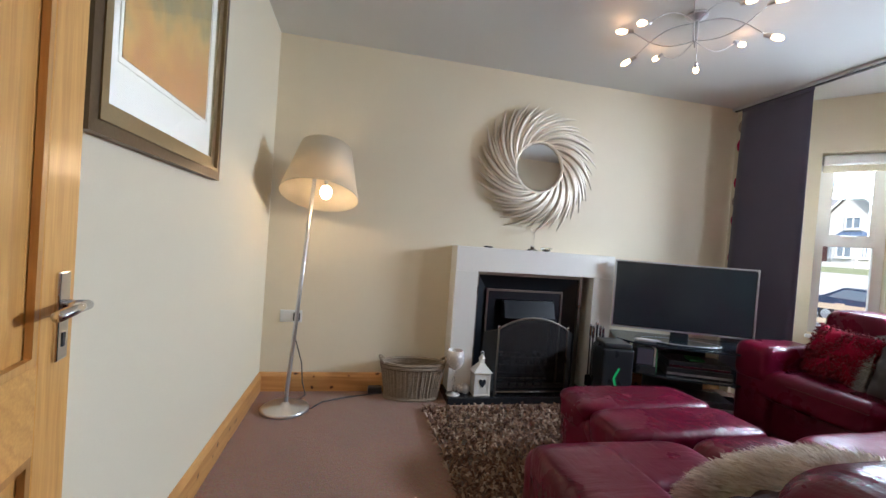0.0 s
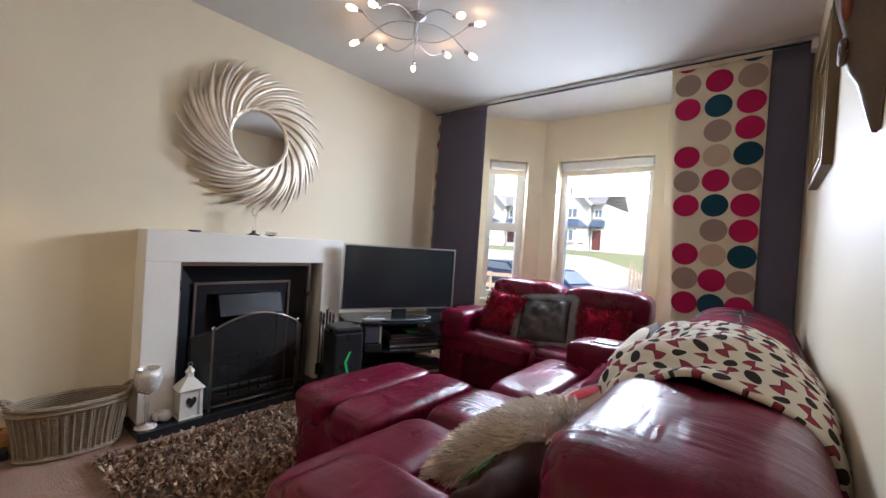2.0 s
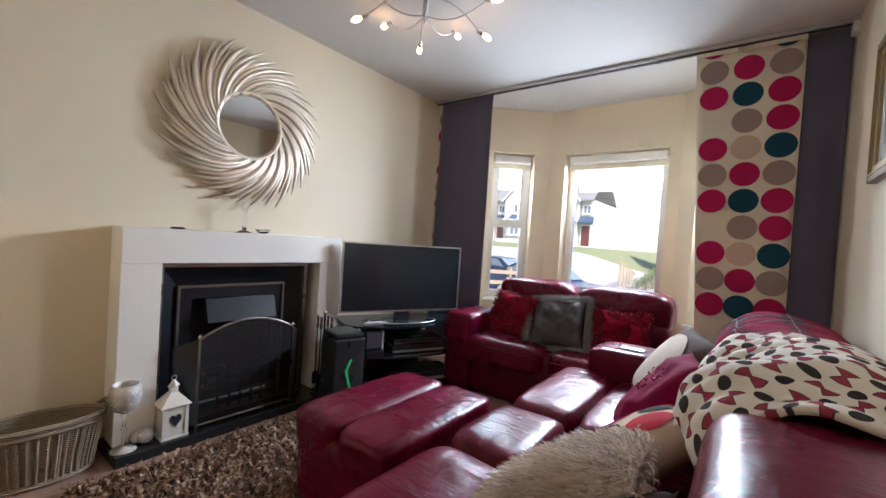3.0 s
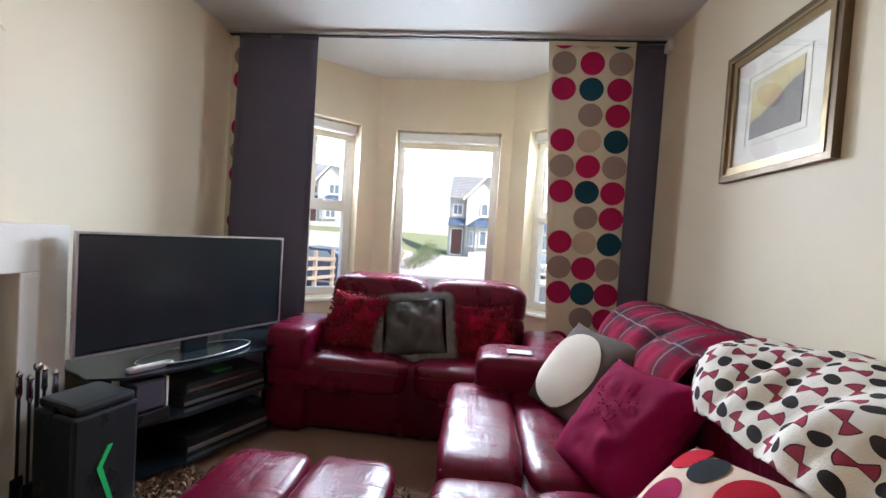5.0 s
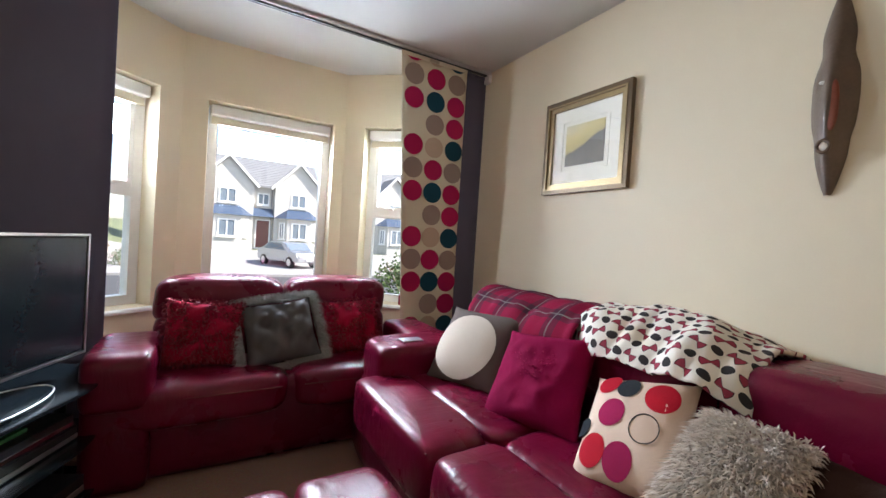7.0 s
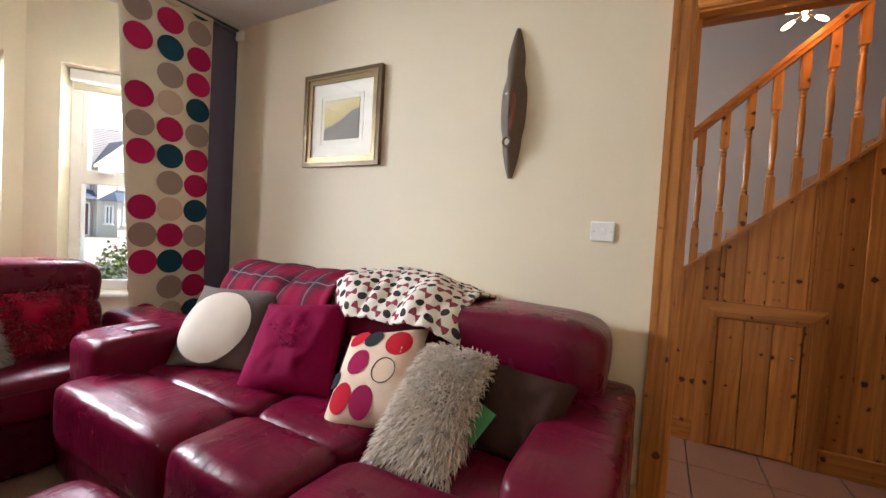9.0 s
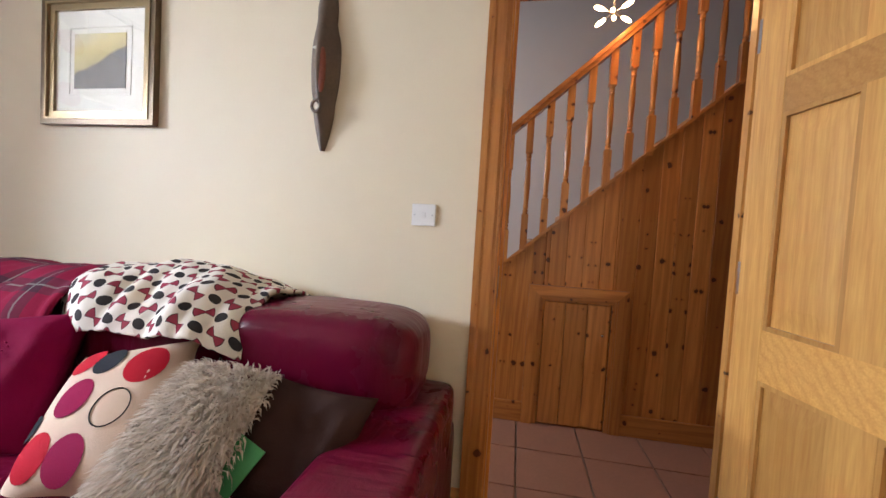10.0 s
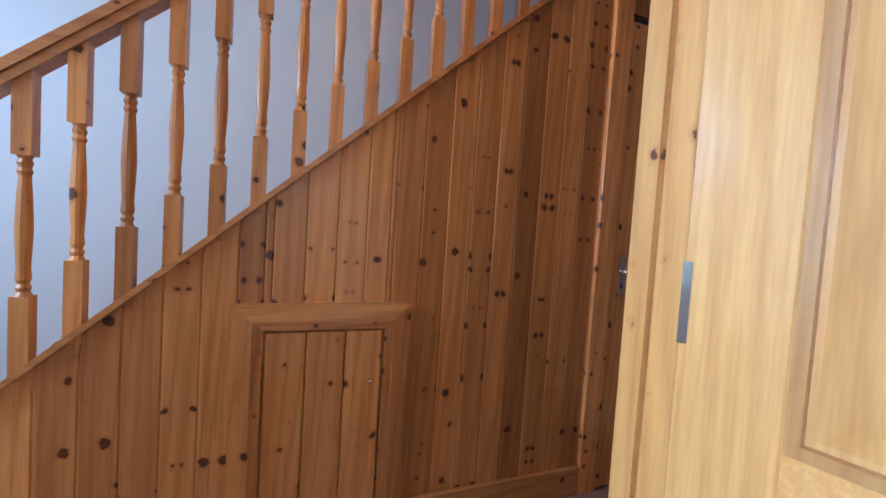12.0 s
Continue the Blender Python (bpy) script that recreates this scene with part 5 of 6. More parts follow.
# ---------- television, stand and devices ----------
TVR = -23.7
tv = thing("television", "large black flat television with a silver bezel, switched off", "television", (2.784, 2.45, 0.50), TVR)
part("screen", B(-0.47, -0.002, 0.095, 0.47, 0.004, 0.565), M_SCREEN, tv, "dark glossy screen")
part("bezel", ring_frame(bmesh.new(), -0.482, 0.077, 0.482, 0.582, 0.010, -0.006, 0.012), M_SILVER, tv, "thin silver bezel")
part("back_shell", B(-0.475, 0.006, 0.084, 0.475, 0.05, 0.576, 0.015), M_BLACKPLASTIC, tv)
part("neck", B(-0.06, 0.0, 0.01, 0.06, 0.035, 0.10, 0.008), M_SCREEN, tv)
def oval_ring(rx, ry, z, cy, n=36):
    return [(rx * math.cos(2 * math.pi * k / n), cy + ry * math.sin(2 * math.pi * k / n), z) for k in range(n)]


ft = prism(bmesh.new(), [p[:2] for p in oval_ring(0.27, 0.115, 0.0, -0.02)], 0.0, 0.012, "z")
foot = part("foot", ft, M_SCREEN, tv, "dark glossy oval foot")
rim = oval_ring(0.268, 0.113, 0.012, -0.02)
part("foot_rim", tube(bmesh.new(), rim + rim[:1], 0.0035, 6), M_SILVER, foot, smooth=True)

ts = thing("television_stand", "black glass three-tier television stand", "television stand", (2.86, 2.47, 0), TVR)
def shelf_shape(w, d, z, t=0.012):
    pts = [(-w, 0.26), (-w, -0.08), (-w * 0.8, -d * 0.8), (-w * 0.4, -d), (w * 0.4, -d), (w * 0.8, -d * 0.8), (w, -0.08), (w, 0.26)]
    return prism(bmesh.new(), pts, z, z + t, "z")
for w, z in ((0.50, 0.486), (0.44, 0.27), (0.46, 0.05)):
    part("shelf", shelf_shape(w, 0.22, z), M_SCREEN, ts, "black glass shelf")
for x in (-0.40, 0.40):
    part("post", tube(bmesh.new(), [(x, 0.02, 0.0), (x, 0.02, 0.486)], 0.02, 14), M_BLACKPLASTIC, ts, smooth=True)
part("back_panel", B(-0.22, 0.2, 0.0, 0.22, 0.225, 0.486, 0.004), M_BLACKPLASTIC, ts)


def device(name, label, cat, w, d, h, x, y, z, front):
    t = thing(name, label, cat, (2.86, 2.47, 0), TVR)
    part("case", B(x - w / 2, y - d / 2, z, x + w / 2, y + d / 2, z + h, 0.004), M_BLACKPLASTIC, t)
    part("front_strip", B(x - w / 2 + 0.004, y - d / 2 - 0.004, z + h * 0.15, x + w / 2 - 0.004, y - d / 2, z + h * 0.45, 0.001), front, t)
    return t


device("disc_player", "black disc player with a silver front strip", "disc player", 0.43, 0.25, 0.055, 0.05, -0.02, 0.282, M_SILVER)
device("recorder", "black recorder box on top of the disc player", "recorder", 0.40, 0.24, 0.05, 0.05, -0.02, 0.338, M_CHROME)
device("cable_box", "black set-top box with a broad silver front", "set-top box", 0.43, 0.26, 0.075, 0.06, -0.04, 0.062, M_SILVER)
sp = thing("speaker", "small dark cube speaker with a pale edge", "speaker", (2.86, 2.47, 0), TVR)
part("case", B(-0.385, -0.19, 0.34, -0.265, -0.06, 0.47, 0.006), M_BLACKPLASTIC, sp)
part("trim", B(-0.265, -0.192, 0.338, -0.255, -0.06, 0.472, 0.002), M_WHITE, sp)
part("grille", B(-0.378, -0.194, 0.35, -0.272, -0.190, 0.46, 0.002), M_DARKPANEL, sp)
solo("games_console", B(-0.38, -0.2, 0.283, -0.25, -0.03, 0.338, 0.006), M_BLACKPLASTIC, "black games console under the speaker", "games console", loc=(2.86, 2.47, 0), rz=TVR)
solo("green_case", B(0.0, -0.10, 0.389, 0.10, 0.02, 0.403, 0.001), M_GREENCARD, "green plastic disc case on the recorder", "disc case", loc=(2.86, 2.47, 0), rz=TVR)
solo("disc_case", B(-0.24, -0.12, 0.283, -0.222, 0.0, 0.45, 0.001), M_GREENCARD, "green plastic disc case standing upright", "disc case", loc=(2.86, 2.47, 0), rz=TVR)
rm = thing("remote_control", "pale grey remote control under the television", "remote control", (2.86, 2.47, 0.498), TVR)
part("body", soft(bmesh.new(), (-0.30, -0.13, 0.011), (0.09, 0.022, 0.011), 6, 8), M_SILVER, rm, smooth=True)
part("keys", B(-0.37, -0.142, 0.02, -0.25, -0.118, 0.0235, 0.001), M_WHITE, rm)

pc = thing("computer_tower", "black computer tower with a green light strip", "computer", (2.24, 2.44, 0), -14)
part("case", B(-0.105, -0.09, 0.0, 0.105, 0.13, 0.47, 0.012), M_BLACKPLASTIC, pc)
part("top_cover", B(-0.095, -0.085, 0.470, 0.095, 0.125, 0.505, 0.012), M_BLACKPLASTIC, pc)
gl = bmesh.new()
prism(gl, [(0.0, 0.34), (0.016, 0.34), (-0.016, 0.27), (0.026, 0.12), (0.012, 0.12), (-0.032, 0.27)], -0.094, -0.0905)
part("light_strip", gl, M_GREEN, pc, "green light strip")
part("side_panel", B(0.105, -0.07, 0.02, 0.109, 0.12, 0.45, 0.002), M_SCREEN, pc)

# ---------- basket and things on the hearth ----------
def wicker(name):
    m = Nodes(name)
    v = m.coords()
    w = m.n("TexWave", Scale=34.0, Distortion=1.5)
    w.bands_direction = "Z"
    m.link(v, w.inputs["Vector"])
    n = m.noise(v, 30, 4)
    col = m.mix(m.math("MULTIPLY", m.math("ADD", w.outputs["Fac"], n), 0.5), (0.16, 0.11, 0.07), (0.44, 0.36, 0.26))
    m.bump(m.math("ADD", w.outputs["Fac"], n), 0.7, 0.006)
    return m.done(col, 0.8)


M_WICKER = wicker("grey_willow")
bk = thing("wicker_basket", "oval grey willow log basket with loop handles", "basket", (0.86, 2.735, 0), -4)
def oval(f, z, rx, ry):
    return (rx * math.cos(f), ry * math.sin(f), z)
rows = [(0.0, 0.185, 0.085), (0.06, 0.19, 0.09), (0.13, 0.20, 0.096), (0.20, 0.212, 0.102), (0.245, 0.222, 0.108)]
bm = bmesh.new()
N = 56
for inner in (0, 1):
    prev = None
    for z, rx, ry in rows:
        k = 0.985 if inner else 1.0
        ring = [bm.verts.new(oval(2 * math.pi * i / N, z + 0.004 * inner, rx * k + (0.004 if i % 2 else -0.004) * (1 - inner) - 0.01 * inner, ry * k + (0.004 if i % 2 else -0.004) * (1 - inner) - 0.01 * inner)) for i in range(N)]
        if prev:
            for i in range(N):
                j = (i + 1) % N
                bm.faces.new((prev[i], prev[j], ring[j], ring[i]) if not inner else (prev[j], prev[i], ring[i], ring[j]))
        else:
            bm.faces.new(ring[::-1] if not inner else ring)
        prev = ring
part("woven_body", bm, M_WICKER, bk)
for z, r in ((0.250, 0.013), (0.228, 0.011), (0.012, 0.012)):
    f = 0.222 if z > 0.1 else 0.186
    g = 0.108 if z > 0.1 else 0.086
    pts = [(f * math.cos(2 * math.pi * i / 40), g * math.sin(2 * math.pi * i / 40), z) for i in range(41)]
    part("rim_plait", tube(bmesh.new(), pts, r, 8), M_WICKER, bk, smooth=True)
for s in (-1, 1):
    pts = [(s * (0.195 + 0.04 * math.sin(math.pi * k / 10)), 0.055 * math.cos(math.pi * k / 10), 0.245 + 0.045 * math.sin(math.pi * k / 10)) for k in range(11)]
    part("handle", tube(bmesh.new(), pts, 0.010, 8), M_WICKER, bk, smooth=True)
for k in range(44):
    a = 2 * math.pi * k / 44
    part("stake", tube(bmesh.new(), [(rx * math.cos(a) * 1.015, ry * math.sin(a) * 1.015, z) for z, rx, ry in rows], 0.0065, 5), M_WICKER, bk)

M_PALEWOOD = surface("white_washed_wood", (0.70, 0.67, 0.60), 0.7, vary=0.15, scale=20, fine=140, bump=0.25)
M_PEARL = surface("mosaic_pearl_glass", (0.66, 0.62, 0.58), 0.25, metal=0.3, vary=0.35, scale=60, fine=200, bump=0.3)
gb = thing("candle_goblet", "tall mosaic glass goblet candle holder on the hearth", "candle holder", (1.145, 2.66, 0.05))
part("foot", lathe(bmesh.new(), [(0.052, 0.0), (0.05, 0.006), (0.012, 0.014), (0.007, 0.02)], 28), M_PEARL, gb, smooth=True)
part("stem", lathe(bmesh.new(), [(0.007, 0.018), (0.006, 0.09), (0.013, 0.10), (0.006, 0.11), (0.007, 0.15), (0.014, 0.163), (0.010, 0.175)], 16), M_GLASS, gb, smooth=True)
part("bowl", lathe(bmesh.new(), [(0.010, 0.175), (0.045, 0.195), (0.062, 0.235), (0.064, 0.275), (0.054, 0.315), (0.050, 0.315), (0.058, 0.275), (0.055, 0.24), (0.0, 0.21)], 32), M_PEARL, gb, "silver mosaic bowl", True)
for x, y, r in ((1.235, 2.672, 0.036), (1.205, 2.695, 0.03)):
    solo("decorative_ball", soft(bmesh.new(), (x, y, 0.05 + r), (r, r, r), 2, 12, 0.01, 60), M_PEARL, "white mosaic decorative ball on the hearth", "ornament", smooth=True)
ln = thing("lantern", "white wooden candle lantern with a heart cut-out", "lantern", (1.345, 2.665, 0.05))
part("base", B(-0.062, -0.052, 0.0, 0.062, 0.052, 0.012, 0.003), M_PALEWOOD, ln)
for x in (-0.05, 0.05):
    for y in (-0.042, 0.042):
        part("post", B(x - 0.008, y - 0.008, 0.012, x + 0.008, y + 0.008, 0.165), M_PALEWOOD, ln)
fp = B(-0.042, -0.046, 0.012, 0.042, -0.040, 0.165)
part("front_board", fp, M_PALEWOOD, ln)
part("side_board", B(-0.054, -0.034, 0.012, -0.048, 0.034, 0.165), M_PALEWOOD, ln)
part("side_board", B(0.048, -0.034, 0.012, 0.054, 0.034, 0.165), M_PALEWOOD, ln)
part("back_board", B(-0.042, 0.040, 0.012, 0.042, 0.046, 0.165), M_PALEWOOD, ln)
# the board is uncut; a dark heart plate stands for the opening's shade
ht = [(0.0, 0.06), (0.024, 0.092), (0.026, 0.108), (0.018, 0.12), (0.006, 0.118), (0.0, 0.108), (-0.006, 0.118), (-0.018, 0.12), (-0.026, 0.108), (-0.024, 0.092)]
part("heart", prism(bmesh.new(), ht, -0.050, -0.046), M_INK, ln, "dark heart plate for the shaded opening")
rf = bmesh.new()
b4 = [rf.verts.new((sx * 0.07, sy * 0.06, 0.165)) for sx, sy in ((-1, -1), (1, -1), (1, 1), (-1, 1))]
t4 = [rf.verts.new((sx * 0.018, sy * 0.018, 0.225)) for sx, sy in ((-1, -1), (1, -1), (1, 1), (-1, 1))]
rf.faces.new(b4[::-1]), rf.faces.new(t4)
for k in range(4):
    rf.faces.new((b4[k], b4[(k + 1) % 4], t4[(k + 1) % 4], t4[k]))
part("roof", rf, M_PALEWOOD, ln)
cu = B(-0.016, -0.016, 0.225, 0.016, 0.016, 0.255)
part("cupola", cu, M_PALEWOOD, ln)
part("cupola_roof", lathe(bmesh.new(), [(0.028, 0.255), (0.006, 0.285), (0.0, 0.29)], 4), M_PALEWOOD, ln)
part("ring", tube(bmesh.new(), [(0.012 * math.cos(a * 0.5236), 0, 0.296 + 0.012 * math.sin(a * 0.5236)) for a in range(13)], 0.002, 6), M_SILVER, ln)

# glass candlestick and small bits on the mantel
gs = thing("glass_candlestick", "clear glass candlestick on the mantel", "candlestick", (1.72, 2.79, FZ))
part("stick", lathe(bmesh.new(), [(0.042, 0.0), (0.04, 0.006), (0.012, 0.014), (0.009, 0.06), (0.016, 0.075), (0.009, 0.09), (0.012, 0.14), (0.024, 0.16), (0.022, 0.175), (0.0, 0.17)], 24), M_GLASS, gs, smooth=True)
gd = thing("glass_dish", "small clear glass dish on the mantel", "dish", (1.83, 2.78, FZ))
part("bowl", lathe(bmesh.new(), [(0.02, 0.0), (0.035, 0.01), (0.045, 0.028), (0.042, 0.028), (0.03, 0.012), (0.0, 0.008)], 24), M_GLASS, gd, smooth=True)
solo("hair_clip", soft(bmesh.new(), (1.36, 2.76, FZ + 0.006), (0.035, 0.01, 0.006), 3, 6), M_INK, "small dark hair clip on the mantel", "hair clip", smooth=True)

# ---------- curtains on a ceiling track ----------
RX = 3.56
tr = thing("curtain_track", "flat white aluminium ceiling track for panel curtains", "curtain track", (RX, 0, CEIL))
part("rail", B(-0.03, -0.0, -0.022, 0.03, WY1 - 0.0, -0.001, 0.003), M_SILVER, tr)
part("channel", B(-0.012, 0.01, -0.030, 0.012, WY1 - 0.01, -0.022), M_BLACKPLASTIC, tr)
part("end_cap", B(-0.04, 0.0, -0.085, 0.04, 0.03, -0.022, 0.006), M_WHITE, tr, "white pull housing")


def panel_curtain(label, x, ya, yb, z0, material, hem=True, bow=0.0, taper=0.0):
    c = thing("panel_curtain", label, "curtain", (x, 0, 0), group="panel curtains")
    n, m = 10, 24
    bm = bmesh.new()
    g = []
    for j in range(m + 1):
        z = z0 + (CEIL - 0.032 - z0) * j / m
        row = []
        for i in range(n + 1):
            f = i / n
            low = 1 - j / m
            y = ya + (yb - ya - taper * low) * f
            row.append(bm.verts.new((bow * low * math.sin(3.0 * f + 0.4) + 0.004 * math.sin(9 * f + 3 * low), y, z)))
        g.append(row)
    for a, b in zip(g, g[1:]):
        for i in range(n):
            bm.faces.new((a[i], a[i + 1], b[i + 1], b[i])[::-1])
    ob = part("cloth", bm, material, c, smooth=True)
    md = ob.modifiers.new("thickness", "SOLIDIFY")
    md.thickness, md.offset = 0.003, 1.0
    part("header", B(-0.006, ya, CEIL - 0.055, 0.006, yb, CEIL - 0.030), material, c)
    return c


def dots(c, ya, taper, z_top, zlow, cols, offx=-0.0085, r=0.071, clip=None):
    order = [("magenta", "beige", "teal"), ("taupe", "magenta", "taupe"), ("magenta", "teal", "magenta"), (None, "taupe", "magenta")]
    pitch = 0.161
    k = 0
    z = z_top
    while z > zlow:
        for q, y in enumerate(cols):
            name = order[k % 4][q]
            low = (CEIL - z) / (CEIL - zlow)
            yy = y - taper * low * (y - ya) / 0.53
            if name is None:
                continue
            bm = bmesh.new()
            hi = CEIL - 0.058
            ring = []
            for t in range(28):
                a = 2 * math.pi * t / 28
                dz, dy = r * 1.03 * math.sin(a), r * 1.06 * math.cos(a)
                ring.append((yy + dy, min(z + dz, hi)))
            vs = [bm.verts.new((offx, u, v)) for u, v in ring]
            bm.faces.new(vs)
            for f in bm.faces:
                if f.normal.x > 0:
                    f.normal_flip()
            part("printed_dot", bm, M_DOT[name], c)
        z -= pitch
        k += 1


c = panel_curtain("cream panel curtain printed with magenta, taupe and teal discs", RX, 0.205, 0.74, 0.50, M_CREAMCLOTH, taper=0.11)
dots(c, 0.205, 0.11, 2.455, 0.45, (0.645, 0.468, 0.292))
panel_curtain("plain plum-grey panel curtain", RX + 0.022, 0.012, 0.26, 0.08, M_DARKPANEL)
panel_curtain("plain plum-grey panel curtain", RX - 0.005, 2.25, 2.80, 0.08, M_DARKPANEL, taper=-0.03)
c = panel_curtain("cream panel curtain with discs, mostly hidden behind the plain one", RX + 0.02, 2.34, 2.865, 0.08, M_CREAMCLOTH)
dots(c, 2.34, 0.0, 2.455, 0.10, (2.77, 2.60, 2.43), offx=-0.0085)

cn = thing("candle_jar", "small red candle jar with a pale lid on the sill", "candle", (3.98, 0.43, SILL))
part("jar", lathe(bmesh.new(), [(0.026, 0.0), (0.028, 0.01), (0.028, 0.075), (0.022, 0.085)], 20), M_REDCLOTH, cn, smooth=True)
part("lid", lathe(bmesh.new(), [(0.024, 0.085), (0.024, 0.105), (0.008, 0.112), (0.008, 0.125), (0.0, 0.127)], 20), M_WHITE, cn, smooth=True)

# ---------- pictures, mask, switches ----------
M_GILT = surface("aged_gilt_frame", (0.34, 0.25, 0.13), 0.38, metal=0.6, vary=0.25, scale=15, fine=150, bump=0.2)
M_GILTDARK = surface("dark_bronze_frame", (0.13, 0.085, 0.045), 0.42, metal=0.5, vary=0.25, scale=15, bump=0.2)
M_MAT = surface("ivory_mount_board", (0.74, 0.70, 0.60), 0.8, vary=0.03)


def art(name, bands, seed, slope=-0.25, rough=0.7):
    """A loose landscape print: broad uneven fields of colour."""
    m = Nodes(name)
    tc = m.n("TexCoord")
    sep = m.n("SeparateXYZ")
    m.link(tc.outputs["Generated"], sep.inputs[0])
    w = m.coords()
    h = m.math("ADD", sep.outputs[2], m.math("MULTIPLY", m.math("SUBTRACT", m.noise(w, 5 + seed, 5), 0.5), rough))
    h = m.math("ADD", h, m.math("MULTIPLY", sep.outputs[0], slope))
    col = m.ramp(h, bands)
    col = m.mix(0.25, col, m.ramp(m.noise(w, 40, 4), [(0.3, (0.1, 0.08, 0.06)), (0.7, (0.8, 0.7, 0.45))]), "SOFT_LIGHT")
    return m.done(col, 0.6)


def framed(name, label, w, h, fw, mat_w, m, print_mat, outer, inner, foot=0.0):
    """A framed print in the xz plane, back against y = 0, front towards -y."""
    p = thing(name, label, "picture")
    p.matrix_world = m
    part("frame", ring_frame(bmesh.new(), -w / 2, -h / 2, w / 2, h / 2, fw * 0.45, -0.030, -0.001), outer, p)
    fr = bmesh.new()
    ring_frame(fr, -w / 2 + fw * 0.45, -h / 2 + fw * 0.45, w / 2 - fw * 0.45, h / 2 - fw * 0.45, fw * 0.55, -0.022, -0.001)
    part("frame_slope", fr, inner, p)
    part("frame_bead", ring_frame(bmesh.new(), -w / 2 + fw * 0.40, -h / 2 + fw * 0.40, w / 2 - fw * 0.40, h / 2 - fw * 0.40, fw * 0.16, -0.034, -0.02), inner, p)
    part("mount", B(-w / 2 + fw, -0.010, -h / 2 + fw, w / 2 - fw, -0.004, h / 2 - fw), M_MAT, p)
    part("mount_bevel", ring_frame(bmesh.new(), -w / 2 + fw + mat_w * 0.72, -h / 2 + fw + foot + mat_w * 0.72, w / 2 - fw - mat_w * 0.72, h / 2 - fw - mat_w * 0.72, 0.004, -0.0125, -0.010), M_MAT, p)
    part("print", B(-w / 2 + fw + mat_w, -0.0125, -h / 2 + fw + foot + mat_w, w / 2 - fw - mat_w, -0.010, h / 2 - fw - mat_w), print_mat, p, "landscape print in ochre and slate")
    g = part("glazing", B(-w / 2 + fw * 0.98, -0.019, -h / 2 + fw * 0.98, w / 2 - fw * 0.98, -0.017, h / 2 - fw * 0.98), M_PANE, p)
    g.visible_shadow = False
    return p


A1 = art("ochre_landscape_print", [(0.0, (0.15, 0.13, 0.11)), (0.24, (0.11, 0.10, 0.09)), (0.29, (0.45, 0.36, 0.16)), (0.55, (0.56, 0.46, 0.20)), (1.0, (0.55, 0.50, 0.36))], 2, -0.5, 0.30)
A2 = art("green_ochre_print", [(0.0, (0.40, 0.18, 0.04)), (0.2, (0.46, 0.26, 0.06)), (0.38, (0.22, 0.18, 0.07)), (0.62, (0.40, 0.27, 0.07)), (1.0, (0.12, 0.12, 0.06))], 2, -0.25, 0.95)
framed("picture", "gilt-framed ochre landscape print with a wide ivory mount", 0.59, 0.555, 0.06, 0.10, pose(2.58, 0.0, 1.75, 0, 0, 180), A1, M_GILTDARK, M_GILT)
framed("picture", "large bronze-framed print with a pale mount", 0.82, 1.0, 0.08, 0.06, pose(WX0, 1.335, 1.80, 0, 0, 90), A2, M_GILTDARK, M_GILT, 0.07)

mk = bmesh.new()
n = 30
ringlist = []
for j in range(n + 1):
    f = j / n
    z = 1.385 + 0.69 * f
    half = 0.058 * (math.sin(math.pi * min(1, f * 0.97 + 0.015)) ** 0.75) * (1 - 0.24 * math.exp(-((f - 0.70) / 0.07) ** 2) - 0.10 * math.exp(-((f - 0.27) / 0.05) ** 2)) + 0.004
    depth = 0.055 * math.sin(math.pi * (f * 0.96 + 0.02)) ** 0.8 + 0.004
    nose = 0.018 * math.exp(-((f - 0.42) / 0.16) ** 2)
    row = []
    for i in range(13):
        g = 2 * i / 12 - 1
        y = depth * (1 - abs(g) ** 2.2) + nose * math.exp(-(g / 0.22) ** 2)
        if 0.50 < f < 0.60:
            y -= 0.014 * math.exp(-((abs(g) - 0.5) / 0.2) ** 2)
        if 0.16 < f < 0.24:
            y += 0.008 * math.exp(-(g / 0.4) ** 2)
        row.append(mk.verts.new((1.525 + half * g, 0.002 + max(0, y), z)))
    ringlist.append(row)
for a, b in zip(ringlist, ringlist[1:]):
    for i in range(12):
        mk.faces.new((a[i], b[i], b[i + 1], a[i + 1]))
M_REDMASK = surface("worn_red_paint", (0.22, 0.06, 0.035), 0.6, vary=0.4, scale=20, bump=0.3)
M_MASK = surface("dark_carved_wood", (0.11, 0.072, 0.05), 0.45, vary=0.5, scale=9, fine=90, bump=0.35, coat=0.2)
mask = thing("carved_mask", "tall narrow dark carved wooden wall mask", "wall ornament")
part("face", mk, M_MASK, mask, smooth=True)
part("mouth_ring", tube(bmesh.new(), [(1.53 + 0.017 * math.cos(a * 0.3927), 0.058, 1.545 + 0.021 * math.sin(a * 0.3927)) for a in range(17)], 0.006, 8), M_MASK, mask, smooth=True)
part("mouth", soft(bmesh.new(), (1.53, 0.052, 1.545), (0.015, 0.008, 0.018), 2.2, 6), M_PALEWOOD, mask, "pale painted mouth", True)
part("nose_paint", soft(bmesh.new(), (1.514, 0.058, 1.68), (0.016, 0.012, 0.085), 2.4, 8), M_REDMASK, mask, "worn red painted nose", True)
part("eye_slit", soft(bmesh.new(), (1.543, 0.050, 1.765), (0.013, 0.008, 0.006), 2.2, 6), M_PALEWOOD, mask, smooth=True)

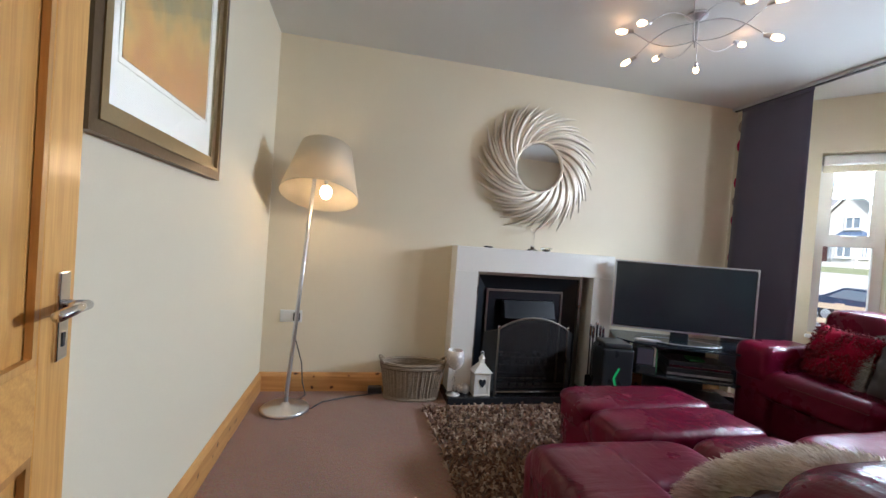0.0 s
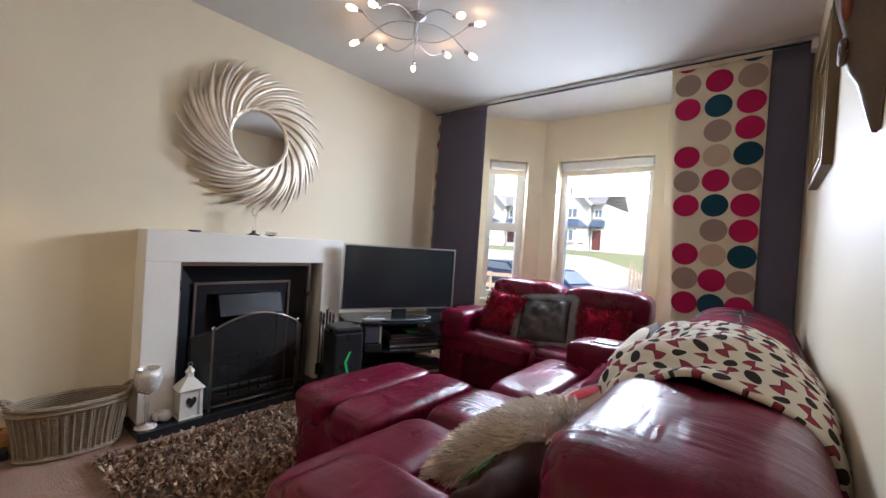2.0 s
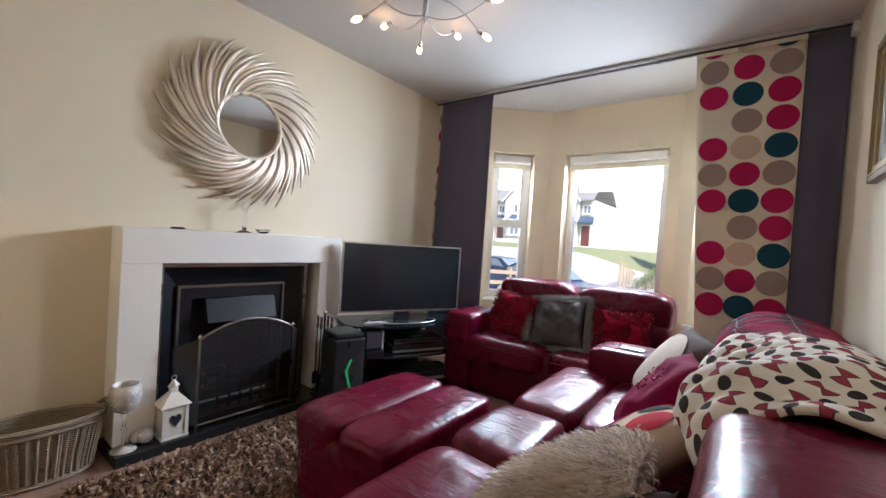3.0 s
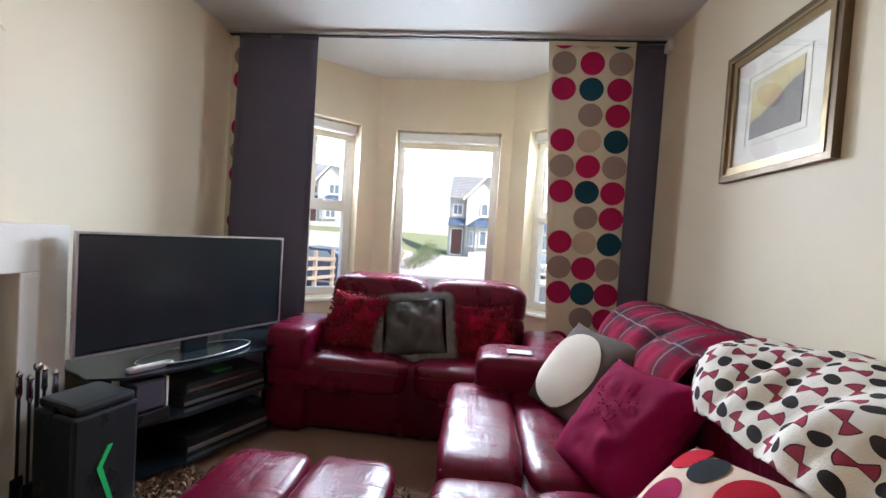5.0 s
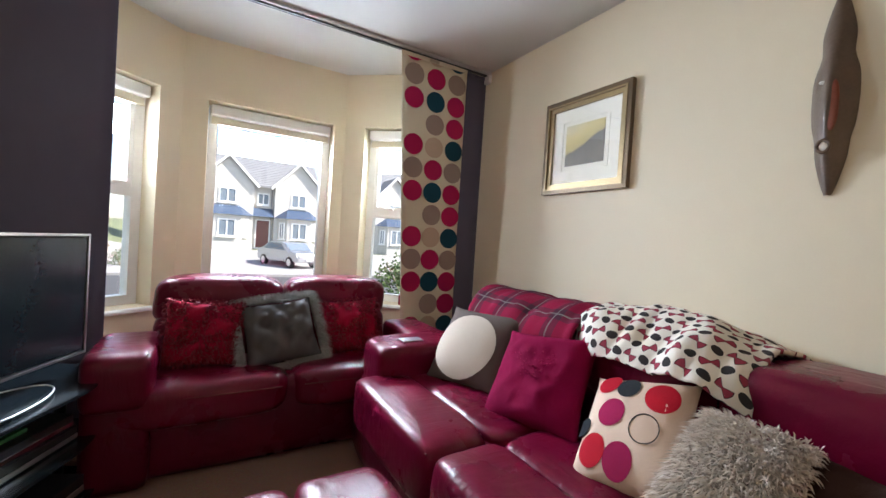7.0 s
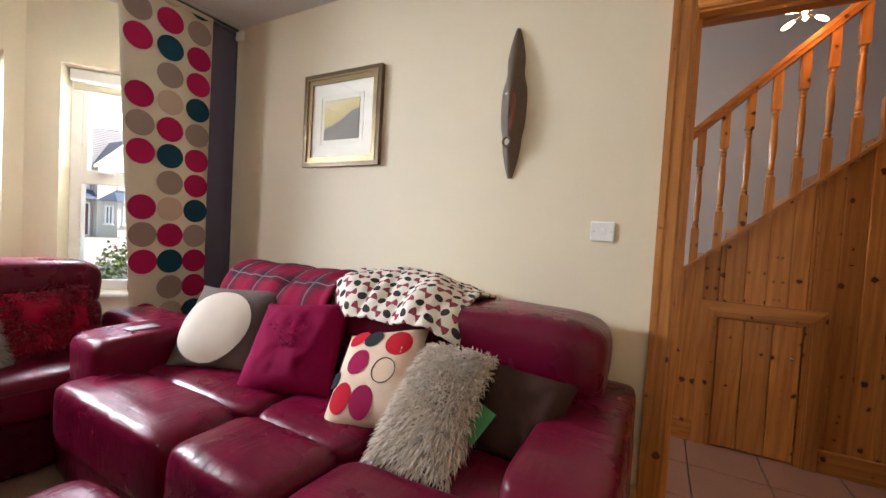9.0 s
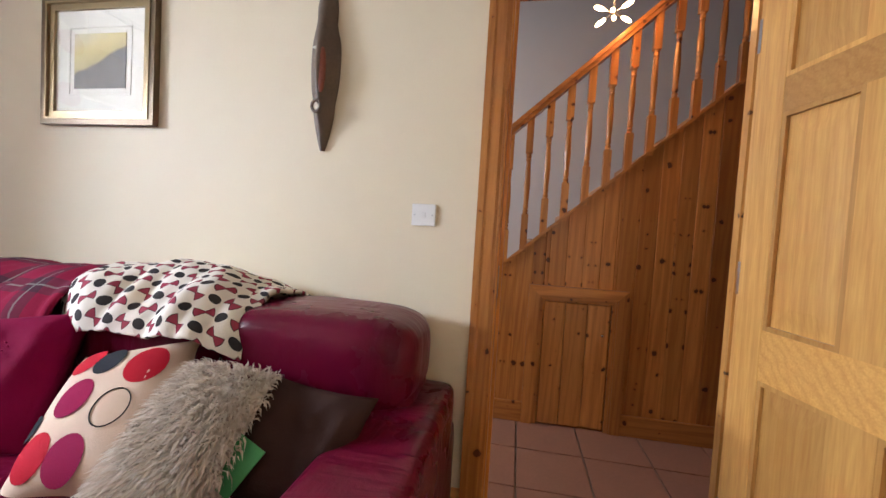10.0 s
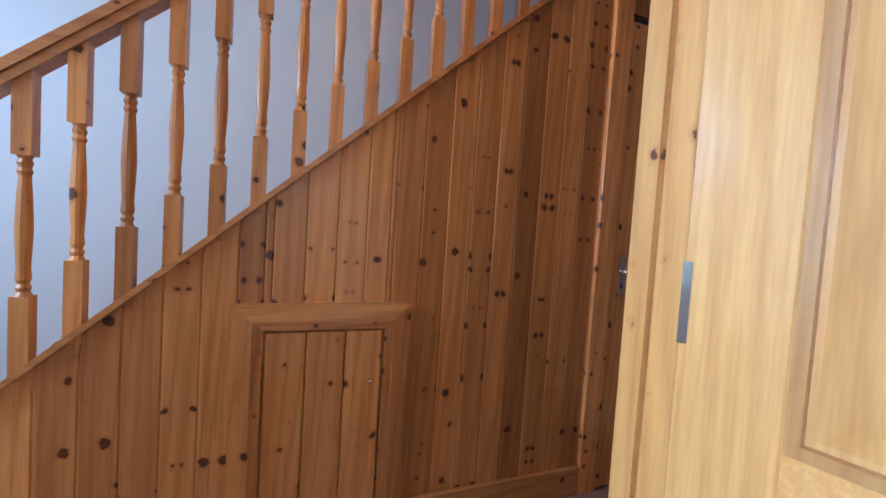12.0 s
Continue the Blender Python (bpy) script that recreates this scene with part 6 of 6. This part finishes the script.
sw = thing("light_switch", "white square light switch plate beside the doorway", "light switch", (1.10, 0.0, 1.157))
part("plate", B(-0.046, 0.0005, -0.041, 0.046, 0.010, 0.041, 0.003), M_WHITE, sw)
part("rocker", B(-0.007, 0.010, -0.010, 0.007, 0.013, 0.010, 0.001), M_WHITE, sw)
for x in (-0.034, 0.034):
    part("screw", lathe(bmesh.new(), [(0.0035, 0), (0.0035, 0.0012), (0.0, 0.0012)], 10), M_SILVER, sw).matrix_basis = pose(x, 0.010, 0, -90)
so = thing("wall_socket", "white double wall socket with a black plug", "socket", (0.0, WY1, 0.525))
part("plate", B(-0.073, -0.010, -0.043, 0.073, -0.0005, 0.043, 0.003), M_WHITE, so)
part("plug", B(0.018, -0.045, -0.028, 0.062, -0.010, 0.028, 0.006), M_BLACKPLASTIC, so, "black plug")
for x in (-0.04, 0.04):
    part("rocker", B(x - 0.006, -0.014, 0.018, x + 0.006, -0.010, 0.034, 0.001), M_WHITE, so)
cb = bmesh.new()
tube(cb, [(0.04, 2.835, 0.50), (0.05, 2.80, 0.38), (0.10, 2.80, 0.22), (0.11, 2.82, 0.08), (0.14, 2.78, 0.006), (0.09, 2.68, 0.005), (0.12, 2.58, 0.005), (0.20, 2.56, 0.005), (0.26, 2.66, 0.005), (0.42, 2.74, 0.005), (0.62, 2.80, 0.006)], 0.004, 6)
solo("lamp_cable", cb, M_BLACKPLASTIC, "thin black lamp flex lying on the carpet", "cable", smooth=True)
solo("cable_box_plug", B(0.56, 2.80, 0.0, 0.66, 2.86, 0.045, 0.008), M_BLACKPLASTIC, "black plug adaptor beside the basket", "adaptor")
dk = bmesh.new()
tube(dk, [(3.24, 2.40, 0.006), (3.20, 2.30, 0.005), (3.10, 2.26, 0.005), (3.02, 2.31, 0.005), (3.06, 2.42, 0.006)], 0.004, 6)
solo("device_cable", dk, M_BLACKPLASTIC, "black cable lying beside the television stand", "cable", smooth=True)

# ---------- shaggy rug ----------
M_RUGBASE = carpet("rug_backing", (0.08, 0.05, 0.035), (0.16, 0.11, 0.08))
M_RUG = varied("felt_leaf_pile", [(0.0, (0.06, 0.026, 0.015)), (0.4, (0.18, 0.085, 0.045)), (0.7, (0.31, 0.18, 0.105)), (1.0, (0.52, 0.40, 0.29))], 0.85, sheen=0.0)
rg = thing("shaggy_rug", "brown and beige shaggy rug with leaf-shaped felt pile", "rug", (0, 0, 0))
part("backing", B(0.93, 1.32, 0.001, 2.62, 2.50, 0.012, 0.004), M_RUGBASE, rg)
rng = random.Random(77)
vs, fs = [], []
for _ in range(11000):
    x, y = rng.uniform(0.92, 2.63), rng.uniform(1.31, 2.51)
    a = rng.uniform(0, 2 * math.pi)
    L, w = rng.uniform(0.03, 0.06), rng.uniform(0.005, 0.009)
    d, s = Vector((math.cos(a), math.sin(a), 0)), Vector((-math.sin(a), math.cos(a), 0))
    h0, h1, h2 = 0.012, rng.uniform(0.022, 0.045), rng.uniform(0.012, 0.04)
    p = Vector((x, y, h0))
    q = p + d * L * 0.5 + Vector((0, 0, h1 - h0))
    e = p + d * L + Vector((0, 0, h2 - h0))
    k = len(vs)
    vs += [p - s * w * 0.4, p + s * w * 0.4, q + s * w, q - s * w, e]
    fs += [(k, k + 1, k + 2, k + 3), (k + 3, k + 2, k + 4)]
yarn(rg, (vs, fs), M_RUG, "leaf-shaped felt strips", "pile")

# ---------- hall lamp ----------
hl = thing("hall_lamp", "small chrome hall ceiling lamp with five lit bulbs", "ceiling lamp", (0.33, -0.82, CEIL))
part("ceiling_rose", lathe(bmesh.new(), [(0.05, 0.0), (0.05, -0.015), (0.01, -0.03)], 20), M_SILVER, hl)
part("stem", tube(bmesh.new(), [(0, 0, -0.02), (0, 0, -0.16)], 0.006), M_SILVER, hl)
for k in range(6):
    a = 2 * math.pi * k / 6 + 0.3
    d = Vector((math.cos(a), math.sin(a), -0.35 if k % 2 else 0.15)).normalized()
    arm = part("arm", tube(bmesh.new(), [(0, 0, -0.15), tuple(Vector((0, 0, -0.15)) + d * 0.05)], 0.004, 6), M_SILVER, hl)
    bu = part("bulb", lathe(bmesh.new(), [(0.006, 0.0), (0.009, 0.012), (0.0115, 0.03), (0.008, 0.052), (0.0, 0.062)], 12), M_HALLBULB, arm, "lit warm bulb", True)
    bu.matrix_basis = Matrix.Translation(Vector((0, 0, -0.15)) + d * 0.05) @ d.to_track_quat("Z", "Y").to_matrix().to_4x4()

# ---------- outside ----------
M_GRASS = surface("mown_grass", (0.15, 0.17, 0.085), 0.9, vary=0.3, scale=3, fine=70, bump=0.5)
M_ROAD = surface("grey_asphalt", (0.075, 0.075, 0.075), 0.9, vary=0.2, scale=2, fine=90, bump=0.4)
M_PAVE = surface("pale_concrete", (0.34, 0.33, 0.31), 0.85, vary=0.12, scale=2, fine=70)
M_RENDER = surface("cream_house_render", (0.54, 0.52, 0.48), 0.85, vary=0.06, scale=0.8, fine=30)
M_ROOFTILE = surface("grey_roof_tile", (0.28, 0.285, 0.29), 0.8, vary=0.3, scale=1.4, fine=20, bump=0.4)
M_SLATE = surface("blue_slate", (0.05, 0.082, 0.14), 0.5, vary=0.25, scale=2, fine=25)
M_HOUSEGLASS = surface("dark_house_glass", (0.16, 0.20, 0.24), 0.1, vary=0.2, bump=0.0)
M_HOUSEDOOR = surface("dark_red_door_paint", (0.14, 0.04, 0.035), 0.5)
M_CARPAINT = surface("dark_blue_car_paint", (0.02, 0.045, 0.10), 0.25, metal=0.3, vary=0.1, bump=0.0, coat=0.8)
M_CARSILVER = surface("silver_car_paint", (0.45, 0.46, 0.48), 0.3, metal=0.7, vary=0.05, bump=0.0, coat=0.8)
M_TYRE = surface("tyre_rubber", (0.018, 0.018, 0.018), 0.85)
M_FENCE = surface("weathered_timber", (0.30, 0.24, 0.17), 0.85, vary=0.25, scale=8)
M_LEAF = varied("garden_leaves", [(0.0, (0.03, 0.07, 0.015)), (0.6, (0.07, 0.13, 0.03)), (1.0, (0.12, 0.19, 0.05))], 0.6)


def ease(f):
    f = min(1.0, max(0.0, f))
    return f * f * (3 - 2 * f)


def ground_z(x, y=0.0):
    """The garden falls gently to the road, and the plots beyond rise again, higher to the north."""
    return -0.32 - 0.63 * ease((x - 5) / 11) + 0.63 * ease((x - 26) / 7) + 1.75 * ease((y - 5) / 7) * ease((x - 24) / 12)


bm = bmesh.new()
xs = [-400, -60, -3] + [5 + 2 * i for i in range(20)] + [60, 120, 600]
ys = [-600, -60, -30, -15, 0] + [4 + i for i in range(10)] + [20, 30, 60, 600]
grid = [[bm.verts.new((x, y, ground_z(x, y) - 0.03)) for y in ys] for x in xs]
for a, b in zip(grid, grid[1:]):
    for i in range(len(ys) - 1):
        bm.faces.new((a[i], b[i], b[i + 1], a[i + 1]))
solo("ground", bm, M_GRASS, "mown lawns round the houses", "ground", "structure")


def strip(name, x0, x1, y0, y1, lift, material, label, cat):
    bm = bmesh.new()
    n = 8
    cuts = sorted({y0, y1} | {float(q) for q in range(4, 14) if y0 < q < y1})
    top = [[bm.verts.new((x0 + (x1 - x0) * i / n, y, ground_z(x0 + (x1 - x0) * i / n, y) + lift)) for y in cuts] for i in range(n + 1)]
    for a, b in zip(top, top[1:]):
        for i in range(len(cuts) - 1):
            bm.faces.new((a[i], b[i], b[i + 1], a[i + 1]))
    ret = bmesh.ops.extrude_face_region(bm, geom=list(bm.faces))
    for v in [v for v in ret["geom"] if isinstance(v, bmesh.types.BMVert)]:
        v.co.z -= 0.15
    bmesh.ops.recalc_face_normals(bm, faces=bm.faces)
    solo(name, bm, material, label, cat, "structure")


strip("road", 13.5, 20.5, -90, 90, 0.0, M_ROAD, "grey asphalt estate road", "road")
strip("pavement_1", 11.7, 13.45, -90, 90, 0.10, M_PAVE, "pale concrete footpath beside the road", "pavement")
strip("pavement_2", 20.55, 22.3, -90, 90, 0.10, M_PAVE, "pale concrete footpath beside the road", "pavement")
strip("driveway", 22.35, 32.0, -70, 70, 0.03, M_PAVE, "pale concrete driveways before the houses", "driveway")
strip("driveway_2", 6.2, 11.65, 1.6, 5.4, 0.03, M_PAVE, "pale concrete driveway before the bay window", "driveway")


def tile_roof(parent, name, a, b, c, d, rows, material):
    """A roof slope between eaves a-b and ridge d-c, in stepped courses."""
    a, b, c, d = (Vector(p) for p in (a, b, c, d))
    nrm = (b - a).cross(d - a).normalized()
    if nrm.z < 0:
        nrm = -nrm
    bm = bmesh.new()
    for k in range(rows):
        f0, f1 = k / rows, (k + 1) / rows
        p = [a.lerp(d, f0) + nrm * 0.07, b.lerp(c, f0) + nrm * 0.07, b.lerp(c, f1) + nrm * 0.02, a.lerp(d, f1) + nrm * 0.02]
        q = [a.lerp(d, f0) - nrm * 0.03, b.lerp(c, f0) - nrm * 0.03]
        v = [bm.verts.new(x) for x in p]
        w = [bm.verts.new(x) for x in q]
        bm.faces.new(v)
        bm.faces.new((w[0], w[1], v[1], v[0]))
    bmesh.ops.recalc_face_normals(bm, faces=bm.faces)
    return part(name, bm, material, parent)


def house_window(parent, y, z, w, h, x):
    wi = part("window", ring_frame(bmesh.new(), y - w / 2, z, y + w / 2, z + h, 0.09, x - 0.06, x + 0.02, "x"), M_WHITE, parent, "white framed window")
    part("mullion", B(x - 0.05, y - 0.04, z + 0.08, x + 0.01, y + 0.04, z + h - 0.08), M_WHITE, wi)
    part("pane", B(x - 0.015, y - w / 2 + 0.08, z + 0.08, x - 0.005, y + w / 2 - 0.08, z + h - 0.08), M_HOUSEGLASS, wi)
    part("sill", B(x - 0.14, y - w / 2 - 0.06, z - 0.07, x + 0.02, y + w / 2 + 0.06, z), M_WHITE, wi)
    return wi


def house():
    """A gabled terrace house; front at x = 0 facing -x, gable centred on y = 0, door beside it at y = -2.4."""
    h = thing("house", "cream rendered terrace house with a gabled front", "house", (34, 0, ground_z(34)), group="terrace over the road")
    ya, yb = -3.15, 1.75
    part("wall", B(0.6, ya, -0.4, 8.5, yb, 4.75), M_RENDER, h)
    gb = prism(bmesh.new(), [(-1.7, -0.4), (1.74, -0.4), (1.74, 4.75), (0.02, 6.60), (-1.7, 4.75)], 0.0, 1.4, "x")
    part("gable_wall", gb, M_RENDER, h)
    tile_roof(h, "roof", (0.3, ya, 4.75), (0.3, yb, 4.75), (4.5, yb, 8.15), (4.5, ya, 8.15), 22, M_ROOFTILE)
    tile_roof(h, "roof", (8.8, ya, 4.75), (8.8, yb, 4.75), (4.5, yb, 8.15), (4.5, ya, 8.15), 10, M_ROOFTILE)
    tile_roof(h, "gable_roof", (-0.25, -2.0, 4.6), (3.0, -2.0, 4.6), (3.0, 0.02, 6.75), (-0.25, 0.02, 6.75), 14, M_ROOFTILE)
    tile_roof(h, "gable_roof", (-0.25, 2.04, 4.6), (3.0, 2.04, 4.6), (3.0, 0.02, 6.75), (-0.25, 0.02, 6.75), 14, M_ROOFTILE)
    for s in (-1, 1):
        part("bargeboard", prism(bmesh.new(), [(0.02 + s * 1.98, 4.50), (0.02, 6.62), (0.02, 6.83), (0.02 + s * 2.08, 4.66)], -0.28, -0.22, "x"), M_WHITE, h)
    part("gutter", B(0.18, ya, 4.66, 0.30, -2.0, 4.76), M_ROOFTILE, h)
    part("downpipe", lathe(bmesh.new(), [(0.04, 0.0), (0.04, 4.66)], 8, 0.54, -1.86), M_ROOFTILE, h)
    house_window(h, 0.02, 3.30, 1.15, 1.05, 0.0)
    house_window(h, -2.45, 3.35, 0.85, 0.9, 0.6)
    bay = prism(bmesh.new(), [(0.0, -1.45), (-0.75, -0.85), (-0.75, 0.9), (0.0, 1.5)], -0.3, 2.45, "z")
    part("bay", bay, M_RENDER, h)
    house_window(h, 0.02, 0.85, 1.15, 1.25, -0.75)
    for s in (-1, 1):
        side = house_window(h, 0.0, 0.85, 0.5, 1.25, 0.0)
        side.matrix_basis = pose(-0.40, 0.025 + s * 1.19, 0, 0, 0, s * -51)
    br = bmesh.new()
    lo = [br.verts.new(p) for p in ((0.0, -1.75, 2.4), (-1.0, -1.0, 2.4), (-1.0, 1.05, 2.4), (0.0, 1.8, 2.4))]
    hi = [br.verts.new(p) for p in ((0.0, -0.75, 3.12), (0.0, 0.8, 3.12))]
    for q in ((lo[0], lo[1], hi[0]), (lo[1], lo[2], hi[1], hi[0]), (lo[2], lo[3], hi[1]), (lo[0], lo[3], lo[2], lo[1])):
        br.faces.new(q)
    bmesh.ops.recalc_face_normals(br, faces=br.faces)
    part("bay_roof", br, M_SLATE, h, "blue slate bay roof")
    part("porch_roof", prism(bmesh.new(), [(-0.15, 2.45), (0.6, 2.45), (0.6, 3.1)], ya, -1.75, "y"), M_SLATE, h, "blue slate porch roof")
    dr = part("door", B(0.5, -2.85, 0.05, 0.58, -1.98, 2.15, 0.01), M_HOUSEDOOR, h, "dark red front door")
    part("door_frame", ring_frame(bmesh.new(), -2.95, 0.0, -1.88, 2.25, 0.1, 0.48, 0.62, "x"), M_WHITE, dr)
    part("garden_wall", B(-1.9, -1.3, -0.5, -1.7, 1.6, 0.42), M_RENDER, h, "low rendered garden wall")
    ch_ = part("chimney", B(4.1, 1.0, 7.2, 4.9, 1.7, 9.3), M_RENDER, h)
    for k in (-0.18, 0.18):
        part("chimney_pot", lathe(bmesh.new(), [(0.13, 9.3), (0.11, 9.7), (0.0, 9.7)], 12, 4.5, 1.35 + k), M_ROOFTILE, ch_)
    return h


# two blocks over the road: one pair with its doors to the north, one row higher up with its doors to the south
h0 = house()
h0.matrix_basis = pose(41, 16.2, ground_z(41, 16.2))
for k in (1, 2, 3):
    copy_thing(h0, pose(41, 16.2 + 4.9 * k, ground_z(41, 20)))
for y in (0.65, -4.25, -12.4, -17.3, -25.4, -30.3):
    copy_thing(h0, pose(34, y, ground_z(34)) @ Matrix.Diagonal((1, -1, 1, 1)))


def car(name, label, loc, rz, paint):
    c = thing(name, label, "car", loc, rz)
    body = [(-2.05, 0.35), (-2.1, 0.62), (-1.95, 0.82), (-1.2, 0.92), (-0.55, 1.40), (0.75, 1.45), (1.55, 1.05), (2.0, 0.98), (2.08, 0.6), (2.0, 0.32)]
    bm = prism(bmesh.new(), body, -0.82, 0.82, "y")
    bmesh.ops.bevel(bm, geom=list(bm.edges), offset=0.06, segments=2, affect="EDGES", clamp_overlap=True)
    part("body", bm, paint, c, smooth=False)
    part("windscreen", prism(bmesh.new(), [(-1.12, 0.95), (-0.58, 1.34), (-0.50, 1.34), (-1.0, 0.95)], -0.70, 0.70, "y"), M_HOUSEGLASS, c).matrix_basis = pose(-0.055, 0, 0.03)
    for s in (-1, 1):
        part("side_window", prism(bmesh.new(), [(-0.85, 0.98), (-0.45, 1.34), (0.70, 1.37), (1.30, 1.02)], s * 0.815, s * 0.83, "y"), M_HOUSEGLASS, c)
        part("headlight", soft(bmesh.new(), (-2.02, s * 0.62, 0.68), (0.08, 0.16, 0.08), 3, 5), M_CHROME, c, smooth=True)
        for x in (-1.3, 1.3):
            w = part("wheel", lathe(bmesh.new(), [(0.20, -0.1), (0.31, -0.09), (0.32, 0.0), (0.31, 0.09), (0.20, 0.1)], 24), M_TYRE, c)
            w.matrix_basis = pose(x, s * 0.76, 0.32, 90)
            part("rim", lathe(bmesh.new(), [(0.0, -0.11), (0.2, -0.105), (0.2, 0.105), (0.0, 0.11)], 18), M_SILVER, w)
    part("number_plate", B(-2.13, -0.26, 0.46, -2.10, 0.26, 0.57), M_WHITE, c)
    return c


car("car", "silver car parked on a driveway over the road", (26.3, -2.45, ground_z(26.3) + 0.03), 24, M_CARSILVER)
car("car", "dark blue car parked at the far kerb", (19.8, 11.2, ground_z(19.8)), 84, M_CARPAINT)
car("car", "dark blue car parked at the near kerb", (14.9, 6.5, ground_z(14.9)), 82, M_CARPAINT)

fe = thing("fence", "low weathered timber rail fence beside the driveway", "fence", (9.4, 5.8, ground_z(9.4)), 0, group="garden fences")
for k in range(7):
    part("post", B(k * 1.4 - 4.2 - 0.05, -0.05, -0.4, k * 1.4 - 4.2 + 0.05, 0.05, 1.05), M_FENCE, fe)
for z in (0.35, 0.62, 0.90):
    part("rail", prism(bmesh.new(), [(-4.3, z + 0.28), (4.3, z - 0.22), (4.3, z - 0.12), (-4.3, z + 0.38)], -0.07, -0.05), M_FENCE, fe)


copy_thing(fe, pose(27.5, 6.3, ground_z(27.5, 6.3)) @ pose(0, 0, 0, 0, -9, 186))


def shrub(label, loc, r, seed, n=1500):
    s = thing("shrub", label, "shrub", loc)
    rng = random.Random(seed)
    bm = bmesh.new()
    for k in range(5):
        a = k * 1.26
        tube(bm, [(0, 0, 0), (0.25 * r * math.cos(a), 0.25 * r * math.sin(a), r * 0.6), (0.55 * r * math.cos(a), 0.55 * r * math.sin(a), r * 1.2)], 0.025, 6, 0.008)
    part("stems", bm, M_FENCE, s)
    vs, fs = [], []
    for _ in range(n):
        a, b, q = rng.uniform(0, 6.28), rng.uniform(-0.5, 1.4), rng.uniform(0.45, 1.0) ** 0.5
        lump = 1 + 0.25 * math.sin(3 * a + seed) * math.cos(2 * b)
        p = Vector((math.cos(a) * math.cos(b), math.sin(a) * math.cos(b), 0.55 + 0.75 * math.sin(b))) * r * q * lump
        d = Vector((rng.uniform(-1, 1), rng.uniform(-1, 1), rng.uniform(-0.6, 1))).normalized() * 0.085 * r
        e = d.cross(Vector((rng.uniform(-1, 1), rng.uniform(-1, 1), rng.uniform(-1, 1)))).normalized() * 0.035 * r
        k = len(vs)
        vs += [p, p + d * 0.5 + e, p + d, p + d * 0.5 - e]
        fs.append((k, k + 1, k + 2, k + 3))
    yarn(s, (vs, fs), M_LEAF, "leafy crown", "crown")


shrub("green leafy shrub in the front garden", (9.3, -2.2, ground_z(9.3)), 0.95, 1)
shrub("green leafy shrub in the front garden", (11.0, -3.6, ground_z(11.0)), 1.1, 2)
for k in range(5):
    shrub("dark green hedge plant on the rising bank", (24.6 + 1.5 * k, 5.2 - 0.12 * k, ground_z(24.6 + 1.5 * k, 5.2)), 0.55 + 0.09 * k, 10 + k, 800)
shrub("clipped green shrub before the terrace", (30.5, -7.5, ground_z(31)), 0.9, 4, 700)

# ---------- boards of the stair panelling ----------
bx = 3.0
pw = 0.094
wp = thing("wall_panelling", "knotty pine tongue-and-groove boards under the stairs", "wall panelling", (0, HY, 0), kind="structure")
k = 0
while bx > -2.55:
    x1, x0 = bx, bx - pw
    if x0 >= AX1 + 0.003 or x1 <= AX0 - 0.003:
        zb = 0.0
    else:
        zb = AZ + 0.006
    door_gap = x0 < -0.77 and x1 > -1.56
    for xa, xb, z0 in ([(max(x0, AX1 + 0.004), x1, 0.0), (x0, min(x1, AX1 + 0.004), AZ + 0.006)] if x0 < AX1 + 0.004 < x1 else [(x0, min(x1, AX0 - 0.004), 0.0), (max(x0, AX0 - 0.004), x1, AZ + 0.006)] if x0 < AX0 - 0.004 < x1 else [(x0, x1, zb)]):
        if door_gap:
            z0 = 2.03
        if xb - xa < 0.012:
            continue
        za, zc = min(string_z(xa), 5.0), min(string_z(xb), 5.0)
        if max(za, zc) <= z0 + 0.02:
            continue
        zc = max(zc, z0 + 0.004)
        za = max(za, z0 + 0.004)
        g = 0.005
        bm = bmesh.new()
        mid = (xa + xb) / 2
        xa, xb = xa - mid, xb - mid
        ring = lambda y, i: [bm.verts.new(p) for p in ((xa + i, y, z0), (xb - i, y, z0), (xb - i, y, zc), (xa + i, y, za))]
        lo, hi, fr = ring(-0.014, 0.0), ring(-0.0032, 0.0), ring(-0.0005, g)
        bm.faces.new(lo[::-1]), bm.faces.new(fr)
        for A_, B_ in ((lo, hi), (hi, fr)):
            for q in range(4):
                bm.faces.new((A_[q], A_[(q + 1) % 4], B_[(q + 1) % 4], B_[q]))
        bmesh.ops.recalc_face_normals(bm, faces=bm.faces)
        part("board", bm, M_BOARD, wp).matrix_basis = Matrix.Translation((mid, 0, 0))
    bx -= pw
    k += 1

# ---------- hall floor tiles ----------
TS, GAP = 0.335, 0.008
me = finish("floor_tile", box(bmesh.new(), 0, 0, -0.012, TS - GAP, TS - GAP, 0.0, 0.002, 1), M_TILE)
fl_t = thing("hall_tiles", "terracotta floor tiles of the hall", "floor tiles", (0, 0, 0), kind="structure")
for i in range(-8, 9):
    for j in range(0, 3):
        x, y = 0.02 + i * TS, -0.605 - j * TS + 0.33
        if y < HY - 0.3:
            continue
        ob = new("floor_tile", me)
        ob.parent = fl_t
        ob.matrix_basis = pose(x, y, 0) @ Matrix.Diagonal((1, 0.81 if j == 0 else 1, 1, 1))
